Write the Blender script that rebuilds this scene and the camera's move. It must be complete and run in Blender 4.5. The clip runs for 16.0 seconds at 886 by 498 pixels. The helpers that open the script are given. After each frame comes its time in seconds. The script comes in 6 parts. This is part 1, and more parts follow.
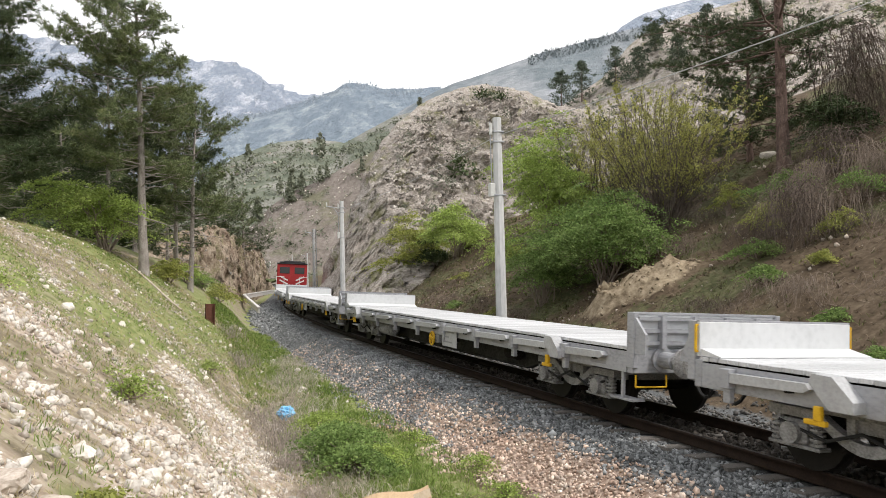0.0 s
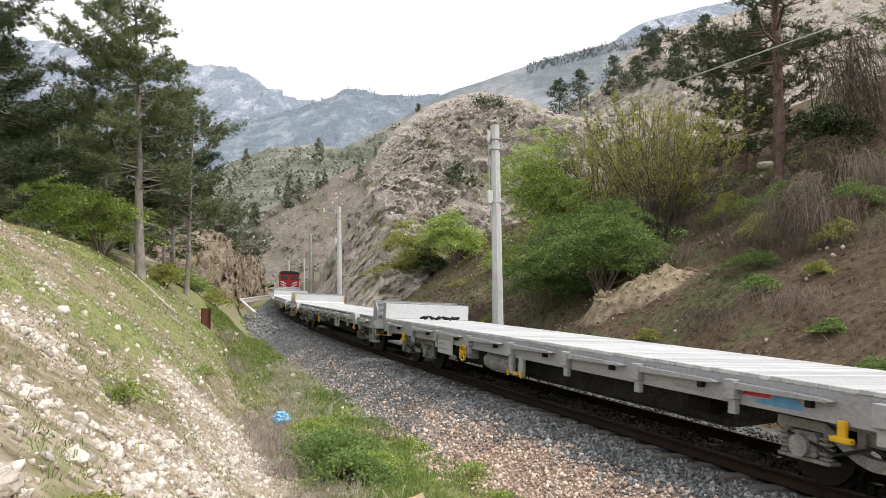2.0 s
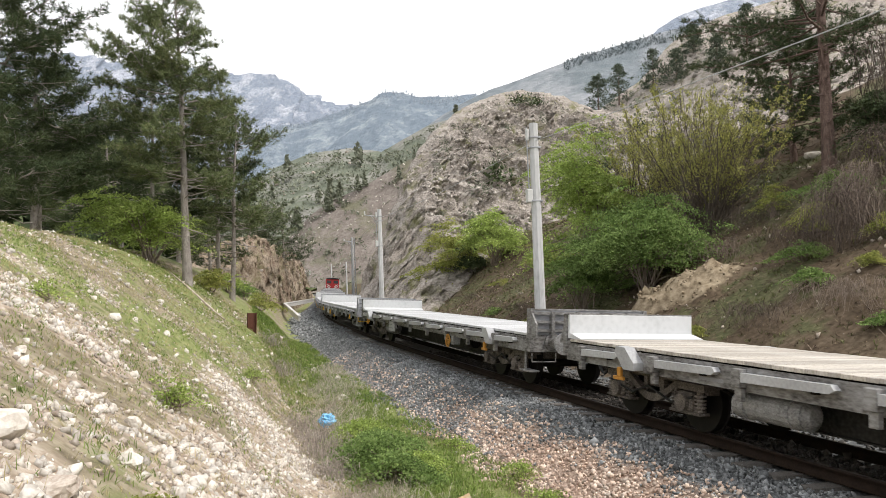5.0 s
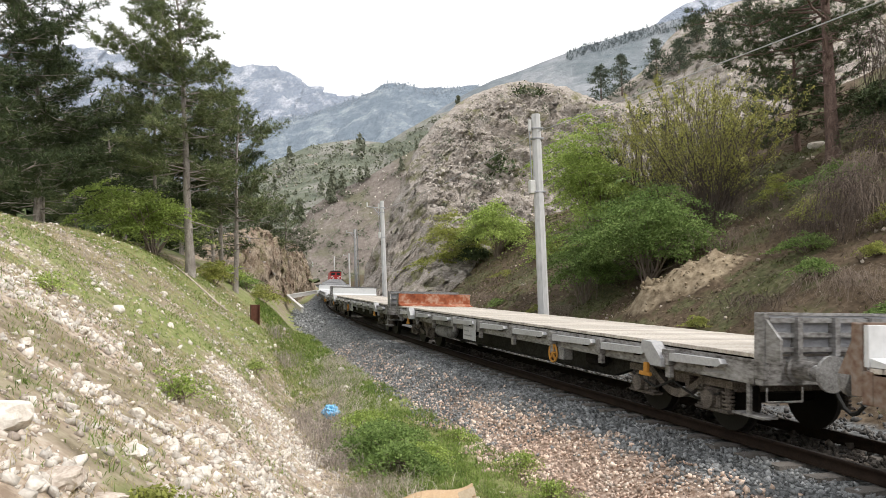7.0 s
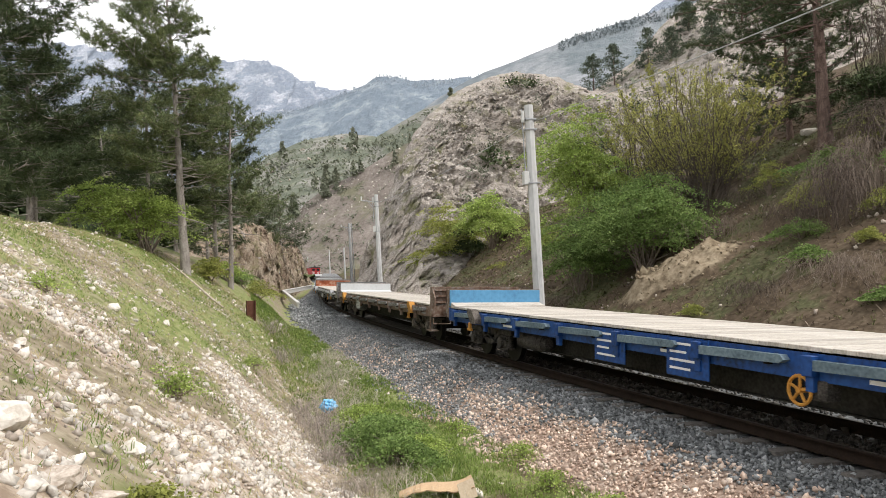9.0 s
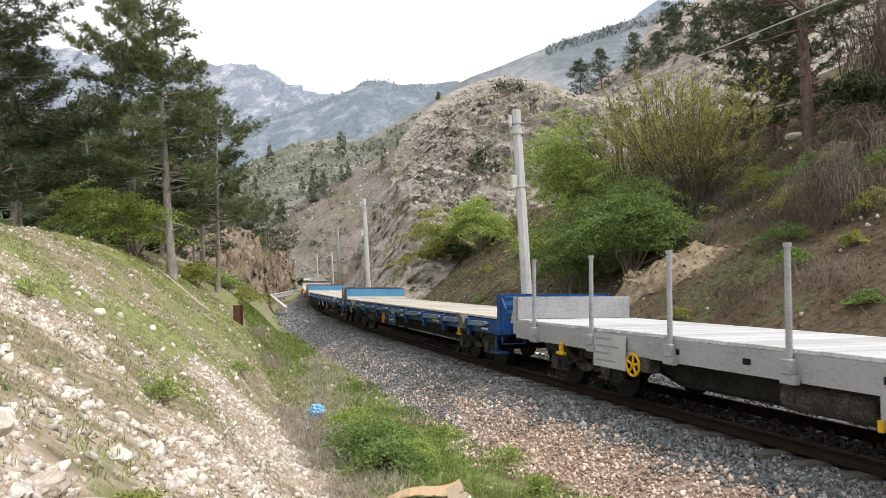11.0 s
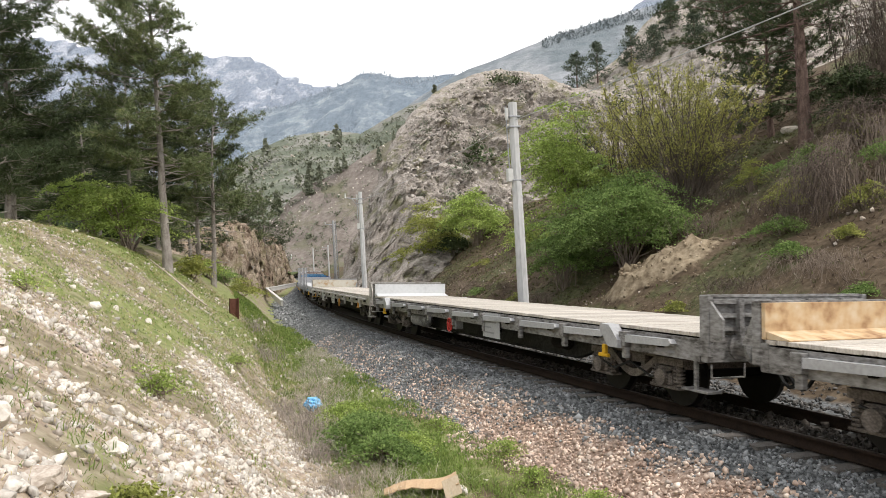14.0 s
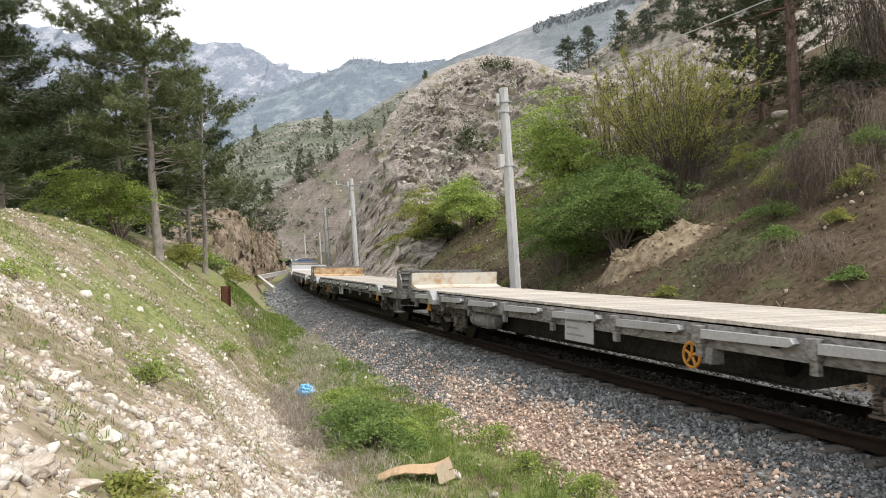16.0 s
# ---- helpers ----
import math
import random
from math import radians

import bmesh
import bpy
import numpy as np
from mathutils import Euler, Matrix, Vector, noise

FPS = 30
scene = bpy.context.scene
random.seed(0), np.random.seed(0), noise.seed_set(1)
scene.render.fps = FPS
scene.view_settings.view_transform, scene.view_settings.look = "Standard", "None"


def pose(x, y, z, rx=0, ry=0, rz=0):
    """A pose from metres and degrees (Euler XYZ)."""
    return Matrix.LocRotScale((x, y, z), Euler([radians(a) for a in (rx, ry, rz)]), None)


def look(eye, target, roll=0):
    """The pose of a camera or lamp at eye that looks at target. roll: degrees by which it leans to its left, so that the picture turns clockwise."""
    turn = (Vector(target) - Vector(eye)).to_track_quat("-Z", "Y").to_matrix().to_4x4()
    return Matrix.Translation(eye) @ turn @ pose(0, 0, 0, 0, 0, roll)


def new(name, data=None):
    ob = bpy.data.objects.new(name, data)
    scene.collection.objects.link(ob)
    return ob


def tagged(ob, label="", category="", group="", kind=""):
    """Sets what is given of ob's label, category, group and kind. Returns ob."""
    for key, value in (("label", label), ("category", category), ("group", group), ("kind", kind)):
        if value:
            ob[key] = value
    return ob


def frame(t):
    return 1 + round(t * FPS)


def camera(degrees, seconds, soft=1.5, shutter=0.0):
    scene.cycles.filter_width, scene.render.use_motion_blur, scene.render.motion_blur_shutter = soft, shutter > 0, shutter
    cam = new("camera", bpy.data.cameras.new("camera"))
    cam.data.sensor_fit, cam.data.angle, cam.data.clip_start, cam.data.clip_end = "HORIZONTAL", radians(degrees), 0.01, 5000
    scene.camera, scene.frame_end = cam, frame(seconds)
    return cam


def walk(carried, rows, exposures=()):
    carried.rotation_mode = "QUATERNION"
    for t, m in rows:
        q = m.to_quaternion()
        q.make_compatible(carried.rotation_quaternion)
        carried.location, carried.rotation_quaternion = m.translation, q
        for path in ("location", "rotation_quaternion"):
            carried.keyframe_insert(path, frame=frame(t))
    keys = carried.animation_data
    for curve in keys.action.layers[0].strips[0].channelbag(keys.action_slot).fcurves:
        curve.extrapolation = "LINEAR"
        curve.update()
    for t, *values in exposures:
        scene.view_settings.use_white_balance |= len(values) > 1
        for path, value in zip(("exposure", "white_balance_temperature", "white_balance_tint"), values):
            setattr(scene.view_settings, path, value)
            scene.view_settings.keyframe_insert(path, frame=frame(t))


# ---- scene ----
# ---- camera: held by hand, turning on one spot ----
EYE = (0.0, 0.0, 2.476)
LENS = 62.2
TURNS = [
    (0.0, 91.851, 1.246, 0.04), (0.5, 91.998, 1.302, -0.076), (1.0, 91.979, 1.414, 0.403), (1.5, 92.133, 1.004, 0.537),
    (2.0, 92.364, 0.698, -0.208), (2.5, 92.401, 0.686, 0.071), (3.0, 92.5, 1.639, 1.434), (3.5, 92.642, 1.456, 2.508),
    (4.0, 92.562, 1.507, 2.794), (6.5, 92.3, 2.311, 3.08), (7.0, 91.814, 2.046, 3.235), (7.5, 91.258, 2.359, 2.744),
    (8.0, 91.488, 2.686, 2.692), (8.5, 91.507, 2.936, 3.168), (9.0, 91.229, 3.024, 2.871), (11.5, 91.518, 3.261, 1.794),
    (12.0, 91.315, 3.373, 1.593), (12.5, 91.129, 3.252, 1.384), (13.0, 91.071, 3.14, 1.473), (13.5, 91.078, 3.106, 1.59),
    (14.0, 90.948, 3.144, 1.642), (14.5, 90.894, 3.103, 1.86), (15.0, 90.571, 3.548, 1.533), (15.5, 90.119, 3.536, 1.183),
    (16.0, 89.841, 3.499, 1.013)]
cam = camera(LENS, 16.0, soft=0.8, shutter=0.04)
walk(cam, [(t, pose(*EYE, rx, ry, rz)) for t, rx, ry, rz in TURNS])

# ---- light: thin white overcast, a weak veiled sun ----
SUN_ELEV, SUN_AZ = radians(52), radians(105)
world = bpy.data.worlds.new("overcast_sky")
scene.world = world
world.use_nodes = True
wn, wl = world.node_tree.nodes, world.node_tree.links
sky = wn.new("ShaderNodeTexSky")
sky.sky_type, sky.sun_disc, sky.sun_elevation, sky.sun_rotation = "NISHITA", False, SUN_ELEV, SUN_AZ
sky_grey = wn.new("ShaderNodeHueSaturation")
sky_grey.inputs["Saturation"].default_value = 0.25
veil = wn.new("ShaderNodeMix")
veil.data_type = "RGBA"
veil.inputs[0].default_value = 0.75
veil.inputs[7].default_value = (9.9, 9.9, 10.0, 1)
wl.new(sky.outputs[0], sky_grey.inputs["Color"])
wl.new(sky_grey.outputs[0], veil.inputs[6])
wl.new(veil.outputs[2], wn["Background"].inputs[0])
wn["Background"].inputs[1].default_value = 0.115
sun = new("sun", bpy.data.lights.new("sun", "SUN"))
sun.data.energy, sun.data.angle, sun.data.color = 2.2, radians(12), (1.0, 0.94, 0.87)
sun.matrix_world = look((0, 0, 60), (0 - 60 * math.cos(SUN_ELEV) * math.sin(SUN_AZ), 0 - 60 * math.cos(SUN_ELEV) * math.cos(SUN_AZ), 60 - 60 * math.sin(SUN_ELEV)))
scene.view_settings.exposure = 0.5


# ---- materials ----
def material(name, colours, scale=4.0, rough=0.85, bump=0.0, metal=0.0, island=0.0, objects=0.0, fine=8.0, stretch=(1, 1, 1), spec=0.3, glow=0.0, thin=0.0):
    """Two scales of noise between the colours; island and objects: how far single pieces differ in brightness."""
    m = bpy.data.materials.new(name)
    m.use_nodes = True
    n, l = m.node_tree.nodes, m.node_tree.links
    b = n["Principled BSDF"]
    b.inputs["Roughness"].default_value, b.inputs["Metallic"].default_value = rough, metal
    b.inputs["Specular IOR Level"].default_value = spec
    co, mp = n.new("ShaderNodeTexCoord"), n.new("ShaderNodeMapping")
    mp.inputs["Scale"].default_value = stretch
    l.new(co.outputs["Object"], mp.inputs["Vector"])
    big, small = n.new("ShaderNodeTexNoise"), n.new("ShaderNodeTexNoise")
    big.inputs["Scale"].default_value, big.inputs["Detail"].default_value = scale, 3
    small.inputs["Scale"].default_value, small.inputs["Detail"].default_value = scale * fine, 4
    l.new(mp.outputs[0], big.inputs["Vector"]), l.new(mp.outputs[0], small.inputs["Vector"])
    mix = n.new("ShaderNodeMath")
    mix.operation = "MULTIPLY_ADD"
    mix.inputs[1].default_value = 0.55
    l.new(small.outputs[0], mix.inputs[0])
    half = n.new("ShaderNodeMath")
    half.operation = "MULTIPLY"
    half.inputs[1].default_value = 0.45
    l.new(big.outputs[0], half.inputs[0]), l.new(half.outputs[0], mix.inputs[2])
    ramp = n.new("ShaderNodeValToRGB")
    e = ramp.color_ramp.elements
    k = len(colours)
    for i, c in enumerate(colours):
        at = 0.5 if k == 1 else 0.33 + 0.34 * i / (k - 1)
        el = e[i] if i < 2 else e.new(at)
        el.position, el.color = at, (*c, 1)
    if k == 1:
        e[1].position, e[1].color = 1.0, (*colours[0], 1)
    l.new(mix.outputs[0], ramp.inputs[0])
    out = ramp.outputs[0]
    for amount, node, socket in ((island, "ShaderNodeNewGeometry", "Random Per Island"), (objects, "ShaderNodeObjectInfo", "Random")):
        if amount:
            src, vary, tint = n.new(node), n.new("ShaderNodeMapRange"), n.new("ShaderNodeHueSaturation")
            vary.inputs["To Min"].default_value, vary.inputs["To Max"].default_value = 1 - amount, 1 + amount
            l.new(src.outputs[socket], vary.inputs["Value"]), l.new(vary.outputs[0], tint.inputs["Value"])
            l.new(out, tint.inputs["Color"])
            out = tint.outputs[0]
    l.new(out, b.inputs["Base Color"])
    # glow: the surface colour also emits, as added distance haze
    if glow:
        l.new(out, b.inputs["Emission Color"])
        b.inputs["Emission Strength"].default_value = glow
    if thin:
        tr, both = n.new("ShaderNodeBsdfTranslucent"), n.new("ShaderNodeMixShader")
        both.inputs[0].default_value = thin
        l.new(out, tr.inputs["Color"]), l.new(b.outputs[0], both.inputs[1]), l.new(tr.outputs[0], both.inputs[2])
        l.new(both.outputs[0], n["Material Output"].inputs["Surface"])
    if bump:
        bp = n.new("ShaderNodeBump")
        bp.inputs["Strength"].default_value, bp.inputs["Distance"].default_value = 0.6, bump
        l.new(small.outputs[0], bp.inputs["Height"]), l.new(bp.outputs[0], b.inputs["Normal"])
    return m


def masked(name, layers, base, rough=0.95, bump=0.03, bump_scale=9.0):
    """Ground: a base look and layers (point attribute, colours, scale) laid over it with broken edges."""
    m = material(name, base, 0.8, rough, 0.0, spec=0.1)
    n, l = m.node_tree.nodes, m.node_tree.links
    b = n["Principled BSDF"]
    out = b.inputs["Base Color"].links[0].from_socket
    co = n.new("ShaderNodeTexCoord")
    for attr, colours, scale in layers:
        at = n.new("ShaderNodeAttribute")
        at.attribute_name = attr
        tex = n.new("ShaderNodeTexNoise")
        tex.inputs["Scale"].default_value, tex.inputs["Detail"].default_value, tex.inputs["Roughness"].default_value = scale, 6, 0.65
        edge = n.new("ShaderNodeTexNoise")
        edge.inputs["Scale"].default_value, edge.inputs["Detail"].default_value = 2.3, 8
        l.new(co.outputs["Object"], tex.inputs["Vector"]), l.new(co.outputs["Object"], edge.inputs["Vector"])
        ramp = n.new("ShaderNodeValToRGB")
        e = ramp.color_ramp.elements
        for i, c in enumerate(colours):
            p = 0.35 + 0.3 * i / max(1, len(colours) - 1)
            el = e[i] if i < 2 else e.new(p)
            el.position, el.color = p, (*c, 1)
        l.new(tex.outputs[0], ramp.inputs[0])
        add = n.new("ShaderNodeMath")
        add.operation = "ADD"
        l.new(at.outputs["Fac"], add.inputs[0]), l.new(edge.outputs[0], add.inputs[1])
        rng = n.new("ShaderNodeMapRange")
        rng.inputs["From Min"].default_value, rng.inputs["From Max"].default_value = 0.85, 1.15
        l.new(add.outputs[0], rng.inputs["Value"])
        mx = n.new("ShaderNodeMix")
        mx.data_type = "RGBA"
        l.new(rng.outputs[0], mx.inputs[0]), l.new(out, mx.inputs[6]), l.new(ramp.outputs[0], mx.inputs[7])
        out = mx.outputs[2]
    l.new(out, b.inputs["Base Color"])
    tex = n.new("ShaderNodeTexNoise")
    tex.inputs["Scale"].default_value, tex.inputs["Detail"].default_value = bump_scale, 8
    l.new(co.outputs["Object"], tex.inputs["Vector"])
    bp = n.new("ShaderNodeBump")
    bp.inputs["Strength"].default_value, bp.inputs["Distance"].default_value = 0.8, bump
    l.new(tex.outputs[0], bp.inputs["Height"]), l.new(bp.outputs[0], b.inputs["Normal"])
    return m


GREY = material("grey_wagon_paint", [(0.22, 0.221, 0.233), (0.3, 0.305, 0.323), (0.34, 0.347, 0.365)], 1.6, 0.6, 0.003, objects=0.06, stretch=(1, 1, 2))
DIRTY = material("grimy_wagon_paint", [(0.05, 0.045, 0.04), (0.19, 0.184, 0.178), (0.31, 0.308, 0.305)], 1.3, 0.75, 0.003, objects=0.08, stretch=(1, 1, 2.5))
CREAM = material("cream_wagon_paint", [(0.255, 0.23, 0.196), (0.391, 0.374, 0.348), (0.442, 0.425, 0.399)], 1.4, 0.65, 0.003, objects=0.05)
RUSTY = material("rusty_wagon_paint", [(0.104, 0.048, 0.028), (0.192, 0.136, 0.104), (0.264, 0.232, 0.208)], 1.6, 0.8, 0.004, objects=0.08)
BLUE = material("blue_wagon_paint", [(0.006, 0.02, 0.055), (0.008, 0.047, 0.19), (0.014, 0.075, 0.26)], 1.8, 0.5, 0.002)
BAR = material("pale_grey_bar", [(0.306, 0.306, 0.315), (0.425, 0.433, 0.442)], 3, 0.6, 0.002, objects=0.08)
WHITEBOARD = material("pale_board_paint", [(0.5, 0.51, 0.52), (0.57, 0.58, 0.59), (0.6, 0.61, 0.62)], 1.2, 0.6, 0.002)
CREAMBOARD = material("cream_board_paint", [(0.405, 0.252, 0.126), (0.54, 0.504, 0.432), (0.585, 0.558, 0.504)], 1.1, 0.7, 0.002, fine=4)
RUSTBOARD = material("rust_red_board", [(0.16, 0.045, 0.02), (0.3, 0.09, 0.04), (0.45, 0.3, 0.22)], 1.5, 0.8, 0.003, fine=4)
PEELBOARD = material("peeling_board_paint", [(0.2, 0.09, 0.04), (0.5, 0.35, 0.2), (0.6, 0.5, 0.36)], 1.3, 0.8, 0.003, fine=4)
SKYBOARD = material("sky_blue_board", [(0.07, 0.2, 0.36), (0.09, 0.265, 0.455), (0.11, 0.3, 0.5)], 1.2, 0.6, 0.002)
PLANK = material("worn_deck_planks", [(0.27, 0.235, 0.195), (0.42, 0.385, 0.34), (0.55, 0.52, 0.475)], 2.2, 0.8, 0.006, objects=0.2, stretch=(3, 0.6, 1))
GREYPLANK = material("grey_deck_planks", [(0.33, 0.33, 0.335), (0.45, 0.455, 0.465), (0.52, 0.525, 0.53)], 2.2, 0.75, 0.006, objects=0.18, stretch=(3, 0.6, 1))
YELLOW = material("yellow_paint", [(0.5, 0.28, 0.01), (0.65, 0.4, 0.02)], 8, 0.5)
OCHRE = material("ochre_paint", [(0.35, 0.16, 0.03), (0.5, 0.24, 0.04)], 8, 0.6)
REDPAINT = material("red_paint", [(0.35, 0.02, 0.02), (0.5, 0.04, 0.03)], 8, 0.5)
BLUEBAR = material("dull_blue_grey_bar", [(0.06, 0.09, 0.115), (0.115, 0.165, 0.2), (0.17, 0.225, 0.26)], 3, 0.7, 0.002, objects=0.1)
BOGIEDARK = material("dark_greasy_bogie", [(0.012, 0.011, 0.01), (0.045, 0.041, 0.037), (0.11, 0.1, 0.09)], 5, 0.85, 0.004, objects=0.2, spec=0.2)
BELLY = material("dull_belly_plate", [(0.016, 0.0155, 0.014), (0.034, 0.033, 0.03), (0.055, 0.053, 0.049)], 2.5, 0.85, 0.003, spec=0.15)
# near-black, so the shade under the wagons is deepened by colour
UNDER = material("shade_dark_underframe", [(0.006, 0.0055, 0.005), (0.014, 0.0125, 0.011), (0.03, 0.026, 0.022)], 4, 0.9, 0.004, spec=0.1)
BOGIEGREY = material("bogie_grey", [(0.09, 0.088, 0.086), (0.21, 0.208, 0.205), (0.31, 0.308, 0.305)], 5, 0.75, 0.004, objects=0.15)
BOGIEBROWN = material("grimy_brown_bogie", [(0.035, 0.03, 0.026), (0.105, 0.09, 0.078), (0.21, 0.185, 0.165)], 5, 0.85, 0.004, objects=0.25)
STEEL = material("wheel_steel", [(0.008, 0.007, 0.006), (0.018, 0.016, 0.014)], 8, 0.6, 0.0, metal=0.3)
RUBBER = material("black_rubber_hose", [(0.012, 0.012, 0.012), (0.02, 0.02, 0.02)], 8, 0.7)
MARK = material("white_stencil_paint", [(0.6, 0.6, 0.6), (0.7, 0.7, 0.7)], 9, 0.7)
DARKMARK = material("grey_stencil_paint", [(0.2, 0.2, 0.21), (0.28, 0.28, 0.29)], 9, 0.7)
LOCORED = material("locomotive_red", [(0.26, 0.018, 0.02), (0.38, 0.03, 0.03)], 1.5, 0.5)
LOCODARK = material("locomotive_dark", [(0.02, 0.02, 0.022), (0.045, 0.045, 0.05)], 2, 0.6)
GLASS = material("dark_window_glass", [(0.02, 0.025, 0.03)], 2, 0.08, spec=0.6)
RAIL = material("rusty_rail_side", [(0.012, 0.008, 0.006), (0.03, 0.0195, 0.014)], 5, 0.85, 0.003, spec=0.15)
RAILTOP = material("worn_rail_head", [(0.05, 0.043, 0.04), (0.1, 0.09, 0.085)], 6, 0.45, metal=0.5)
SLEEPER = material("concrete_sleeper", [(0.1, 0.092, 0.084), (0.19, 0.175, 0.16)], 6, 0.9, 0.004, objects=0.15)
BALLAST = material("ballast_stone", [(0.095, 0.1, 0.102), (0.195, 0.203, 0.206), (0.34, 0.347, 0.35)], 1.4, 0.9, 0.0, island=0.5)
# far-side ballast stone, darkened to paint in the train's shade
FARSIDE = material("train_shaded_ballast", [(0.04, 0.037, 0.034), (0.085, 0.08, 0.074), (0.18, 0.17, 0.158)], 1.4, 0.9, 0.0, island=0.5)
# between the rails: oil, plus under-train shade painted into the stone colour
OILYSHADE = material("oily_shaded_ballast", [(0.03, 0.027, 0.024), (0.065, 0.056, 0.048), (0.11, 0.095, 0.08)], 1.4, 0.85, 0.0, island=0.4)
REDBALLAST = material("pinkish_ballast_stone", [(0.33, 0.225, 0.172), (0.5, 0.385, 0.312), (0.65, 0.56, 0.485)], 1.4, 0.9, 0.0, island=0.45)
LIMESTONE = material("white_limestone", [(0.4, 0.35, 0.3), (0.57, 0.525, 0.468), (0.68, 0.648, 0.6)], 5, 0.9, 0.008, island=0.3)
TANSTONE = material("tan_limestone", [(0.27, 0.215, 0.175), (0.42, 0.36, 0.305), (0.55, 0.5, 0.445)], 5, 0.9, 0.008, island=0.35)
CONCRETE = material("pale_concrete", [(0.46, 0.45, 0.43), (0.58, 0.57, 0.55)], 2, 0.85, 0.004)
MASTPAINT = material("pale_mast_concrete", [(0.396, 0.396, 0.396), (0.504, 0.504, 0.504), (0.558, 0.558, 0.549)], 1.5, 0.8, 0.003, stretch=(1, 1, 0.3))
GALV = material("galvanised_steel", [(0.3, 0.31, 0.32), (0.42, 0.43, 0.44)], 4, 0.5, metal=0.4)
RUSTPOST = material("rusty_post", [(0.07, 0.025, 0.015), (0.14, 0.06, 0.04)], 8, 0.85, 0.003)
PINEBARK = material("pine_bark", [(0.12, 0.1, 0.09), (0.27, 0.24, 0.215), (0.4, 0.365, 0.335)], 9, 0.95, 0.03, stretch=(1, 1, 0.35))
REDBARK = material("reddish_pine_bark", [(0.055, 0.036, 0.03), (0.15, 0.1, 0.083), (0.27, 0.2, 0.17)], 9, 0.95, 0.035, stretch=(1, 1, 0.4))
DRYVINE = material("brown_vines", [(0.045, 0.033, 0.026), (0.105, 0.08, 0.064), (0.2, 0.16, 0.13)], 6, 0.95, island=0.45)
TWIG = material("grey_brown_twigs", [(0.16, 0.125, 0.1), (0.28, 0.225, 0.185)], 6, 0.95)
DARKTWIG = material("dark_brown_stems", [(0.075, 0.06, 0.05), (0.16, 0.13, 0.108)], 6, 0.95, island=0.3)
WEEDTWIG = material("bleached_dry_stalks", [(0.28, 0.235, 0.2), (0.45, 0.39, 0.345)], 6, 0.95, island=0.3)
PALETWIG = material("dry_pale_twigs", [(0.2, 0.155, 0.115), (0.33, 0.27, 0.21)], 6, 0.95, island=0.25)
NEEDLE = material("pine_needles", [(0.075, 0.1, 0.045), (0.145, 0.175, 0.08), (0.23, 0.25, 0.12)], 0.9, 0.8, island=0.4, spec=0.15)
DARKNEEDLE = material("dark_pine_needles", [(0.034, 0.052, 0.026), (0.072, 0.096, 0.046), (0.118, 0.14, 0.066)], 0.9, 0.8, island=0.4, spec=0.15)
LEAF = material("fresh_green_leaves", [(0.2, 0.275, 0.065), (0.33, 0.42, 0.115), (0.46, 0.53, 0.185)], 0.8, 0.7, island=0.4, thin=0.45, spec=0.15)
DEEPLEAF = material("deep_green_leaves", [(0.105, 0.165, 0.05), (0.19, 0.275, 0.085), (0.3, 0.39, 0.14)], 0.8, 0.7, island=0.42, thin=0.42, spec=0.15)
OLIVELEAF = material("yellow_green_buds", [(0.2, 0.23, 0.055), (0.31, 0.33, 0.09), (0.43, 0.43, 0.14)], 0.8, 0.7, island=0.35, thin=0.48)
BUD = material("pale_spring_buds", [(0.27, 0.28, 0.075), (0.4, 0.4, 0.12), (0.5, 0.48, 0.17)], 0.8, 0.7, island=0.35, thin=0.48)
GRASS = material("spring_grass", [(0.112, 0.175, 0.04), (0.195, 0.27, 0.068), (0.29, 0.345, 0.105)], 0.7, 0.75, island=0.35, thin=0.48)
OLIVEGRASS = material("dull_olive_grass", [(0.075, 0.088, 0.034), (0.125, 0.135, 0.054), (0.19, 0.19, 0.085)], 0.7, 0.8, island=0.35, thin=0.4)
BLEACHED = material("bleached_dry_grass", [(0.35, 0.305, 0.245), (0.48, 0.43, 0.355), (0.58, 0.53, 0.45)], 0.7, 0.85, island=0.3, thin=0.45)
STRAW = material("dry_grass", [(0.325, 0.268, 0.144), (0.45, 0.39, 0.216), (0.375, 0.378, 0.168)], 0.7, 0.8, island=0.3, thin=0.48)
CARDBOARD = material("torn_cardboard", [(0.4, 0.27, 0.16), (0.52, 0.38, 0.24)], 5, 0.85, 0.002)
CARDPALE = material("pale_cardboard_lining", [(0.42, 0.33, 0.23), (0.54, 0.45, 0.34)], 5, 0.85, 0.002)
BAGBLUE = material("blue_plastic_bag", [(0.06, 0.3, 0.6), (0.16, 0.45, 0.72), (0.4, 0.62, 0.78)], 9, 0.35, 0.01)
WIRE = material("aluminium_wire", [(0.42, 0.42, 0.42), (0.5, 0.5, 0.5)], 3, 0.4, metal=0.6)
CERAMIC = material("pale_insulator", [(0.5, 0.5, 0.48), (0.6, 0.6, 0.58)], 6, 0.3)


# ---- mesh helpers ----
def fill(me, V, F):
    """Vertices and equal-sided faces from arrays."""
    V, F = np.asarray(V, float), np.asarray(F, int)
    k = F.shape[1]
    me.vertices.add(len(V)), me.loops.add(F.size), me.polygons.add(len(F))
    me.vertices.foreach_set("co", V.ravel())
    me.loops.foreach_set("vertex_index", F.ravel())
    me.polygons.foreach_set("loop_start", np.arange(0, F.size, k))
    me.update(calc_edges=True)
    return me


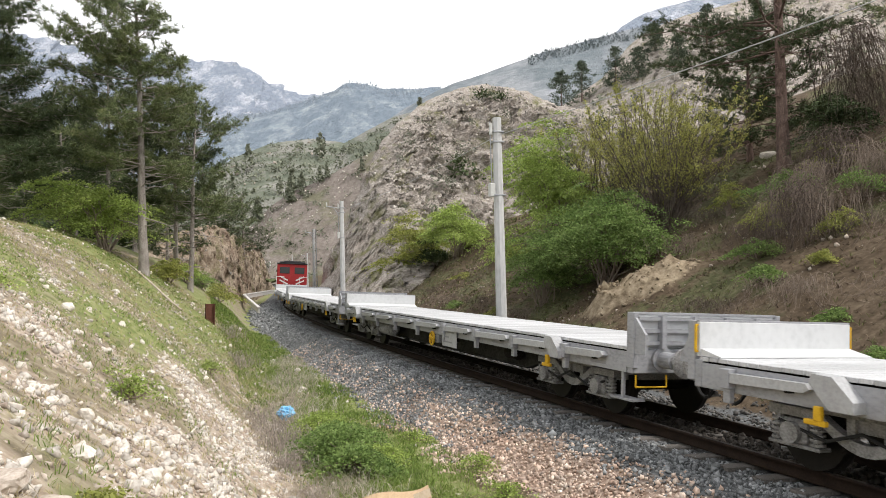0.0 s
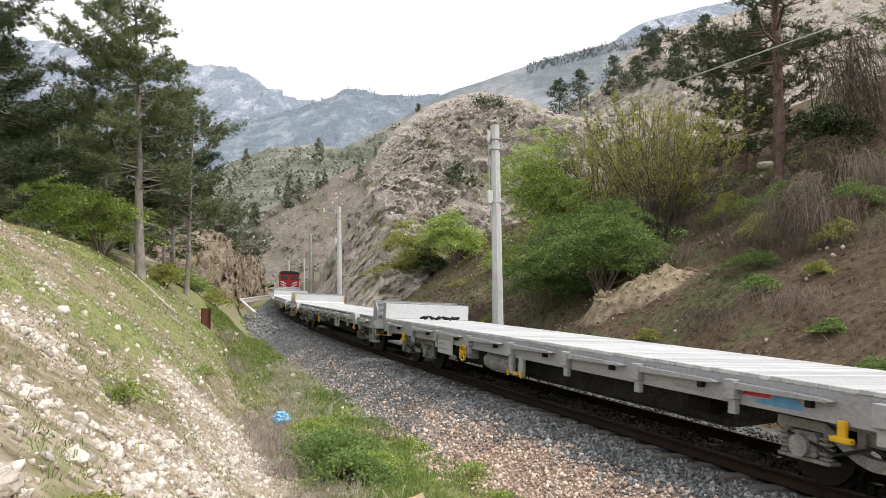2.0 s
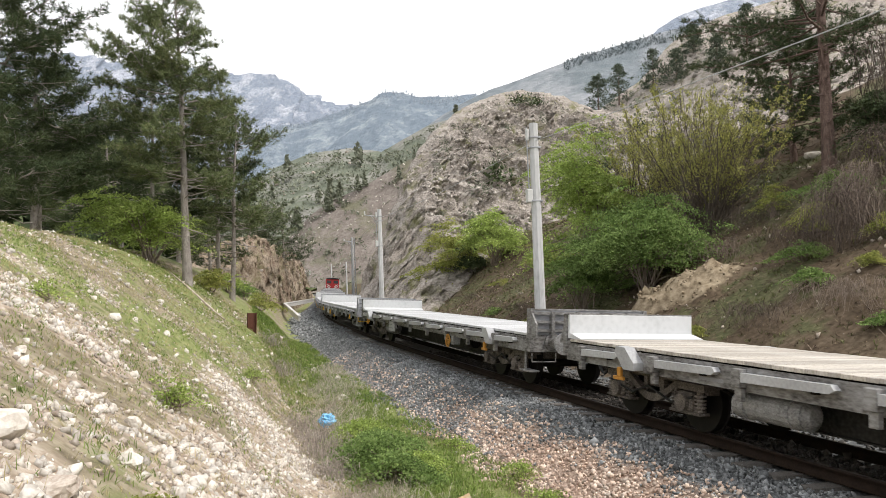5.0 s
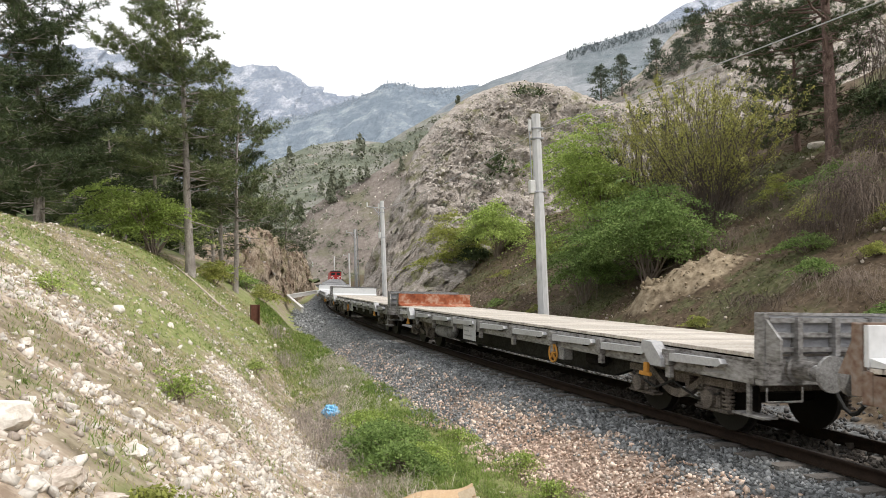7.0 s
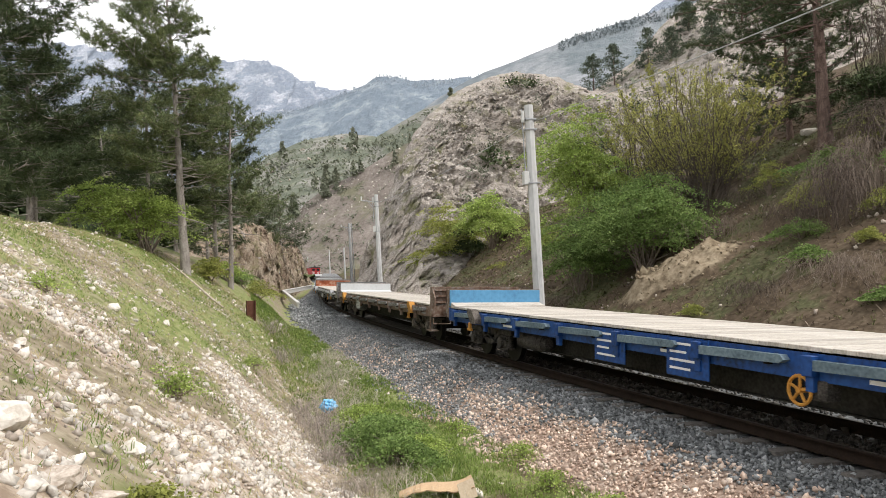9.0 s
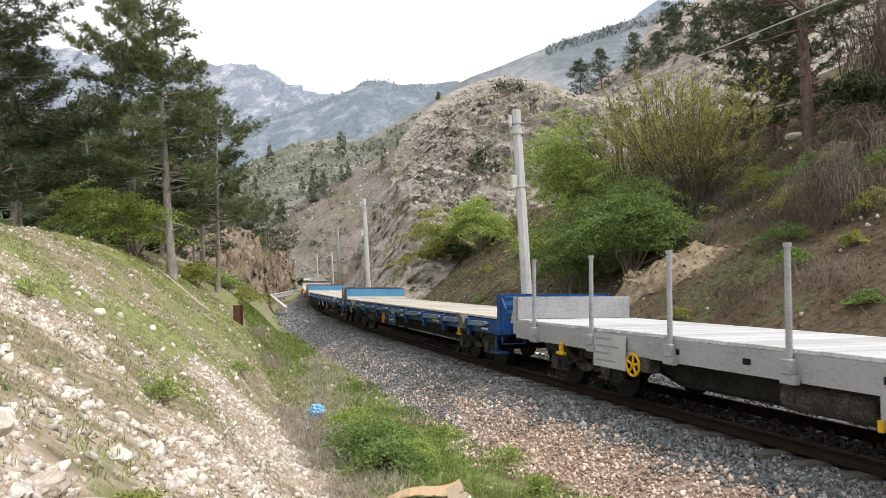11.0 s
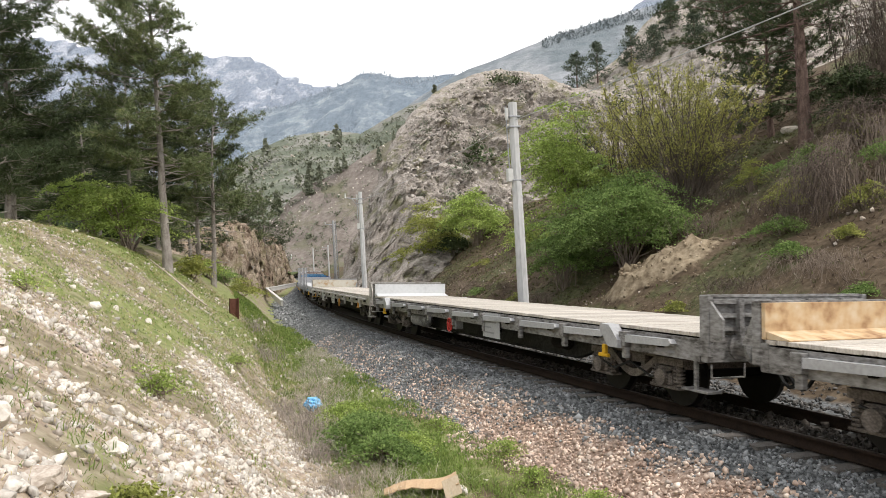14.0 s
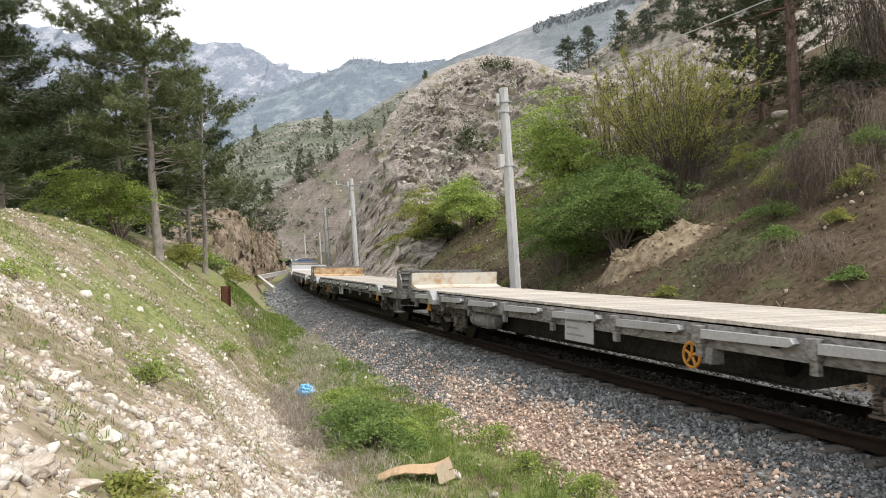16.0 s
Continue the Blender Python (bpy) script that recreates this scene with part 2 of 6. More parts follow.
def sheet(name, V, F, mat, parent=None, smooth=False):
    me = fill(bpy.data.meshes.new(name), V, F)
    me.materials.append(mat)
    if smooth:
        me.polygons.foreach_set("use_smooth", np.ones(len(me.polygons), bool))
    ob = new(name, me)
    ob.parent = parent
    return ob


def part(name, bm, mat, parent=None, label=""):
    me = bpy.data.meshes.new(name)
    bm.to_mesh(me)
    bm.free()
    me.materials.append(mat)
    ob = new(name, me)
    ob.parent = parent
    if label:
        ob["label"] = label
    return ob


def box(bm, x0, x1, y0, y1, z0, z1, bevel=0.0, turn=None):
    m = Matrix.Translation(((x0 + x1) / 2, (y0 + y1) / 2, (z0 + z1) / 2)) @ Matrix.Diagonal((x1 - x0, y1 - y0, z1 - z0, 1))
    got = bmesh.ops.create_cube(bm, size=1, matrix=(turn @ m) if turn else m)
    if bevel:
        ed = list({e for v in got["verts"] for e in v.link_edges})
        bmesh.ops.bevel(bm, geom=ed, offset=bevel, segments=1, affect="EDGES")
    return bm


def rod(bm, a, b, r, r2=None, n=8, caps=True):
    a, b = Vector(a), Vector(b)
    m = Matrix.Translation((a + b) / 2) @ (b - a).to_track_quat("Z", "Y").to_matrix().to_4x4()
    bmesh.ops.create_cone(bm, cap_ends=caps, segments=n, radius1=r, radius2=r if r2 is None else r2, depth=(b - a).length, matrix=m)
    return bm


def prism(bm, poly, y0, y1):
    """A plate cut to a polygon in x and z, from y0 to y1."""
    a = [bm.verts.new((x, y0, z)) for x, z in poly]
    b = [bm.verts.new((x, y1, z)) for x, z in poly]
    bm.faces.new(a), bm.faces.new(b[::-1])
    for i in range(len(poly)):
        j = (i + 1) % len(poly)
        bm.faces.new((a[j], a[i], b[i], b[j]))
    return bm


def boxes(*rows, bevel=0.0):
    bm = bmesh.new()
    for r in rows:
        box(bm, *r, bevel=bevel)
    return bm


def cyl(a, b, r, r2=None, n=10):
    return rod(bmesh.new(), a, b, r, r2, n)


def wave(x, y, z=0.0, octaves=4):
    return noise.fractal(Vector((x, y, z)), 1.0, 2.0, octaves)
# ---- the line of the track ----
CANT, GAUGE = 0.061, 0.72
_s = np.arange(-420, 420.1, 0.25)


def heading(s):
    s = np.asarray(s, float)
    a = 0.3902 - 0.001186 * np.clip(s, -30, 75) - 1.783e-5 * np.clip(s, 0, 75) ** 2
    return a + 0.0068 * np.clip(s - 185, 0, 120)


_h = heading(_s)
_x = np.concatenate(([0], np.cumsum(-np.sin((_h[1:] + _h[:-1]) / 2)) * 0.25))
_y = np.concatenate(([0], np.cumsum(np.cos((_h[1:] + _h[:-1]) / 2)) * 0.25))
_i = int(np.argmin(abs(_s)))
_x, _y = _x - _x[_i] + 7.527, _y - _y[_i] + 3.0


def line(s):
    """Centre of the track, s metres along it; goes on straight past its ends."""
    s = np.asarray(s, float)
    c = np.clip(s, _s[0], _s[-1])
    h = heading(c)
    return np.interp(c, _s, _x) - np.sin(h) * (s - c), np.interp(c, _s, _y) + np.cos(h) * (s - c)


SIDE = (math.cos(0.30), math.sin(0.30))


def spot(s, u):
    """World x and y of the ground's own net: s along the track, u to its right."""
    x, y = line(s)
    return x + u * SIDE[0], y + u * SIDE[1]


def track_pose(s, u=0.0, z=0.0):
    """x forward along the rails, y to the left, z up, leaning with the cant."""
    x, y = line(s)
    h = float(heading(s))
    m = Matrix.Translation((float(x), float(y), 0)) @ Matrix.Rotation(h + math.pi / 2, 4, "Z") @ Matrix.Rotation(CANT, 4, "X")
    return m @ Matrix.Translation((0, -u, z))


# ---- the ground ----
def smooth(a, b, x):
    t = np.clip((np.asarray(x, float) - a) / (b - a), 0, 1)
    return t * t * (3 - 2 * t)


def foot(s):
    """Foot of the bank on the camera's side."""
    return -5.9 + 2.5 * smooth(8, 36, s)


def cap(w, c, r=2.0):
    """w, bent over to level round c."""
    return np.where(w < c - r, w, np.where(w > c + r, c, w - (w - c + r) ** 2 / (4 * r)))


def relief(x, y, scale):
    x, y = np.asarray(x, float) / scale, np.asarray(y, float) / scale
    return (np.sin(x * 1.7 + 1.3 * np.sin(y * 1.1)) * np.cos(y * 1.9 + 0.7 * np.sin(x * 2.3)) + 0.5 * np.sin(x * 4.1 + y * 3.3 + 1.0) * np.cos(y * 4.7 - x * 1.7) + 0.25 * np.sin(x * 9.3 - y * 7.1) * np.cos(x * 6.1 + y * 10.3))


def knoll(s, u):
    """A bare earth outcrop on the far bank, 0 to 1."""
    a, b = (s - 22.6) + 0.55 * (u - 8.0), (u - 8.0)
    r = np.sqrt((a / 1.7) ** 2 + (b / 2.3) ** 2) + 0.12 * relief(s, u, 0.9)
    return 1 - smooth(0.35, 1.0, r)


def height(s, u):
    s, u = np.asarray(s, float), np.asarray(u, float)
    bed = -0.225 - 0.5 * smooth(1.95, 3.35, abs(u)) - 0.061 * np.clip(u, -2, 2)
    wl = np.clip(foot(s) - u, 0, None)
    top = 6.5 - 3.0 * smooth(70, 110, s)
    left = 0.74 * cap(wl, top) + 0.06 * np.clip(wl - top, 0, 60)
    left = left * smooth(0, 2.0, wl) + 0.03 * relief(s, u, 1.7) * smooth(0.5, 2, wl) + 0.10 * relief(s, u, 5.0) * smooth(1, 4, wl)
    wr = np.clip(u - 4.0, 0, None)
    ct = 24.0 - 11 * smooth(30, 52, s) - 8 * smooth(60, 76, s)
    right = 0.60 * cap(wr, ct, 3.0) + 0.12 * np.clip(wr - ct, 0, 60)
    right = right * smooth(-0.5, 1.5, wr) + 0.05 * relief(s + 9, u, 1.9) * smooth(0.5, 2, wr) + 0.22 * relief(s, u + 5, 6.0) * smooth(1, 5, wr)
    right = right + (0.6 + 0.2 * relief(s, u, 0.45) + 0.1 * relief(s + 3, u, 0.2)) * knoll(s, u)
    fade = 1 - smooth(150, 400, abs(s)) * 0.4
    return bed + (left + right) * fade


def on_ground(s, u, lift=0.0):
    x, y = spot(s, u)
    return Vector((float(x), float(y), float(height(s, u)) + lift))


def near_su(x, y):
    """The ground net's s and u at a world x and y."""
    s = 0.0
    for _ in range(12):
        cx, cy = line(s)
        h = float(heading(s))
        tx, ty = -math.sin(h), math.cos(h)
        det = tx * SIDE[1] - ty * SIDE[0]
        dx, dy = x - float(cx), y - float(cy)
        s += (dx * SIDE[1] - dy * SIDE[0]) / det
    cx, cy = line(s)
    return s, (x - float(cx)) * SIDE[0] + (y - float(cy)) * SIDE[1]


def at_xy(x, y, lift=0.0):
    s, u = near_su(x, y)
    return Vector((x, y, float(height(s, u)) + lift))


def patch(s, u):
    """Bare stony ground, 0 to 1, and grass, 0 to 1."""
    bare = 0.5 + 0.6 * relief(s * 1.2 + u * 0.5, u * 1.6 - s * 0.2, 2.1) + 0.35 * relief(s, u, 0.7)
    near = 1 - smooth(7, 17, s)
    low = foot(s) - u
    gully = smooth(-0.4, 0.2, low) * (1 - smooth(1.5, 2.7, low)) * (1 - smooth(13, 19, s))
    return np.clip(bare * (0.4 + 0.6 * near) + 0.02 * near + 0.3 * (1 - smooth(3.6, 6.0, s)) + 0.5 * gully, 0, 1)


ss = np.concatenate((np.arange(-360, -28, 9.0), np.arange(-28, -4, 0.8), np.arange(-4, 46, 0.25), np.arange(46, 120, 1.0), np.arange(120, 420, 6.0), 420 + np.geomspace(8, 2800, 16)))
uu = np.concatenate((-60 - np.geomspace(2600, 4, 16), np.arange(-60, -15, 2.0), np.arange(-15, 11, 0.2), np.arange(11, 45, 0.8), 45 + np.geomspace(4, 2600, 18)))
SS, UU = np.meshgrid(ss, uu, indexing="ij")
GX, GY = line(SS)
GX, GY = GX + UU * SIDE[0], GY + UU * SIDE[1]
GZ = height(SS, UU)
near_cam = (SS > -4) & (SS < 46) & (UU > -15) & (UU < 11)
GZ = GZ + np.where(near_cam & (abs(UU) > 3.4), 0.012 * relief(GX * 3, GY * 3, 0.5), 0)
idx = np.arange(SS.size).reshape(SS.shape)
quads = np.stack((idx[:-1, :-1], idx[:-1, 1:], idx[1:, 1:], idx[1:, :-1]), -1).reshape(-1, 4)[:, ::-1]
EARTH = masked("earth_and_turf", [
    ("dry", [(0.14, 0.115, 0.078), (0.225, 0.19, 0.132), (0.32, 0.28, 0.205)], 5.0),
    ("earth", [(0.13, 0.098, 0.064), (0.25, 0.2, 0.137), (0.35, 0.288, 0.205)], 3.0),
    ("bare", [(0.23, 0.175, 0.13), (0.36, 0.295, 0.232), (0.5, 0.44, 0.37)], 7.0),
    ("green", [(0.12, 0.15, 0.05), (0.19, 0.215, 0.08), (0.28, 0.275, 0.145)], 5.0),
    ("moss", [(0.055, 0.06, 0.028), (0.095, 0.097, 0.048), (0.15, 0.142, 0.08)], 5.0),
    ("ballast", [(0.055, 0.057, 0.058), (0.11, 0.114, 0.115), (0.18, 0.184, 0.184)], 16.0),
    ("pink", [(0.17, 0.115, 0.085), (0.28, 0.205, 0.16), (0.4, 0.32, 0.265)], 16.0)],
    [(0.056, 0.041, 0.027), (0.1, 0.074, 0.05), (0.16, 0.124, 0.086)])
ground = sheet("ground", np.stack((GX, GY, GZ), -1).reshape(-1, 3), quads, EARTH, smooth=True)
tagged(ground, "grassy stony railway cutting with ballast bed and banks", "ground", kind="structure")
wl = foot(SS) - UU
g_ball = 1 - smooth(2.9, 3.5, np.where(UU > 0, UU * 0.75, -UU))
g_bare = patch(SS, UU) * smooth(-0.4, 0.5, wl + 0.4 * relief(SS, UU, 0.9)) * (1 - smooth(9, 14, wl))
g_earth = 0.8 * smooth(0.05, 0.4, knoll(SS, UU))
g_dry = smooth(-1.8, -0.8, wl)
ditch = smooth(3.0, 3.6, -UU) * (1 - smooth(-0.9, 0.5, wl + 0.4 * relief(SS, UU, 1.0)) * (1 - smooth(17, 26, SS)))
ditch = ditch * (1 - smooth(0.2, 1.4, wl))
g_pink = g_ball * smooth(1.75, 2.75, -UU + 0.13 * relief(SS, UU, 0.5) + 0.12 * relief(SS, UU, 2.3)) * (1 - 0.8 * smooth(9, 18, SS))
g_green = np.clip(ditch * (0.75 + 0.35 * relief(SS + 4, UU, 1.3)) + smooth(0.6, 2, wl) * (0.35 + 0.35 * smooth(8, 22, SS) + 0.35 * relief(SS, UU, 3.0) - 0.35 * g_bare), 0, 1)
g_moss = np.clip(smooth(4, 6, UU) * (0.38 + 0.5 * relief(SS + 3, UU, 2.6)) * (1 - smooth(0.02, 0.3, knoll(SS, UU))), 0, 1)
for nm, arr in (("moss", g_moss), ("ballast", g_ball), ("bare", g_bare), ("green", g_green), ("earth", g_earth), ("dry", g_dry), ("pink", g_pink)):
    a = ground.data.attributes.new(nm, "FLOAT", "POINT")
    a.data.foreach_set("value", np.ascontiguousarray(arr, float).ravel())


# ---- hills and mountains ----
HILLS = {}


def ridge(name, crest, front, back, base, mat, label, rough, n=90, k=26, grain=1.0, seed=0.0, steep=1.0, kind="structure", strata=0.0, flat=False):
    """A hill from the line of its crest: it falls by `front` towards the near side and by `back` on the far side, down to base."""
    c = np.array(crest, float)
    t = np.concatenate(([0], np.cumsum(np.linalg.norm(np.diff(c[:, :2], axis=0), axis=1))))
    tt = np.linspace(0, t[-1], n)
    px, py, pz = (np.interp(tt, t, c[:, i]) for i in range(3))
    V = []
    size = max(np.ptp(c[:, 0]), np.ptp(c[:, 1]))
    for i in range(n):
        for j in range(k):
            f = j / (k - 1) * 2 - 1
            dx, dy = (front if f < 0 else back)
            a = abs(f)
            x, y = px[i] + dx * a, py[i] + dy * a
            drop = a ** steep
            z = pz[i] + (base - pz[i]) * drop
            w = wave(x / size * 7 * grain + seed, y / size * 7 * grain, seed, 5)
            w2 = wave(x / size * 26 * grain, y / size * 26 * grain, seed + 5, 4)
            z += rough * (w * min(1, 3 * a + 0.1) + 0.35 * w2 * min(1, 4 * a + 0.3))
            push = 0.0
            if strata:
                q = (z + 0.45 * x + 0.15 * y) / 1.5 + 0.9 * w + 0.5 * w2
                push = strata * ((q % 1.0) ** 2 + 0.5 * ((q * 0.37 + 0.3) % 1.0)) * min(1, 4 * a + 0.2)
            V.append((x + rough * 0.5 * w2 + push * 0.3, y + rough * w * 0.6 * min(1, 3 * a) - push, z))
    ix = np.arange(n * k).reshape(n, k)
    F = np.stack((ix[:-1, :-1], ix[1:, :-1], ix[1:, 1:], ix[:-1, 1:]), -1).reshape(-1, 4)
    HILLS[name] = np.array(V).reshape(n, k, 3)
    ob = sheet(name, V, F, mat, smooth=not flat)
    return tagged(ob, label, "hill" if "hill" in name else "mountain", kind=kind)


def rock_and_scrub(name, rock, scrub, scale, share, bump, glow=0.0, spots=None, layered=False):
    """Rock with plants on it: the plants gather on the flatter places; spots: fine bushes."""
    m = material(name, rock, scale, 0.95, 0.0, spec=0.05, glow=0.0, stretch=(1, 1, 2.5) if layered else (1, 1, 1))
    n, l = m.node_tree.nodes, m.node_tree.links
    b = n["Principled BSDF"]
    out = b.inputs["Base Color"].links[0].from_socket
    co = n.new("ShaderNodeTexCoord")
    for colours, sc, cut, soft_ in ((scrub, scale * 0.9, 1 - share, 0.06),) + (((spots[0], spots[1], spots[2], 0.02),) if spots else ()):
        tex = n.new("ShaderNodeTexNoise")
        tex.inputs["Scale"].default_value, tex.inputs["Detail"].default_value, tex.inputs["Roughness"].default_value = sc, 9, 0.68
        l.new(co.outputs["Object"], tex.inputs["Vector"])
        rng = n.new("ShaderNodeMapRange")
        rng.inputs["From Min"].default_value, rng.inputs["From Max"].default_value = cut - soft_, cut + soft_
        l.new(tex.outputs[0], rng.inputs["Value"])
        tint = n.new("ShaderNodeTexNoise")
        tint.inputs["Scale"].default_value, tint.inputs["Detail"].default_value = sc * 6, 4
        l.new(co.outputs["Object"], tint.inputs["Vector"])
        ramp = n.new("ShaderNodeValToRGB")
        for i, c in enumerate(colours[:2]):
            ramp.color_ramp.elements[i].position, ramp.color_ramp.elements[i].color = 0.35 + 0.3 * i, (*c, 1)
        l.new(tint.outputs[0], ramp.inputs[0])
        mx = n.new("ShaderNodeMix")
        mx.data_type = "RGBA"
        l.new(rng.outputs[0], mx.inputs[0]), l.new(out, mx.inputs[6]), l.new(ramp.outputs[0], mx.inputs[7])
        out = mx.outputs[2]
    l.new(out, b.inputs["Base Color"])
    # glow: distance haze, added by letting the slope emit its own colour
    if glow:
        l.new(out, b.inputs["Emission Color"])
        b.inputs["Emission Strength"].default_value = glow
    tex = n.new("ShaderNodeTexNoise")
    tex.inputs["Scale"].default_value, tex.inputs["Detail"].default_value, tex.inputs["Roughness"].default_value = scale * 3, 9, 0.7
    l.new(co.outputs["Object"], tex.inputs["Vector"])
    bp = n.new("ShaderNodeBump")
    bp.inputs["Strength"].default_value, bp.inputs["Distance"].default_value = 1.0, bump
    l.new(tex.outputs[0], bp.inputs["Height"]), l.new(bp.outputs[0], b.inputs["Normal"])
    return m


# far cliffs and woods: haze is put into the blue-grey colours and glow
FAR_ROCK = rock_and_scrub("haze_tinted_cliffs", [(0.255, 0.272, 0.32), (0.335, 0.352, 0.395), (0.45, 0.463, 0.495)], [(0.185, 0.212, 0.26), (0.22, 0.247, 0.292)], 0.02, 0.55, 16, 0.52)
FAR_WOOD = rock_and_scrub("haze_tinted_woods", [(0.19, 0.222, 0.255), (0.232, 0.262, 0.288), (0.285, 0.31, 0.332)], [(0.135, 0.165, 0.198), (0.163, 0.193, 0.225)], 0.02, 0.54, 12, 0.5)
# shrub hill: tans and greens greyed to carry distance haze in the colour
SHRUB_HILL = rock_and_scrub("haze_greyed_hillside", [(0.205, 0.198, 0.18), (0.255, 0.248, 0.225), (0.315, 0.308, 0.28)], [(0.13, 0.145, 0.112), (0.165, 0.18, 0.14)], 0.06, 0.53, 1.3)
BARE_HILL = rock_and_scrub("bare_brown_hillside", [(0.15, 0.13, 0.115), (0.21, 0.18, 0.16), (0.28, 0.25, 0.225)], [(0.15, 0.145, 0.10), (0.19, 0.18, 0.13)], 0.1, 0.45, 0.8)
# ridge: rock and woods paled and blued, haze mixed into the colours
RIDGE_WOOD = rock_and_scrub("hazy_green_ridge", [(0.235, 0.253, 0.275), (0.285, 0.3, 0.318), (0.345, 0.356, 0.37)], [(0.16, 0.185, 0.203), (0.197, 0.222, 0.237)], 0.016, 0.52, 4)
CRAG = rock_and_scrub("layered_brown_crag", [(0.215, 0.188, 0.165), (0.39, 0.348, 0.31), (0.53, 0.485, 0.44)], [(0.185, 0.183, 0.1), (0.25, 0.242, 0.14)], 0.45, 0.42, 0.6, layered=True)
CUT_ROCK = rock_and_scrub("reddish_cut_rock", [(0.15, 0.1, 0.075), (0.31, 0.245, 0.185), (0.45, 0.39, 0.315)], [(0.2, 0.18, 0.1), (0.28, 0.25, 0.155)], 0.6, 0.42, 0.4)

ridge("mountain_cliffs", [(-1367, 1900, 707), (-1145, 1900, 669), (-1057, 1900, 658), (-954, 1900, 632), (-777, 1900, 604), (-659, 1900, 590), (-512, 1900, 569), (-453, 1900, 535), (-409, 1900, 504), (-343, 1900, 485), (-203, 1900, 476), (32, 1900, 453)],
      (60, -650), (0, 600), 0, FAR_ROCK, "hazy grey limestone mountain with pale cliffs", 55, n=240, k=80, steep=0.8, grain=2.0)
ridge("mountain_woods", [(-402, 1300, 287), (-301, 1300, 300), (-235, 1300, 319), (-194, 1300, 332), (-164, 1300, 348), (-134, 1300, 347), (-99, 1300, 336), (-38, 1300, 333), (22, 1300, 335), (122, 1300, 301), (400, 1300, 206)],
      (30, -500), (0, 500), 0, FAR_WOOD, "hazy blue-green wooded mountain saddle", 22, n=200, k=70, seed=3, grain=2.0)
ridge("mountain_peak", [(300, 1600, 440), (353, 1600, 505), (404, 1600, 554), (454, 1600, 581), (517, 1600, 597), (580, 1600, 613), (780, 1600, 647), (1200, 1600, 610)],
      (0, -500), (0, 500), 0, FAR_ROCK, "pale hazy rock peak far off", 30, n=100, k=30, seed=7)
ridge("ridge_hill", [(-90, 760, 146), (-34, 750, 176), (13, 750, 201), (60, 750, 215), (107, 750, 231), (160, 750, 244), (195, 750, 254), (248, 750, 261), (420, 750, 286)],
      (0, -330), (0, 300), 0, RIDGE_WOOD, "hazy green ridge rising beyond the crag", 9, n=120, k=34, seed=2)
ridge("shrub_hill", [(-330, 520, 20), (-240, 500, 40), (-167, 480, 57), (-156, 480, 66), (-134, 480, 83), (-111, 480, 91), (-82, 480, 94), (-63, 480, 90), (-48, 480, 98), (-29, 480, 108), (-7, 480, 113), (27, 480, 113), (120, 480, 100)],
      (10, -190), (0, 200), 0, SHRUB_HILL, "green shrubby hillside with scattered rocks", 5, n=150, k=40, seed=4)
ridge("bare_hill", [(-86, 275, 8), (-71, 270, 21), (-63, 270, 29), (-55, 270, 34.5), (-44, 270, 38.5), (-33.5, 270, 44.5), (-25, 270, 49), (-12, 270, 53), (20, 270, 60)],
      (14, -48), (0, 90), 0, BARE_HILL, "bare brown terraced hillside", 2.2, n=120, k=40, seed=5)
ridge("rocky_hill", [(0, 195, 30), (15, 190, 41.5), (24, 190, 43.6), (31, 190, 45), (38.6, 190, 50.7), (46, 190, 56.7), (54, 190, 65), (66, 190, 69), (78, 190, 72), (93, 190, 78), (130, 190, 87.5), (230, 190, 95)],
      (6, -95), (0, 100), 2, CRAG, "rocky brown hillside with scattered pines", 4, n=220, k=110, seed=6, strata=1.6, flat=True)
ridge("crag_hill", [(-12.4, 70, 0.4), (-11.8, 72, 2.1), (-11.0, 74, 5.2), (-9.8, 76, 8.1), (-8.4, 80, 13.3), (-7.2, 84, 17.1), (-5.1, 88, 20.8), (-2.5, 92, 23.8), (0.3, 96, 26.1), (4, 99, 27.8), (7.3, 102, 28.6), (11.5, 104, 28.4), (16.5, 106, 26.6), (23.5, 108, 25.6), (45, 112, 24), (80, 118, 22)],
      (8, -29), (-2, 60), -1, CRAG, "layered brown rock crag beside the railway", 2.0, n=300, k=190, seed=8, steep=1.15, grain=1.6, strata=1.4, flat=True)
ridge("cutting_rock_hill", [(-21.3, 55, 2.8), (-21.8, 58, 4.7), (-21.6, 62, 6.0), (-21.8, 68, 7.3), (-22.4, 72, 7.6), (-23.8, 80, 7.5), (-26.2, 92, 7.5), (-29.5, 108, 8.0), (-33.5, 128, 8.5), (-38, 150, 8.0), (-42, 168, 5.0), (-45, 180, 1.0)],
      (-10, -4), (2.6, 0.6), -0.6, CUT_ROCK, "reddish brown rock cutting beside the track", 0.85, n=320, k=90, seed=9, steep=1.5, grain=9.0, strata=0.9, flat=True)
WOOD_FLOOR = rock_and_scrub("wooded_slope_floor", [(0.1, 0.09, 0.06), (0.16, 0.14, 0.09), (0.23, 0.2, 0.14)], [(0.07, 0.09, 0.04), (0.11, 0.13, 0.06)], 0.2, 0.55, 0.5)
ridge("wooded_hill", [(-120, 100, 20), (-95, 100, 21), (-75, 98, 19), (-58, 96, 16), (-46, 93, 12), (-37, 90, 7), (-31, 88, 3)],
      (6, -38), (0, 50), 1.5, WOOD_FLOOR, "dark wooded slope behind the pines", 1.2, n=90, k=50, seed=10)


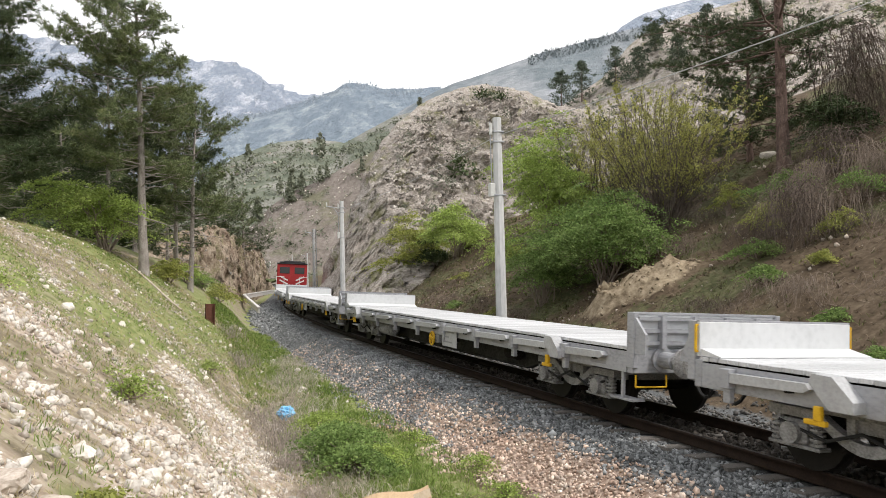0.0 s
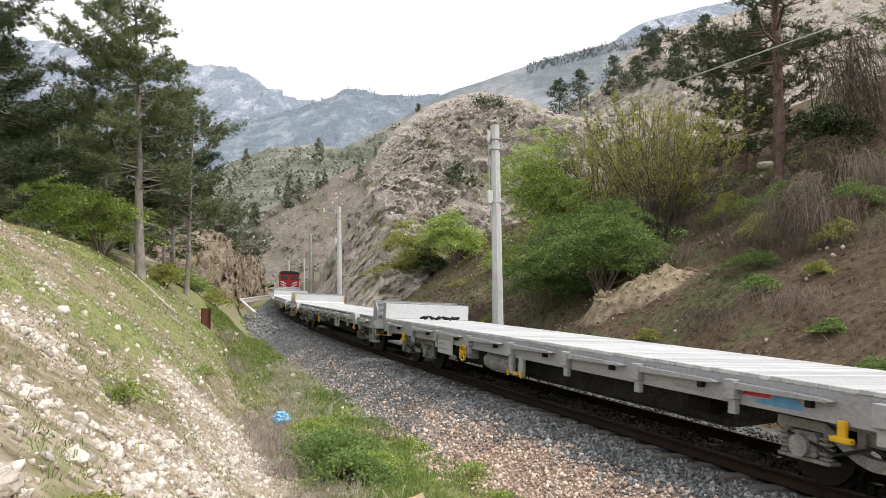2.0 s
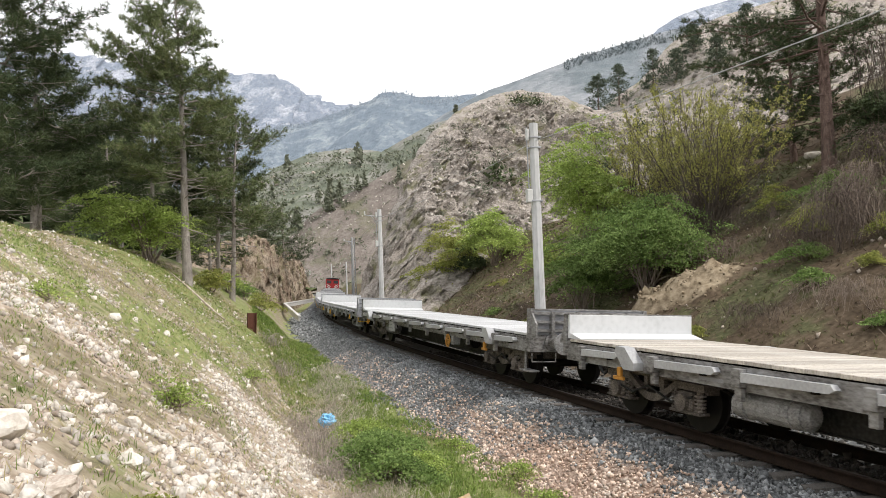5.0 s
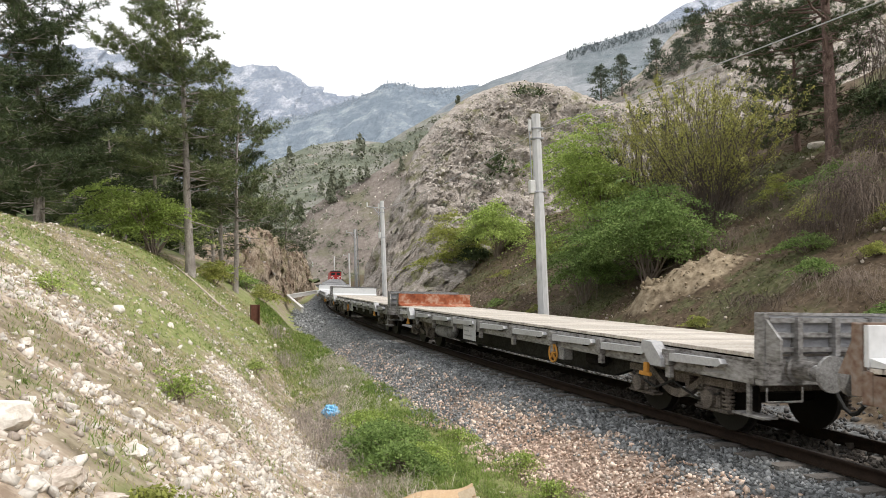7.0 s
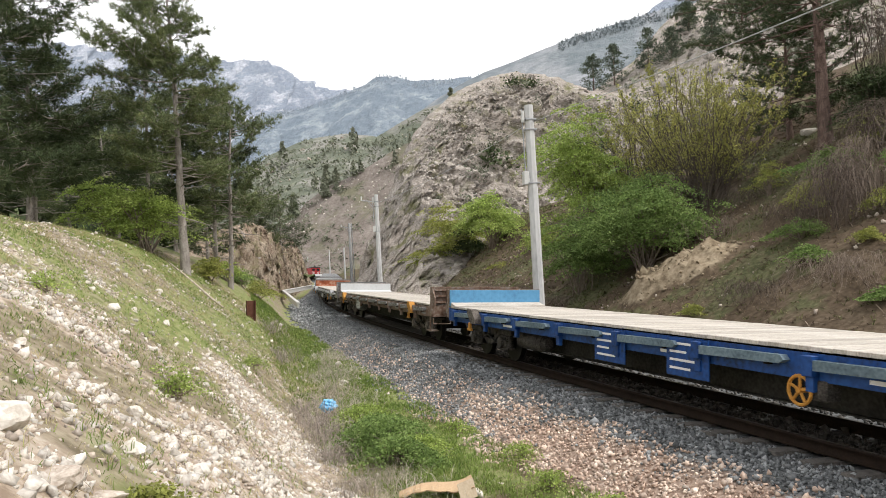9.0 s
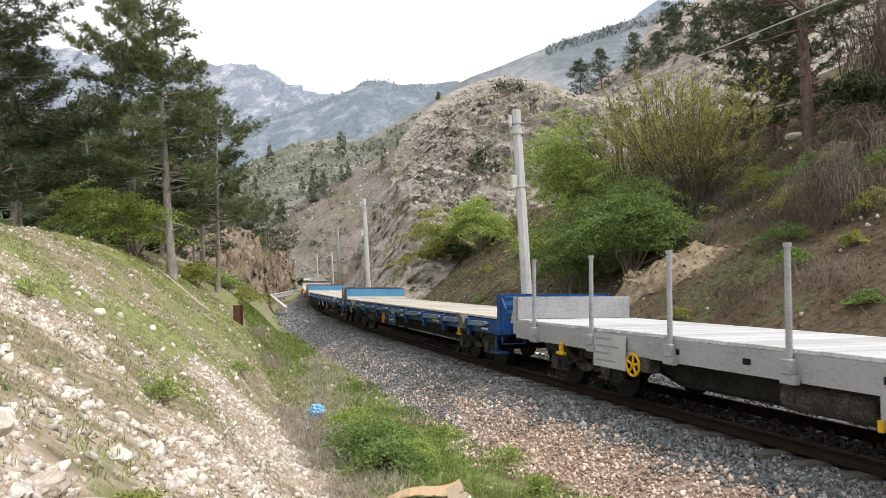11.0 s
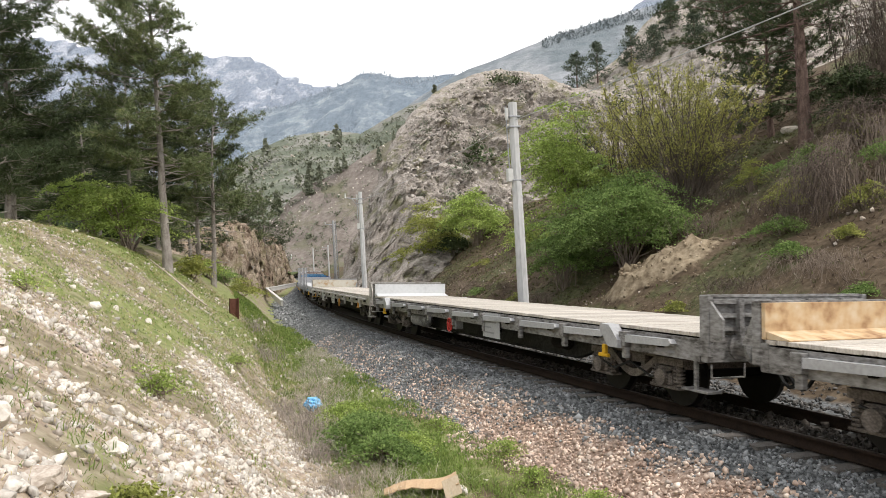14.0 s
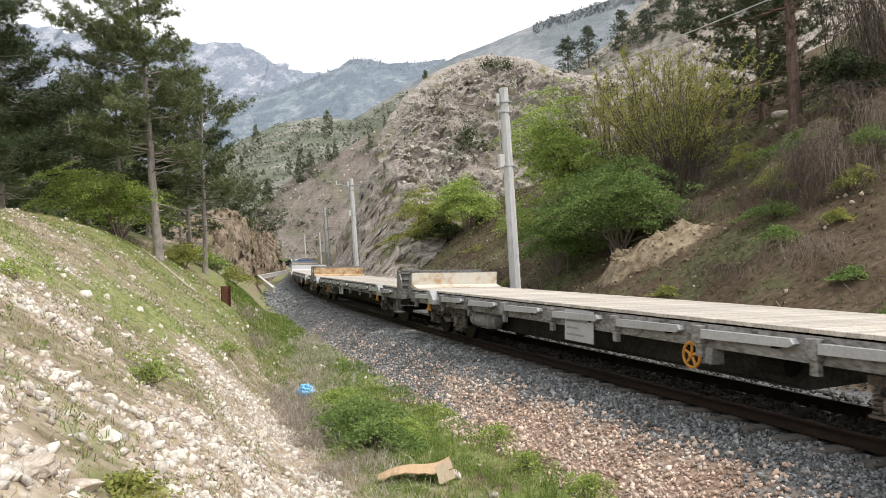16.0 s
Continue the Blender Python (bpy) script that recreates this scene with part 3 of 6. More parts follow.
# ---- the track: rails and sleepers ----
RAIL_Z = 0.0
rail_shape = [(-0.036, 0.0), (0.036, 0.0), (0.036, -0.035), (0.010, -0.05), (0.010, -0.135), (0.07, -0.16), (-0.07, -0.16), (-0.010, -0.135), (-0.010, -0.05), (-0.036, -0.035)]
for side in (-1, 1):
    sv = np.concatenate((np.arange(-360, -20, 8.0), np.arange(-20, 120, 1.0), np.arange(120, 400, 5.0)))
    V, k = [], len(rail_shape)
    for s in sv:
        m = track_pose(s)
        V += [m @ Vector((0, -(side * GAUGE + a), b)) for a, b in rail_shape]
    F = [(i * k + j, i * k + (j + 1) % k, (i + 1) * k + (j + 1) % k, (i + 1) * k + j) for i in range(len(sv) - 1) for j in range(k)]
    r = sheet("rail", V, F, RAIL)
    r.data.materials.append(RAILTOP)
    for p_ in r.data.polygons:
        if p_.index % k == 0:
            p_.material_index = 1
    tagged(r, "rusty steel rail on concrete sleepers", "rail", kind="structure")


def sleeper_mesh():
    bm = bmesh.new()
    prism(bm, [(-0.14, -0.36), (0.14, -0.36), (0.11, -0.18), (-0.11, -0.18)], -1.2, 1.2)
    me = bpy.data.meshes.new("sleeper")
    bm.to_mesh(me)
    bm.free()
    me.materials.append(SLEEPER)
    return me


SLEEPERS = sleeper_mesh()
sleepers = tagged(new("sleepers"), "worn concrete sleepers half buried in ballast", "sleepers", kind="structure")
for i in range(170):
    o = new("sleeper", SLEEPERS)
    o.parent = sleepers
    o.matrix_basis = track_pose(-14 + i * 0.6)


# ---- the train ----
SPEED = 16.9
HALF = 9.35
DECK = 1.22
WIDE = 1.40


def bogie(wagon, x, paint):
    """Two-axle bogie: side beams that swing down between the wheels, headstocks, bolster."""
    bm = bmesh.new()
    n = 13
    low, top = [], []
    for i in range(n):
        q = -0.62 + 1.24 * i / (n - 1)
        c = math.cos(q / 0.62 * math.pi / 2)
        low.append((q, 0.64 - 0.29 * c))
        top.append((q, 0.75 - 0.27 * c))
    arch = [(-1.3, 0.64)] + low + [(1.3, 0.64), (1.3, 0.75)] + top[::-1] + [(-1.3, 0.75)]
    for y in (-1, 1):
        prism(bm, arch, y * 1.02 - 0.06, y * 1.02 + 0.06)
        box(bm, -0.62, 0.62, y * 0.98 - 0.05, y * 0.98 + 0.05, 0.72, 0.80, 0.01)
        for e in (-0.22, 0.22):
            box(bm, e - 0.05, e + 0.05, y * 0.99 - 0.04, y * 0.99 + 0.04, 0.46, 0.74)
    box(bm, -0.2, 0.2, -0.98, 0.98, 0.58, 0.74)
    box(bm, -1.3, -1.2, -0.98, 0.98, 0.6, 0.74), box(bm, 1.2, 1.3, -0.98, 0.98, 0.6, 0.74)
    bg = part("bogie_frame", bm, paint, wagon)
    bg.location.x = x
    for y in (-1, 1):
        bm = bmesh.new()
        P = [(-1.1, 0.56), (-0.6, 0.42), (0.0, 0.60), (0.45, 0.44), (1.1, 0.58)]
        for a, b in zip(P, P[1:]):
            rod(bm, (a[0], y * 1.13, a[1]), (b[0], y * 1.13, b[1]), 0.02, n=6)
        part("brake_pipe", bm, RUBBER, bg, "bent black brake pipe")
    for dx in (-0.9, 0.9):
        bm = bmesh.new()
        for y in (-1, 1):
            rod(bm, (0, y * 0.68, 0), (0, y * 0.80, 0), 0.46, n=28)
            rod(bm, (0, y * 0.67, 0), (0, y * 0.685, 0), 0.50, n=28)
            rod(bm, (0, y * 0.795, 0), (0, y * 0.83, 0), 0.16, n=14)
        rod(bm, (0, -1.0, 0), (0, 1.0, 0), 0.085, n=12)
        ws = part("wheelset", bm, STEEL, bg, "dark steel wheels on an axle")
        ws.location = (dx, 0, 0.46)
        for y in (-1, 1):
            bm = bmesh.new()
            box(bm, dx - 0.17, dx + 0.17, y * 1.0 - 0.13, y * 1.0 + 0.13, 0.33, 0.62, 0.03)
            rod(bm, (dx, y * 1.08, 0.46), (dx, y * 1.2, 0.46), 0.13, n=12)
            box(bm, dx - 0.36, dx + 0.36, y * 1.03 - 0.1, y * 1.03 + 0.1, 0.29, 0.335, 0.01)
            part("axle_box", bm, paint, bg)
            for q in (-0.27, 0.27):
                bm = bmesh.new()
                for c in range(5):
                    z = 0.345 + c * 0.055
                    rod(bm, (dx + q, y * 1.04, z), (dx + q, y * 1.04, z + 0.03), 0.088, n=10)
                rod(bm, (dx + q, y * 1.04, 0.33), (dx + q, y * 1.04, 0.64), 0.05, n=8)
                part("spring", bm, paint, bg)
    for y in (-1, 1):
        for e in (-1, 1):
            bm = bmesh.new()
            rod(bm, (e * 0.42, y * 0.9, 0.62), (e * 0.42, y * 0.9, 0.32), 0.03)
            box(bm, e * 0.42 - 0.04, e * 0.42 + 0.04, y * 0.8 - 0.1, y * 0.8 + 0.1, 0.3, 0.52)
            part("brake_shoe", bm, UNDER, bg)
    return bg


def end_board(wagon, x, way, paint, board, high=0.45, grips=False, sloped=None):
    """Board across the end of the deck; way: +1 at the front end. Its ribs face outwards."""
    half = 1.39 if way > 0 else 1.33
    bm = boxes((x - 0.03, x + 0.03, -half, half, DECK + 0.0, DECK + high), bevel=0.006)
    eb = part("end_board", bm, board, wagon)
    part("top_rail", boxes((x - 0.02, x + 0.07, -half, half, DECK + high + 0.001, DECK + high + 0.025) if way > 0 else (x - 0.045, x + 0.045, -1.34, 1.34, DECK + high, DECK + high + 0.035)), paint, eb)
    if sloped:
        part("threshold_plate", prism(bmesh.new(), [(x - 0.032, DECK + 0.004), (x - 0.032, DECK + 0.10), (x - 0.40, DECK + 0.016), (x - 0.40, DECK + 0.004)], -1.37, 1.37), sloped, eb, "sloping plate along the foot of the board")
    for y in (-1.37, 1.37):
        if way > 0:
            bm = boxes((x + 0.035, x + 0.17, y - 0.045, y + 0.045, DECK - 0.32, DECK + high + 0.02), bevel=0.01)
            prism(bm, [(x + 0.17, DECK - 0.1), (x + 0.36, DECK - 0.1), (x + 0.17, DECK + 0.3)], y - 0.02, y + 0.02)
        else:
            bm = boxes((x - 0.09, x + 0.09, y - 0.045, y + 0.045, DECK - 0.32, DECK + high + 0.03), bevel=0.01)
            prism(bm, [(x - 0.09, DECK - 0.1), (x - 0.34, DECK - 0.1), (x - 0.34, DECK + 0.2), (x - 0.09, DECK + high - 0.05)], y - 0.02, y + 0.02)
        part("corner_post", bm, paint, eb)
    for y in (-1.43, 1.43) if grips else ():
        bm = bmesh.new()
        rod(bm, (x, y, DECK + 0.06), (x, y, DECK + high - 0.04), 0.02, n=6)
        rod(bm, (x, y, DECK + 0.06), (x, y * 0.965, DECK + 0.06), 0.014, n=6), rod(bm, (x, y, DECK + high - 0.04), (x, y * 0.965, DECK + high - 0.04), 0.014, n=6)
        part("end_grip", bm, YELLOW, eb, "yellow hand grip")
    for y in (-0.9, -0.3, 0.3, 0.9):
        o0, o1 = (x + 0.03, x + 0.15) if way > 0 else (x - 0.15, x - 0.03)
        part("rib", boxes((o0, o1, y - 0.04, y + 0.04, DECK - 0.02, DECK + high - 0.02)), paint, eb)
    o0, o1 = (x + 0.03, x + 0.10) if way > 0 else (x - 0.10, x - 0.03)
    for z in (0.06, high * 0.5, high - 0.06):
        part("brace", boxes((o0, o1, -1.33, 1.33, DECK + z - 0.03, DECK + z + 0.03)), paint, eb)
    return eb


def hand_wheel(wagon, x, y, z, paint, r=0.2):
    bm = bmesh.new()
    n = 20
    for i in range(n):
        a, b = 2 * math.pi * i / n, 2 * math.pi * (i + 1) / n
        rod(bm, (x + r * math.cos(a), y, z + r * math.sin(a)), (x + r * math.cos(b), y, z + r * math.sin(b)), 0.022, n=6)
    for i in range(5):
        a = 2 * math.pi * i / 5 + 0.4
        rod(bm, (x, y, z), (x + r * math.cos(a), y, z + r * math.sin(a)), 0.02, n=6)
    rod(bm, (x, y - 0.12, z), (x, y + 0.03, z), 0.035, n=8)
    return part("hand_wheel", bm, paint, wagon, "spoked brake hand wheel")


def wagon_base():
    return new("flat_wagon")


def flat_wagon(paint, bar, front_board, rear_board, planks, label, wheel=YELLOW, plates=(0.35,), wheel_x=1.6, tank_x=4.4, stakes=False, bars=True, wedge=None, mark=DARKMARK, post_paint=None, flush=False, flaps=True, grips=False, running=None, coil=False, sticker=None):
    w = wagon_base()
    L, Y = HALF, WIDE
    post_paint = post_paint or paint
    # underframe
    top = DECK - 0.058 if flush else DECK - 0.078
    for y in (-1, 1):
        part("side_sill", prism(bmesh.new(), [(-L + 0.15, DECK - 0.38), (L - 0.15, DECK - 0.38), (L - 0.15, top), (-L + 0.15, top)], y * (Y - 0.01) - 0.012, y * (Y - 0.01) + 0.012), paint, w)
        part("sill_flange", boxes((-L + 0.15, L - 0.15, min(y * Y, y * (Y - 0.09)), max(y * Y, y * (Y - 0.09)), DECK - 0.395, DECK - 0.38)), paint, w)
        # web coloured near-black for the shade in the gap below the planks
        part("sill_web", boxes((-L + 0.15, L - 0.15, min(y * (Y - 0.1), y * (Y - 0.12)), max(y * (Y - 0.1), y * (Y - 0.12)), DECK - 0.38, DECK - 0.06)), UNDER, w, "recessed web with deck shade in its colour")
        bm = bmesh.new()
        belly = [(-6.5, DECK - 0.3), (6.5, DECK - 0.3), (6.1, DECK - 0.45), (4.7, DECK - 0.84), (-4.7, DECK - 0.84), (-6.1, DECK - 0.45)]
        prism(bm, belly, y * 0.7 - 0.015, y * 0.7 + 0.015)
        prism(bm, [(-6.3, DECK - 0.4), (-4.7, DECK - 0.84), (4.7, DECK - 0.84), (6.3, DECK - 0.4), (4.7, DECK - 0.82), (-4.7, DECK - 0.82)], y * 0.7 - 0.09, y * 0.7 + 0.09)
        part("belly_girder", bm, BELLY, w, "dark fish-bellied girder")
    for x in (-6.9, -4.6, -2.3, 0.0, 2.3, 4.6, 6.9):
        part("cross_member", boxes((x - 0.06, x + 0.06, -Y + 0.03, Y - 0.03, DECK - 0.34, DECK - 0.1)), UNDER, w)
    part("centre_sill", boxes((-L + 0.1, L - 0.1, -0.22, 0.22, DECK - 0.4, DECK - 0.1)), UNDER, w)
    # ends: headstock, buffers, coupling, steps
    for e in (-1, 1):
        xs = sorted((e * L, e * (L - 0.14)))
        part("headstock", boxes((xs[0], xs[1], -Y, Y, DECK - 0.40, DECK - 0.04), bevel=0.012), paint, w)
        for y in (-0.875, 0.875):
            bm = bmesh.new()
            rod(bm, (e * L, y, 1.03), (e * (L + 0.32), y, 1.03), 0.125, n=16)
            rod(bm, (e * L, y, 1.03), (e * (L + 0.05), y, 1.03), 0.19, n=12)
            bf = part("buffer", bm, post_paint, w)
            bm = bmesh.new()
            rod(bm, (e * (L + 0.32), y, 1.03), (e * (L + 0.55), y, 1.03), 0.085, n=14)
            rod(bm, (e * (L + 0.54), y, 1.03), (e * (L + 0.585), y, 1.03), 0.225, n=20)
            part("buffer_head", bm, BOGIEGREY, bf, "greasy steel buffer head")
        bm = bmesh.new()
        rod(bm, (e * L, 0, 1.0), (e * (L + 0.3), 0, 1.0), 0.05)
        box(bm, min(e * (L + 0.2), e * (L + 0.58)), max(e * (L + 0.2), e * (L + 0.58)), -0.05, 0.05, 0.82, 0.98)
        part("coupling_hook", bm, UNDER, w)
        bm = bmesh.new()
        for i in range(5):
            a, b = i / 5, (i + 1) / 5
            P = lambda q: (e * (L + 0.05 + 0.5 * q), 0.35, 0.85 - 0.35 * math.sin(q * math.pi * 0.8))
            rod(bm, P(a), P(b), 0.028, n=6)
        part("brake_hose", bm, RUBBER, w)
        if e < 0:
            x = e * (L - 0.28)
            bm = boxes((x - 0.03, x + 0.03, Y - 0.06, Y - 0.02, 0.42, DECK - 0.3))
            box(bm, x - 0.28, x + 0.28, Y - 0.24, Y + 0.0, 0.40, 0.43)
            part("step", bm, post_paint, w, "hanging shunter's step")
            bm = bmesh.new()
            rod(bm, (e * (L + 0.02), Y - 0.05, 0.8), (e * (L + 0.02), Y - 0.05, 0.62), 0.014, n=6)
            rod(bm, (e * (L + 0.02), Y - 0.05, 0.62), (e * (L + 0.02), Y - 0.6, 0.62), 0.014, n=6)
            rod(bm, (e * (L + 0.02), Y - 0.6, 0.62), (e * (L + 0.02), Y - 0.6, 0.8), 0.014, n=6)
            part("grab_rail", bm, YELLOW if paint is GREY else paint, w, "bent steel grab rail")
        bogie(w, e * 7.1, running or (BOGIEGREY if paint is GREY else BOGIEBROWN))
    end_board(w, L - 0.05, 1, post_paint, front_board, 0.45, grips, None if flush else PLANK if paint is BLUE else front_board)
    end_board(w, -L + 0.05, -1, post_paint, rear_board, 0.49)
    # deck
    n = 112
    pitch = (2 * L - 0.16) / n
    me = None
    for i in range(n):
        if me is None:
            me = PLANKS.get(planks.name)
            if me is None:
                bm = bmesh.new()
                box(bm, -pitch / 2 + 0.009, pitch / 2 - 0.009, -Y + 0.012, Y - 0.012, -0.055, 0, 0.006)
                me = bpy.data.meshes.new("plank")
                bm.to_mesh(me)
                bm.free()
                me.materials.append(planks)
                PLANKS[planks.name] = me
        o = new("plank", me)
        o.parent = w
        o.location = (-L + 0.08 + (i + 0.5) * pitch, 0, DECK - 0.004 + 0.005 * ((i * 7919) % 13) / 13)
    # side gear
    for y in (-1, 1):
        yo = y * (Y + 0.05)
        if bars:
            for x0, ln in ((8.75, 1.3), (6.55, 1.5), (4.7, 1.6), (2.7, 1.7), (0.6, 1.7), (-1.5, 1.7), (-3.5, 1.7), (-5.4, 1.5), (-7.4, 1.3)):
                bm = bmesh.new()
                if flush:
                    prism(bm, [(x0, DECK - 0.13), (x0, DECK - 0.215), (x0 - ln + 0.1, DECK - 0.185), (x0 - ln, DECK - 0.165), (x0 - ln + 0.1, DECK - 0.145)], yo - 0.05, yo + 0.05)
                else:
                    prism(bm, [(x0, DECK - 0.15), (x0, DECK - 0.27), (x0 - ln + 0.08, DECK - 0.235), (x0 - ln, DECK - 0.19), (x0 - ln + 0.05, DECK - 0.13)], yo - 0.05, yo + 0.06)
                st = part("folded_stake", bm, bar, w)
                part("stake_rest", boxes((x0 - ln + 0.28, x0 - ln + 0.36, yo - 0.05, yo + 0.035, DECK - 0.27, DECK - 0.19), bevel=0.006), UNDER, st, "dark steel rest")
                part("stake_bracket", boxes((x0 - 0.14, x0 + 0.02, yo - 0.05, yo + 0.075, DECK - 0.34, DECK - 0.10), (x0 - 0.12, x0, yo - 0.05, yo + 0.03, DECK - 0.52, DECK - 0.34), bevel=0.008), paint, st)
        for e in (-1, 1):
            x = e * 7.15
            if not flaps:
                part("release_lever", boxes((x + 0.10, x + 0.20, yo - 0.03, yo + 0.03, DECK - 0.52, DECK - 0.34), (x + 0.03, x + 0.29, yo - 0.04, yo + 0.04, DECK - 0.57, DECK - 0.51), bevel=0.01), wheel, w, "yellow release lever")
                continue
            bm = bmesh.new()
            prism(bm, [(x - 0.30, DECK - 0.36), (x - 0.02, DECK - 0.36), (x + 0.24, DECK - 0.10), (x + 0.2, DECK + 0.0), (x - 0.05, DECK - 0.01), (x - 0.3, DECK - 0.24)], yo - 0.05, yo + 0.14)
            wd = part("loading_flap", bm, wedge or bar, w, "pale hinged loading flap")
            bm = boxes((x + 0.10, x + 0.20, yo + 0.06, yo + 0.12, DECK - 0.5, DECK - 0.34), (x + 0.05, x + 0.33, yo + 0.05, yo + 0.11, DECK - 0.55, DECK - 0.49), bevel=0.01)
            part("release_lever", bm, YELLOW if wheel is REDPAINT else wheel, wd, "yellow release lever")
    for q, px in enumerate(plates):
        bm = boxes((px - 0.48, px + 0.48, Y + 0.035, Y + 0.05, DECK - 0.64, DECK - 0.09))
        pl = part("data_plate", bm, BAR if paint is not BLUE else BLUE, w, "hanging plate with stencilled data")
        for r in range(4):
            ln = (0.34, 0.5, 0.28, 0.42)[(r + q) % 4]
            part("writing", boxes((px + 0.40 - ln * 1.4, px + 0.40, Y + 0.051, Y + 0.054, DECK - 0.185 - r * 0.12, DECK - 0.15 - r * 0.12)), mark, pl)
        part("plate_bracket", boxes((px - 0.3, px + 0.3, Y - 0.1, Y + 0.034, DECK - 0.5, DECK - 0.4)), UNDER, pl)
    for x0, ln in ((5.5, 0.5), (-0.6, 0.4), (-4.3, 0.6), (-8.2, 0.45)):
        part("writing", boxes((x0 - ln, x0, Y + 0.001, Y + 0.004, DECK - 0.335, DECK - 0.285)), mark, w)
    if wheel_x is not None:
        hand_wheel(w, wheel_x, Y + 0.06, DECK - 0.52, wheel, 0.17)
        part("brake_gearbox", boxes((wheel_x - 0.35, wheel_x - 0.12, Y - 0.2, Y + 0.02, DECK - 0.62, DECK - 0.38), bevel=0.015), running or BOGIEGREY, w)
    bm = cyl((tank_x - 0.58, Y - 0.3, DECK - 0.6), (tank_x + 0.58, Y - 0.3, DECK - 0.6), 0.19, n=18)
    for e in (-1, 1):
        rod(bm, (tank_x + e * 0.58, Y - 0.3, DECK - 0.6), (tank_x + e * 0.66, Y - 0.3, DECK - 0.6), 0.18, 0.1, n=18)
        rod(bm, (tank_x + e * 0.36, Y - 0.3, DECK - 0.6), (tank_x + e * 0.40, Y - 0.3, DECK - 0.6), 0.2, n=18)
    part("air_tank", bm, running or BOGIEGREY, w)
    part("brake_cylinder", cyl((-4.6, Y - 0.5, DECK - 0.55), (-4.15, Y - 0.5, DECK - 0.55), 0.14, n=12), UNDER, w)
    if stakes:
        for x in STAKE_X:
            bm = bmesh.new()
            rod(bm, (x, Y + 0.05, DECK - 0.3), (x, Y + 0.05, DECK + 1.2), 0.042, 0.036, n=10)
            rod(bm, (x, Y + 0.05, DECK + 1.2), (x, Y + 0.05, DECK + 1.25), 0.05, n=10)
            st = part("upright_stake", bm, bar, w, "upright round steel stake")
            part("socket", boxes((x - 0.08, x + 0.08, Y + 0.003, Y + 0.12, DECK - 0.30, DECK - 0.12), (x - 0.12, x + 0.12, Y + 0.003, Y + 0.1, DECK - 0.42, DECK - 0.30), bevel=0.012), bar, st)
        for x in (6.0, 4.0, 2.6, 0.6, -1.3, -3.0, -4.6, -6.4, -8.0):
            part("lashing_slot", boxes((x - 0.07, x + 0.07, Y + 0.003, Y + 0.008, DECK - 0.27, DECK - 0.19)), UNDER, w, "dark lashing slot")
        sticker = -4.65
    if flush and paint is GREY:
        for x in (0.2, 0.62):
            part("hanging_leg", boxes((x - 0.09, x + 0.09, Y - 0.05, Y + 0.02, DECK - 0.72, DECK - 0.38), bevel=0.008), paint, w)
        part("leg_catch", boxes((0.1, 0.16, Y + 0.02, Y + 0.05, DECK - 0.76, DECK - 0.64), (0.3, 0.5, Y + 0.0, Y + 0.03, DECK - 0.72, DECK - 0.66), (0.66, 0.72, Y + 0.02, Y + 0.05, DECK - 0.76, DECK - 0.64)), YELLOW, w, "yellow catch below the sill")
    if sticker:
        for x0, x1, z, tint in ((-0.45, 0.25, 0.335, SKYBOARD), (-0.4, 0.0, 0.275, SKYBOARD), (0.0, 0.45, 0.262, REDPAINT)):
            part("data_patch", prism(bmesh.new(), [(sticker + x0, DECK - z), (sticker + x1, DECK - z), (sticker + x1 - 0.06, DECK - z + 0.055), (sticker + x0, DECK - z + 0.06)], Y + 0.003, Y + 0.007), tint, w, "blue sticker" if tint is SKYBOARD else "red sticker")
    if coil:
        bm = bmesh.new()
        for k in range(26):
            a, b = k * 0.9, (k + 1) * 0.9
            P = lambda q: (8.55 + 0.16 * math.cos(q), -0.75 + 0.06 * q * 0.9 + 0.16 * math.sin(q * 1.3), DECK + 0.07 + 0.04 * math.sin(q * 2.1))
            rod(bm, P(a), P(b), 0.03, n=5)
        part("rope_coil", bm, RUBBER, w, "black coiled strap lying on the deck")
    return tagged(w, label, "freight wagon", "flat wagons of the train")


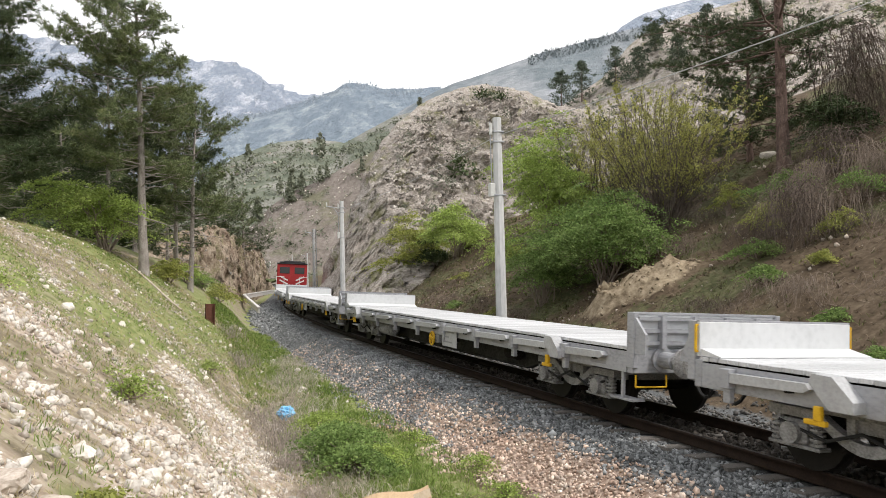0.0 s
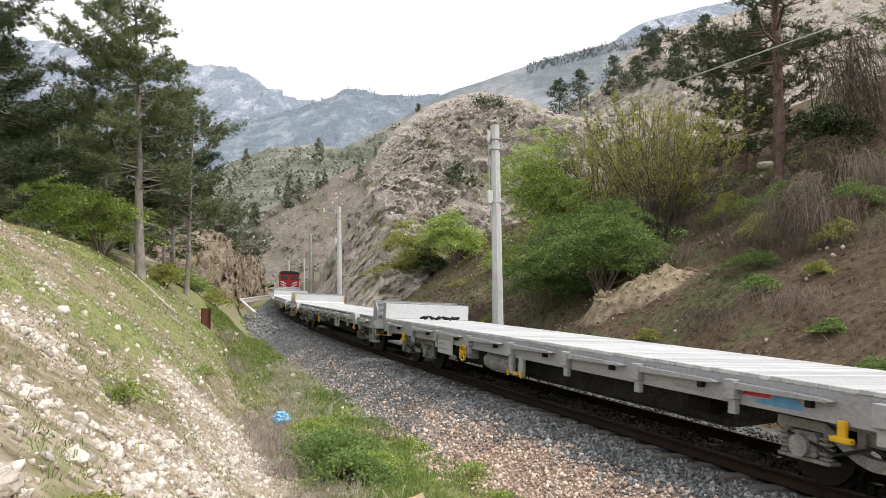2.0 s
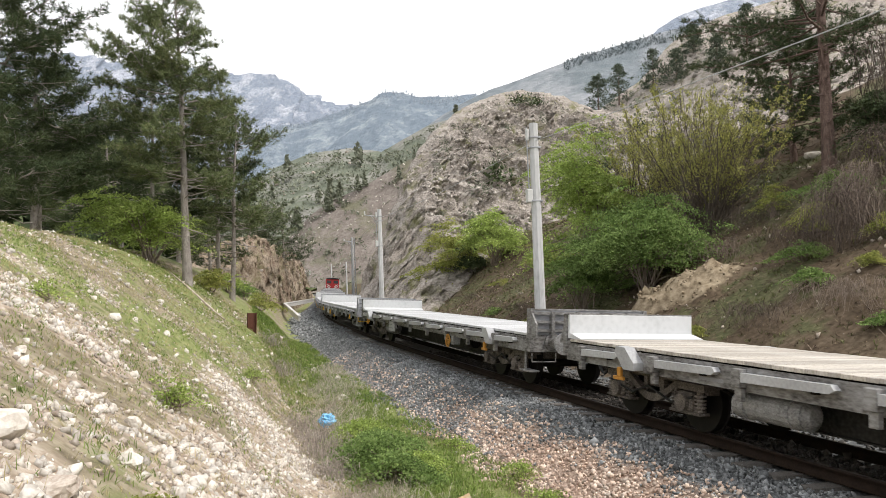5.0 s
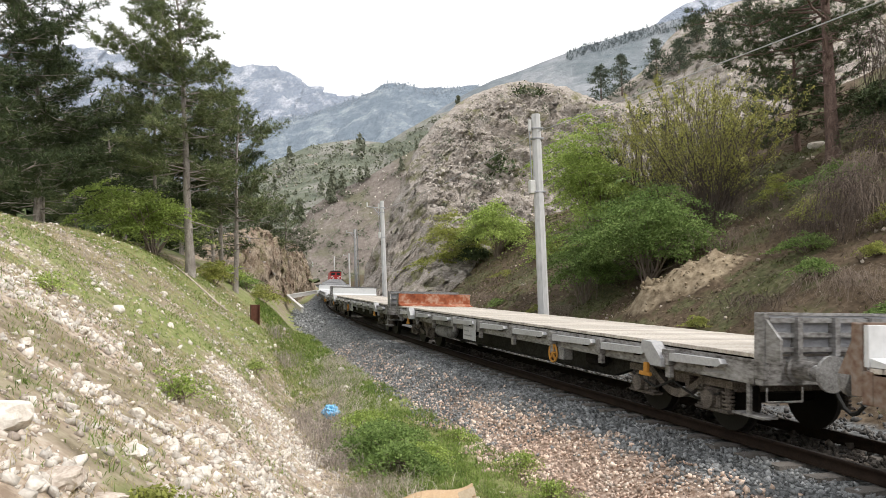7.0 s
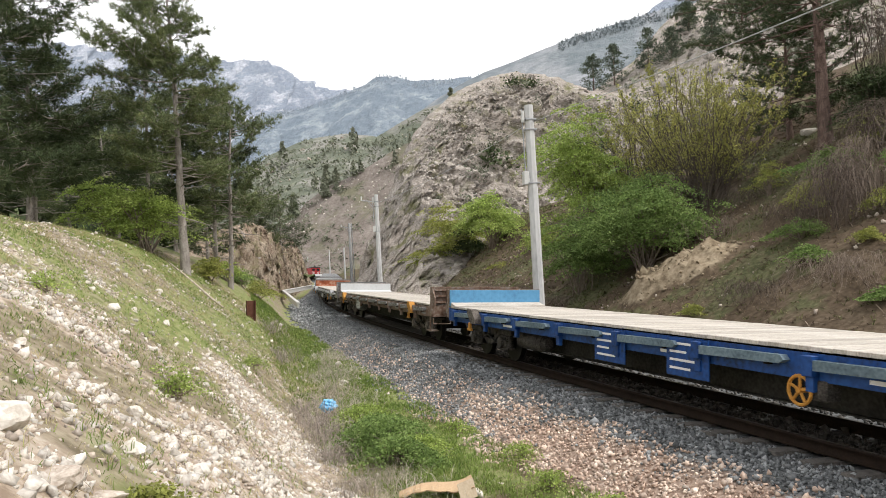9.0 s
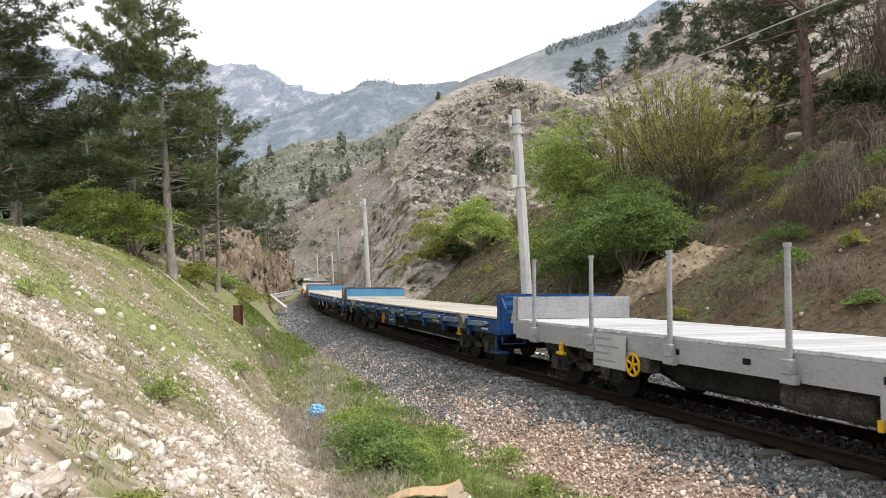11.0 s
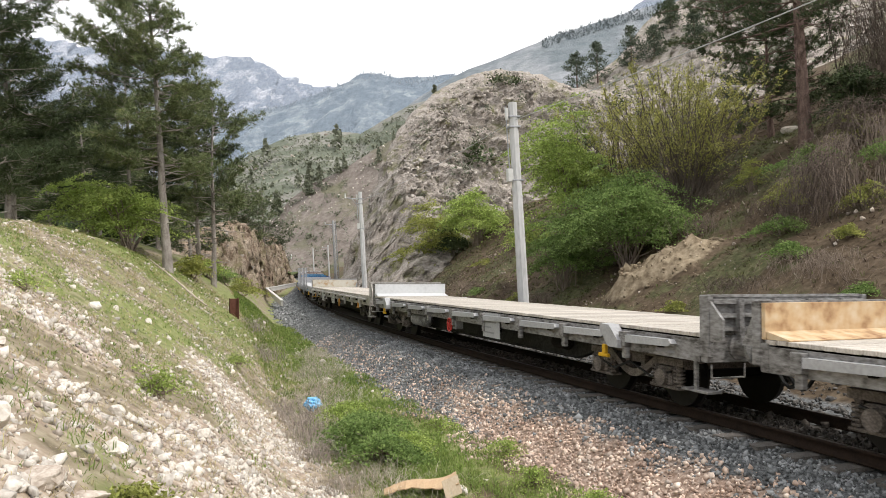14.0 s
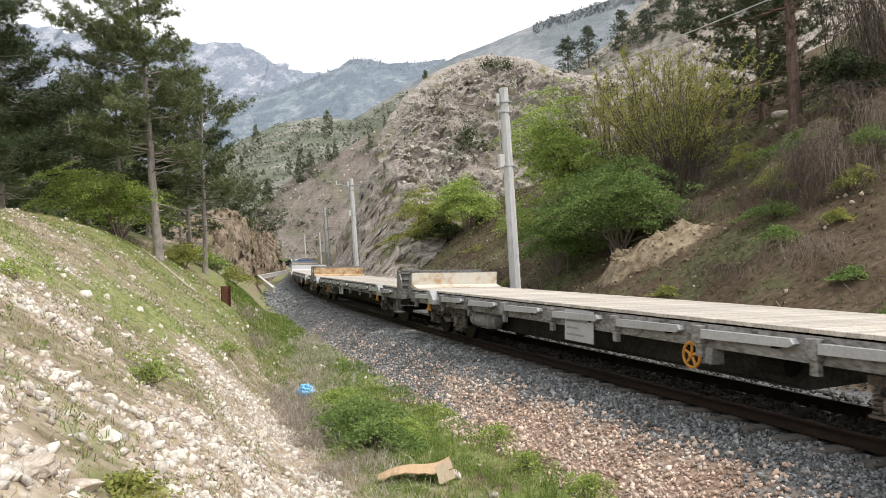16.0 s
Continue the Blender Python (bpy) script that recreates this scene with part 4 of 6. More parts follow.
PLANKS = {}
STAKE_X = (8.4, 6.24, 4.08, 1.86, -0.23, -2.25, -4.29)
FRONTS = [  # start of each wagon's front end along the track at 0 s, and its looks
    (67.7, dict(paint=GREY, bar=BAR, front_board=WHITEBOARD, rear_board=WHITEBOARD, planks=GREYPLANK, label="light grey bogie flat wagon with grey plank deck")),
    (47.8, dict(paint=GREY, bar=BAR, front_board=WHITEBOARD, rear_board=WHITEBOARD, planks=GREYPLANK, label="light grey bogie flat wagon with pale end boards")),
    (27.9, dict(paint=GREY, bar=BAR, front_board=WHITEBOARD, rear_board=WHITEBOARD, planks=GREYPLANK, label="grey bogie flat wagon with yellow hand wheel", wheel_x=-0.7, plates=(-1.9,))),
    (7.9, dict(paint=GREY, bar=BAR, front_board=WHITEBOARD, rear_board=WHITEBOARD, planks=GREYPLANK, grips=True, label="clean grey bogie flat wagon with white end boards", wheel_x=0.64, plates=(-3.4,))),
    (-11.9, dict(paint=GREY, bar=GREY, front_board=WHITEBOARD, rear_board=WHITEBOARD, planks=GREYPLANK, flush=True, flaps=False, coil=True, label="grey bogie flat wagon with a hanging data plate", wheel_x=2.96, plates=(4.1,), tank_x=1.6, sticker=-6.0)),
    (-31.6, dict(paint=GREY, bar=GREY, front_board=WHITEBOARD, rear_board=WHITEBOARD, planks=GREYPLANK, flush=True, flaps=False, label="dull grey bogie flat wagon with hanging data plate", wheel_x=2.7, plates=(4.1,), tank_x=1.6)),
    (-51.6, dict(paint=DIRTY, bar=BAR, front_board=WHITEBOARD, rear_board=GREY, planks=GREYPLANK, label="grimy grey bogie flat wagon with pale plank deck", wheel_x=-3.8, plates=(3.2,), wheel=OCHRE)),
    (-71.9, dict(paint=DIRTY, bar=BAR, front_board=WHITEBOARD, rear_board=GREY, planks=PLANK, label="grimy grey flat wagon with timber deck", wheel=OCHRE)),
    (-92.1, dict(paint=DIRTY, bar=BAR, front_board=RUSTBOARD, rear_board=GREY, planks=PLANK, label="grimy flat wagon with rust-red end board", wheel_x=-3.6, plates=(1.4,), wheel=OCHRE)),
    (-112.2, dict(paint=RUSTY, bar=DIRTY, front_board=WHITEBOARD, rear_board=RUSTY, planks=PLANK, label="rusty brown flat wagon with pale end board", wheel_x=None, plates=(3.3,), wheel=OCHRE, wedge=OCHRE)),
    (-132.5, dict(paint=BLUE, bar=BLUEBAR, running=BOGIEDARK, wedge=BOGIEBROWN, front_board=SKYBOARD, rear_board=RUSTY, planks=PLANK, label="blue bogie flat wagon with sky-blue end board", wheel_x=-3.4, plates=(0.8, -1.3), wheel=OCHRE, mark=MARK, post_paint=RUSTY)),
    (-152.1, dict(paint=BLUE, bar=BLUEBAR, running=BOGIEDARK, wedge=BOGIEBROWN, front_board=SKYBOARD, rear_board=SKYBOARD, planks=PLANK, label="blue flat wagon with timber deck", wheel=OCHRE, mark=MARK)),
    (-171.6, dict(paint=GREY, bar=GREY, front_board=GREY, rear_board=GREY, planks=GREYPLANK, label="grey flat wagon with upright stakes along its sides", stakes=True, bars=False, flush=True, flaps=False, running=BOGIEDARK, tank_x=1.6, wheel_x=5.0, plates=(5.7,))),
    (-190.5, dict(paint=CREAM, bar=CREAM, front_board=CREAMBOARD, rear_board=CREAM, planks=PLANK, flush=True, flaps=False, running=BOGIEBROWN, label="cream bogie flat wagon with timber deck", wheel_x=-2.0, plates=(3.9, 0.1), wheel=OCHRE)),
    (-209.8, dict(paint=DIRTY, bar=BAR, front_board=WHITEBOARD, rear_board=DIRTY, planks=PLANK, label="grimy flat wagon with white end board and red hand wheel", wheel_x=0.8, plates=(-2.0,), wheel=REDPAINT)),
    (-229.4, dict(paint=DIRTY, bar=BAR, front_board=PEELBOARD, rear_board=DIRTY, planks=PLANK, label="grimy flat wagon with peeling cream end board", wheel_x=4.0, plates=(0.55,), wheel=OCHRE)),
    (-249.4, dict(paint=DIRTY, bar=BAR, front_board=CREAMBOARD, rear_board=DIRTY, planks=PLANK, label="grimy flat wagon with creamy white end board", wheel_x=-3.4, plates=(-0.4,), wheel=OCHRE)),
    (-269.3, dict(paint=DIRTY, bar=BAR, front_board=WHITEBOARD, rear_board=DIRTY, planks=PLANK, label="grimy grey flat wagon with timber deck", wheel=OCHRE)),
]
WAGONS = [(front, flat_wagon(**look_)) for front, look_ in FRONTS]


def locomotive():
    w = new("locomotive")
    L = 8.6
    part("main_frame", boxes((-L, L, -1.45, 1.45, 0.95, 1.35), bevel=0.03), LOCODARK, w, "dark underframe with walkway")
    bm = boxes((-7.9, -5.2, -1.38, 1.38, 1.35, 3.6), bevel=0.08)
    part("cab", bm, LOCORED, w, "red driver's cab")
    bm = bmesh.new()
    for y0, y1, z in ((-1.42, 1.42, 3.6), (-1.2, 1.2, 3.72), (-0.8, 0.8, 3.8)):
        box(bm, -8.0, -5.1, y0, y1, z - 0.02, z + 0.1, 0.04)
    part("roof", bm, LOCODARK, w)
    for y in (-0.68, 0.68):
        part("window", boxes((-7.925, -7.905, y - 0.45, y + 0.45, 2.7, 3.3), bevel=0.006), GLASS, w, "dark cab window")
    part("engine_hood", boxes((-5.2, 7.6, -0.95, 0.95, 1.35, 3.45), bevel=0.1), LOCORED, w)
    part("exhaust", boxes((0.5, 1.6, -0.4, 0.4, 3.45, 3.75), bevel=0.05), LOCODARK, w)
    for y in (-0.75, 0.75):
        for z0 in (2.35, 2.0):
            bm = bmesh.new()
            box(bm, -7.93, -7.905, -0.42, 0.42, -0.06, 0.06, 0.0, Matrix.Translation((0, y, z0 - 0.1)) @ Matrix.Rotation(0.45 * (1 if y > 0 else -1), 4, "X"))
            part("stripe", bm, MARK, w, "white chevron stripe")
    for x in (-L, L):
        e = 1 if x > 0 else -1
        for y in (-0.875, 0.875):
            bm = bmesh.new()
            rod(bm, (x, y, 1.05), (x + e * 0.5, y, 1.05), 0.12, n=12), rod(bm, (x + e * 0.5, y, 1.05), (x + e * 0.58, y, 1.05), 0.23, n=16)
            part("buffer", bm, LOCODARK, w)
        for y in (-1.4, -0.7, 0.7, 1.4):
            part("hand_rail", cyl((x - e * 0.05, y, 1.35), (x - e * 0.05, y, 2.4), 0.022, n=6), MARK, w)
        part("rail_bar", cyl((x - e * 0.05, -1.4, 2.4), (x - e * 0.05, -0.7, 2.4), 0.022, n=6), MARK, w)
        part("rail_bar", cyl((x - e * 0.05, 0.7, 2.4), (x - e * 0.05, 1.4, 2.4), 0.022, n=6), MARK, w)
    for x in (-5.2, 5.2):
        bogie(w, x, LOCODARK)
    part("fuel_tank", boxes((-2.4, 2.4, -1.2, 1.2, 0.4, 0.95), bevel=0.1), LOCODARK, w)
    return tagged(w, "dark red diesel locomotive with white chevron stripes", "locomotive")


LOCO = locomotive()
LOCO_CENTRE = 67.7 + 0.6 + 8.6 + 0.6


def bogie_pose(c, half):
    a, b = track_pose(c + half), track_pose(c - half)
    x = (a.translation - b.translation).normalized()
    z = (a.to_3x3() @ Vector((0, 0, 1)) + b.to_3x3() @ Vector((0, 0, 1))).normalized()
    y = z.cross(x).normalized()
    z = x.cross(y)
    m = Matrix((x, y, z)).transposed().to_4x4()
    m.translation = (a.translation + b.translation) / 2
    return m


def motions():
    """The train rolls away along the curve; wheels spin while they pass the viewer."""
    for centre, thing, half in [(f - HALF, w, 7.1) for f, w in WAGONS] + [(LOCO_CENTRE, LOCO, 5.2)]:
        walk(thing, [(t, bogie_pose(centre + SPEED * t, half)) for t in range(17)])
        for bg in thing.children:
            if not bg.name.startswith("bogie_frame"):
                continue
            for ws in bg.children:
                if not ws.name.startswith("wheelset"):
                    continue
                s0 = centre + bg.location.x + ws.location.x
                t0, t1 = max(0.0, (-4 - s0) / SPEED), min(16.0, (42 - s0) / SPEED)
                at = ws.location.copy()
                if t1 <= t0:
                    walk(ws, [(0, pose(*at)), (16, pose(*at))])
                    continue
                f0, f1 = math.ceil(t0 * FPS), math.floor(t1 * FPS)
                turn = math.degrees(SPEED / FPS / 0.46)
                rows = [(i / FPS, pose(*at, 0, (i - f0) * turn, 0)) for i in range(f0, f1 + 1)]
                if f0 > 0:
                    rows.insert(0, (0, pose(*at)))
                if f1 < 16 * FPS:
                    rows.append((16, rows[-1][1]))
                walk(ws, rows)


# ---- plants: generators ----
def unit(a):
    return a / np.maximum(np.linalg.norm(a, axis=-1, keepdims=True), 1e-9)


def tubes(name, lines, mat, parent=None, sides=5):
    """Tapered limbs: each line is (points, radii)."""
    V, F, base = [], [], 0
    ang = np.linspace(0, 2 * np.pi, sides, endpoint=False)
    for P, R in lines:
        P = np.asarray(P, float)
        T = unit(np.gradient(P, axis=0))
        ref = np.where(abs(T[:, 2:3]) < 0.9, np.array([[0, 0, 1.0]]), np.array([[1.0, 0, 0]]))
        A = unit(np.cross(T, ref))
        B = np.cross(T, A)
        ring = P[:, None] + (A[:, None] * np.cos(ang)[None, :, None] + B[:, None] * np.sin(ang)[None, :, None]) * np.asarray(R, float)[:, None, None]
        V.append(ring.reshape(-1, 3))
        k = len(P)
        ix = base + np.arange(k * sides).reshape(k, sides)
        F.append(np.stack((ix[:-1], np.roll(ix, -1, 1)[:-1], np.roll(ix, -1, 1)[1:], ix[1:]), -1).reshape(-1, 4))
        base += k * sides
    return sheet(name, np.concatenate(V), np.concatenate(F), mat, parent, smooth=True)


def leaves(P, size, rng, droop=0.0, level=0.0):
    """Small rhombic leaves round the points; level: how far they lie flat, face up."""
    n = len(P)
    a = unit(rng.normal(size=(n, 3)) * np.array([1, 1, 1 - 0.7 * level]) + np.array([0, 0, -droop]))
    b = unit(np.cross(a, rng.normal(size=(n, 3)) + np.array([0, 0, 2.2 * level])))
    sz = size * rng.uniform(0.6, 1.3, (n, 1))
    c = np.cross(a, b) * sz * 0.25
    V = np.stack((P - a * sz, P + b * sz * 0.55 + c, P + a * sz, P - b * sz * 0.55 + c), 1).reshape(-1, 3)
    return V, np.arange(4 * n).reshape(n, 4)


def needles(P, D, count, length, width, rng):
    """Tufts of needles: thin triangles that spread round each direction."""
    n = len(P)
    d = unit(D[:, None] * 0.7 + rng.normal(size=(n, count, 3)) * 0.62)
    p = unit(np.cross(d, rng.normal(size=(n, count, 3)))) * width * 0.5
    ln = length * rng.uniform(0.7, 1.25, (n, count, 1))
    o = P[:, None] + d * ln * 0.1
    V = np.stack((o - p, o + p, o + d * ln), 2).reshape(-1, 3)
    return V, np.arange(3 * n * count).reshape(-1, 3)


def bend(a, b, sag, rng, k=5):
    t = np.linspace(0, 1, k)[:, None]
    P = np.asarray(a)[None] * (1 - t) + np.asarray(b)[None] * t
    P[:, 2] += sag * 4 * t[:, 0] * (1 - t[:, 0])
    w = rng.normal(size=(k, 3)) * np.linalg.norm(np.asarray(b) - np.asarray(a)) * 0.035
    w[0] = w[-1] = 0
    return P + w


def pine_tree(at, h, r, z0, spread, seed, needle, bark, label, fine=1.0, dead=8, lean=(0, 0), lop=(0, 0), step=0.4, name="pine_tree"):
    """A pine: bare stem with dead stubs below z0, above it whorls of limbs with tufted sprays. lop: the side to which the crown is heavier."""
    rng = np.random.default_rng(seed)
    tree = new(name)
    tree.location = at
    zs = np.linspace(-0.25, h, 14)
    wob = np.cumsum(rng.normal(size=(14, 2)) * 0.018 * h / 10, axis=0)
    stem = np.stack((lean[0] * zs / h + wob[:, 0], lean[1] * zs / h + wob[:, 1], zs), 1)
    lines = [(stem, r * (1.25 - 0.25 * np.clip(zs, 0, 1)) * (1 - 0.86 * np.clip(zs / h, 0, 1) ** 1.1))]
    P, D = [], []

    def axis(z):
        return np.array([np.interp(z, zs, stem[:, 0]), np.interp(z, zs, stem[:, 1]), z])
    z = z0
    while z < h - 0.1:
        t = (z - z0) / (h - z0)
        for _ in range(rng.integers(3, 6)):
            a = rng.uniform(0, 2 * np.pi)
            d = np.array([np.cos(a), np.sin(a)])
            reach = spread * (0.35 + 1.0 * np.sin(np.pi * min(1, 0.28 + 0.72 * t)) ** 0.8) * rng.uniform(0.5, 1.15) * (1 + d @ np.array(lop)) * (0.25 + 0.75 * min(1, (1 - t) * 2.2))
            reach = max(0.35, reach)
            up = rng.uniform(-0.1, 0.25) + 0.45 * t
            a0 = axis(z + rng.uniform(-0.15, 0.15))
            a1 = a0 + np.array([d[0] * reach, d[1] * reach, up * reach])
            limb = bend(a0, a1, -0.06 * reach, rng)
            lines.append((limb, np.linspace(0.03, 0.006, 5) * (r / 0.17) ** 0.7 * (0.5 + 0.5 * reach / spread)))
            m = max(3, int(8.5 * reach * fine))
            for j in range(m):
                q = 0.3 + 0.7 * (j + rng.uniform(0, 1)) / m
                o = np.array([np.interp(q, np.linspace(0, 1, 5), limb[:, i]) for i in range(3)])
                side = unit(np.array([d[0], d[1], 0.25]) + rng.normal(size=3) * np.array([0.9, 0.9, 0.35]))
                ln = rng.uniform(0.15, 0.5) * (1.15 - 0.4 * q) * (1 + 0.25 * spread)
                e = o + side * ln
                if j % 2 == 0:
                    lines.append((np.stack((o, (o + e) / 2 + rng.normal(size=3) * 0.02, e)), [0.012, 0.009, 0.005]))
                k = max(2, int(5 * fine))
                tt = rng.uniform(0.25, 1.05, k)[:, None]
                P.append(o + (e - o) * tt + rng.normal(size=(k, 3)) * 0.06)
                D.append(unit(side[None] + np.array([0, 0, 0.5]) + rng.normal(size=(k, 3)) * 0.3))
        z += step * rng.uniform(0.7, 1.3)
    for _ in range(dead):
        zz = rng.uniform(0.25 * z0, z0 * 1.05)
        a = rng.uniform(0, 2 * np.pi)
        ln = rng.uniform(0.25, 1.5)
        o = axis(zz)
        lines.append((bend(o, o + np.array([np.cos(a) * ln, np.sin(a) * ln, rng.uniform(-0.25, 0.3) * ln]), -0.05, rng), np.linspace(0.03, 0.007, 5)))
    tubes("trunk", lines, bark, tree, 4 if fine < 0.9 else 5)
    V, F = needles(np.concatenate(P), np.concatenate(D), max(6, int(10 * fine)), 0.18 / fine ** 0.5, 0.023 / fine, rng)
    sheet("crown", V, F, needle, tree)
    return tagged(tree, label, "pine tree")


def shrub(name, at, h, spread, seed, leaf, label, clumps=150, per=55, size=0.06, stems=26, upright=0.0, wood=None, low=0.12, category="bush", depth=None, hollow=0.35, stem_r=0.03, lean=(0, 0)):
    """A bush: stems that fork from the base, and clumps of leaves in an uneven crown."""
    rng = np.random.default_rng(seed)
    ob = new(name)
    ob.location = at
    depth = depth or spread
    boughs = max(9, clumps // 11)
    c = unit(rng.normal(size=(boughs, 3)))
    c[:, 2] = abs(c[:, 2]) * 1.0 - 0.25 * rng.uniform(0, 1, boughs)
    lump = np.clip(0.8 + 0.7 * np.array([wave(*(v * 2.1 + seed)) for v in c]), 0.45, 1.08)
    rad = (hollow + (1 - hollow) * rng.uniform(0, 1, boughs) ** 0.4) * lump
    K = c * rad[:, None] * np.array([spread, depth, h * 0.70]) + np.array([0, 0, h * 0.3])
    # each bough a level, drooping shelf of sprays, with gaps between the shelves
    own = np.arange(clumps) % boughs
    fan = rng.normal(size=(clumps, 3)) * np.array([0.21, 0.21, 0.0]) * (spread + 0.2)
    away = unit(K[own] * np.array([1, 1, 0]) + 1e-6)
    C = K[own] + fan + np.stack((np.zeros(clumps), np.zeros(clumps), rng.normal(size=clumps) * 0.038 * h - 0.35 * np.sum(fan * away, 1)), 1)
    C[:, 2] = np.maximum(C[:, 2], low * h * rng.uniform(0.4, 1.5, clumps))
    C[:, 0] += lean[0] * C[:, 2] / h
    C[:, 1] += lean[1] * C[:, 2] / h
    if upright:
        C[:, :2] *= (1 - upright + upright * (C[:, 2:3] / h))
    lines = []
    pick = rng.permutation(clumps)[:stems]
    for i in pick:
        a = rng.normal(size=3) * np.array([0.12, 0.12, 0]) * spread * 0.6
        a[2] = -0.1
        mid = a + (C[i] - a) * 0.45 + np.array([0, 0, 0.16 * h * (1 - upright)])
        P1 = bend(a, mid, 0, rng, 4)
        P2 = bend(mid, C[i], 0.02 * h, rng, 4)
        lines.append((np.concatenate((P1, P2[1:])), np.linspace(stem_r, 0.006, 7) * (h / 3) ** 0.5))
        for _ in range(2):
            j = rng.integers(clumps)
            if np.linalg.norm(C[j] - C[i]) < spread:
                lines.append((bend(mid, C[j], 0.02 * h, rng, 4), np.linspace(0.013, 0.004, 4)))
    tubes("branchwork", lines, wood or TWIG, ob, 5)
    # flat sprays of leaves that reach outwards and droop at the tips
    per = int(per * 1.2)
    out = unit(C * np.array([1, 1, 0]) + rng.normal(size=(clumps, 3)) * np.array([0.35, 0.35, 0]) * spread * 0.4)
    side = np.stack((-out[:, 1], out[:, 0], np.zeros(clumps)), 1)
    reach = (0.12 * spread + 0.07) * rng.uniform(0.6, 1.5, (clumps, 1, 1))
    a, b = rng.normal(size=(clumps, per, 1)), rng.normal(size=(clumps, per, 1))
    P = C[:, None] + reach * (out[:, None] * a * 0.95 + side[:, None] * b * 0.55)
    P[:, :, 2] += (reach * (0.1 - 0.3 * a - 0.14 * a * a + 0.13 * rng.normal(size=(clumps, per, 1))))[:, :, 0]
    P = P.reshape(-1, 3)
    P[:, 2] = np.maximum(P[:, 2], 0.02)
    V, F = leaves(P, size * 0.82, rng, 0.3, 0.6)
    sheet("foliage", V, F, leaf, ob)
    return tagged(ob, label, category)


def tangle(name, at, h, spread, seed, mat, label, count=160, drop=0.5, thick=0.008, category="dry brush", tilt=(0, 0)):
    """Dry stalks and vines that arch up and over."""
    rng = np.random.default_rng(seed)
    ob = new(name)
    ob.location = at
    lines = []
    for _ in range(count):
        a = np.array([rng.normal() * spread * 0.45, rng.normal() * spread * 0.45, -0.05])
        d = rng.normal(size=2)
        d = d / np.linalg.norm(d) * rng.uniform(0.2, 1.0) * spread + np.array(tilt)
        hh = h * rng.uniform(0.35, 1.0)
        t = np.linspace(0, 1, 7)
        P = np.stack((a[0] + d[0] * t ** 1.3, a[1] + d[1] * t ** 1.3, a[2] + hh * (np.sin(t * np.pi * (0.5 + drop * rng.uniform(0.3, 1.0))))), 1) + rng.normal(size=(7, 3)) * 0.02 * h
        lines.append((P, np.linspace(thick, thick * 0.4, 7)))
        if rng.uniform() < 0.7:
            k = rng.integers(2, 6)
            e = P[k] + rng.normal(size=3) * 0.2 * h
            lines.append((np.stack((P[k], (P[k] + e) / 2 + rng.normal(size=3) * 0.01, e)), [thick * 0.7, thick * 0.5, thick * 0.3]))
    tagged(tubes("brushwood", lines, mat, ob, 3), kind="stuff")
    return tagged(ob, label, category)


# pine needles made paler and greyer, distance haze put into the colour
FARNEEDLE = material("haze_paled_needles", [(0.06, 0.08, 0.056), (0.09, 0.112, 0.078), (0.13, 0.15, 0.105)], 0.5, 0.9, island=0.3, spec=0.1)


def far_pine(at, h, wide, seed):
    """A dense pine seen from far off: a stem and tiers of flat dark sprays with a ragged edge."""
    rng = np.random.default_rng(seed)
    tree = new("pine_tree")
    tree.location = at
    tubes("trunk", [(np.array([(0, 0, -0.6), (0.1, 0, h * 0.5), (0, 0.1, h * 0.97)]), [0.24, 0.15, 0.04])], REDBARK, tree, 5)
    n = 90
    q = rng.uniform(0.08, 1, n)
    a = rng.uniform(0, 2 * np.pi, n)
    r = wide * (1 - q ** 2.2) ** 0.8 * rng.uniform(0.25, 1.1, n) * (1 + 0.35 * np.sin(a * 2 + q * 9 + seed))
    C = np.stack((np.cos(a) * r, np.sin(a) * r, h * q), 1)
    P = (C[:, None] + rng.normal(size=(n, 34, 3)) * np.array([0.55, 0.55, 0.2])).reshape(-1, 3)
    V, F = leaves(P, 0.2, rng, 0.2, 0.4)
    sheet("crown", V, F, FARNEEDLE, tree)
    return tagged(tree, "dark pine on the rocky hillside", "pine tree")


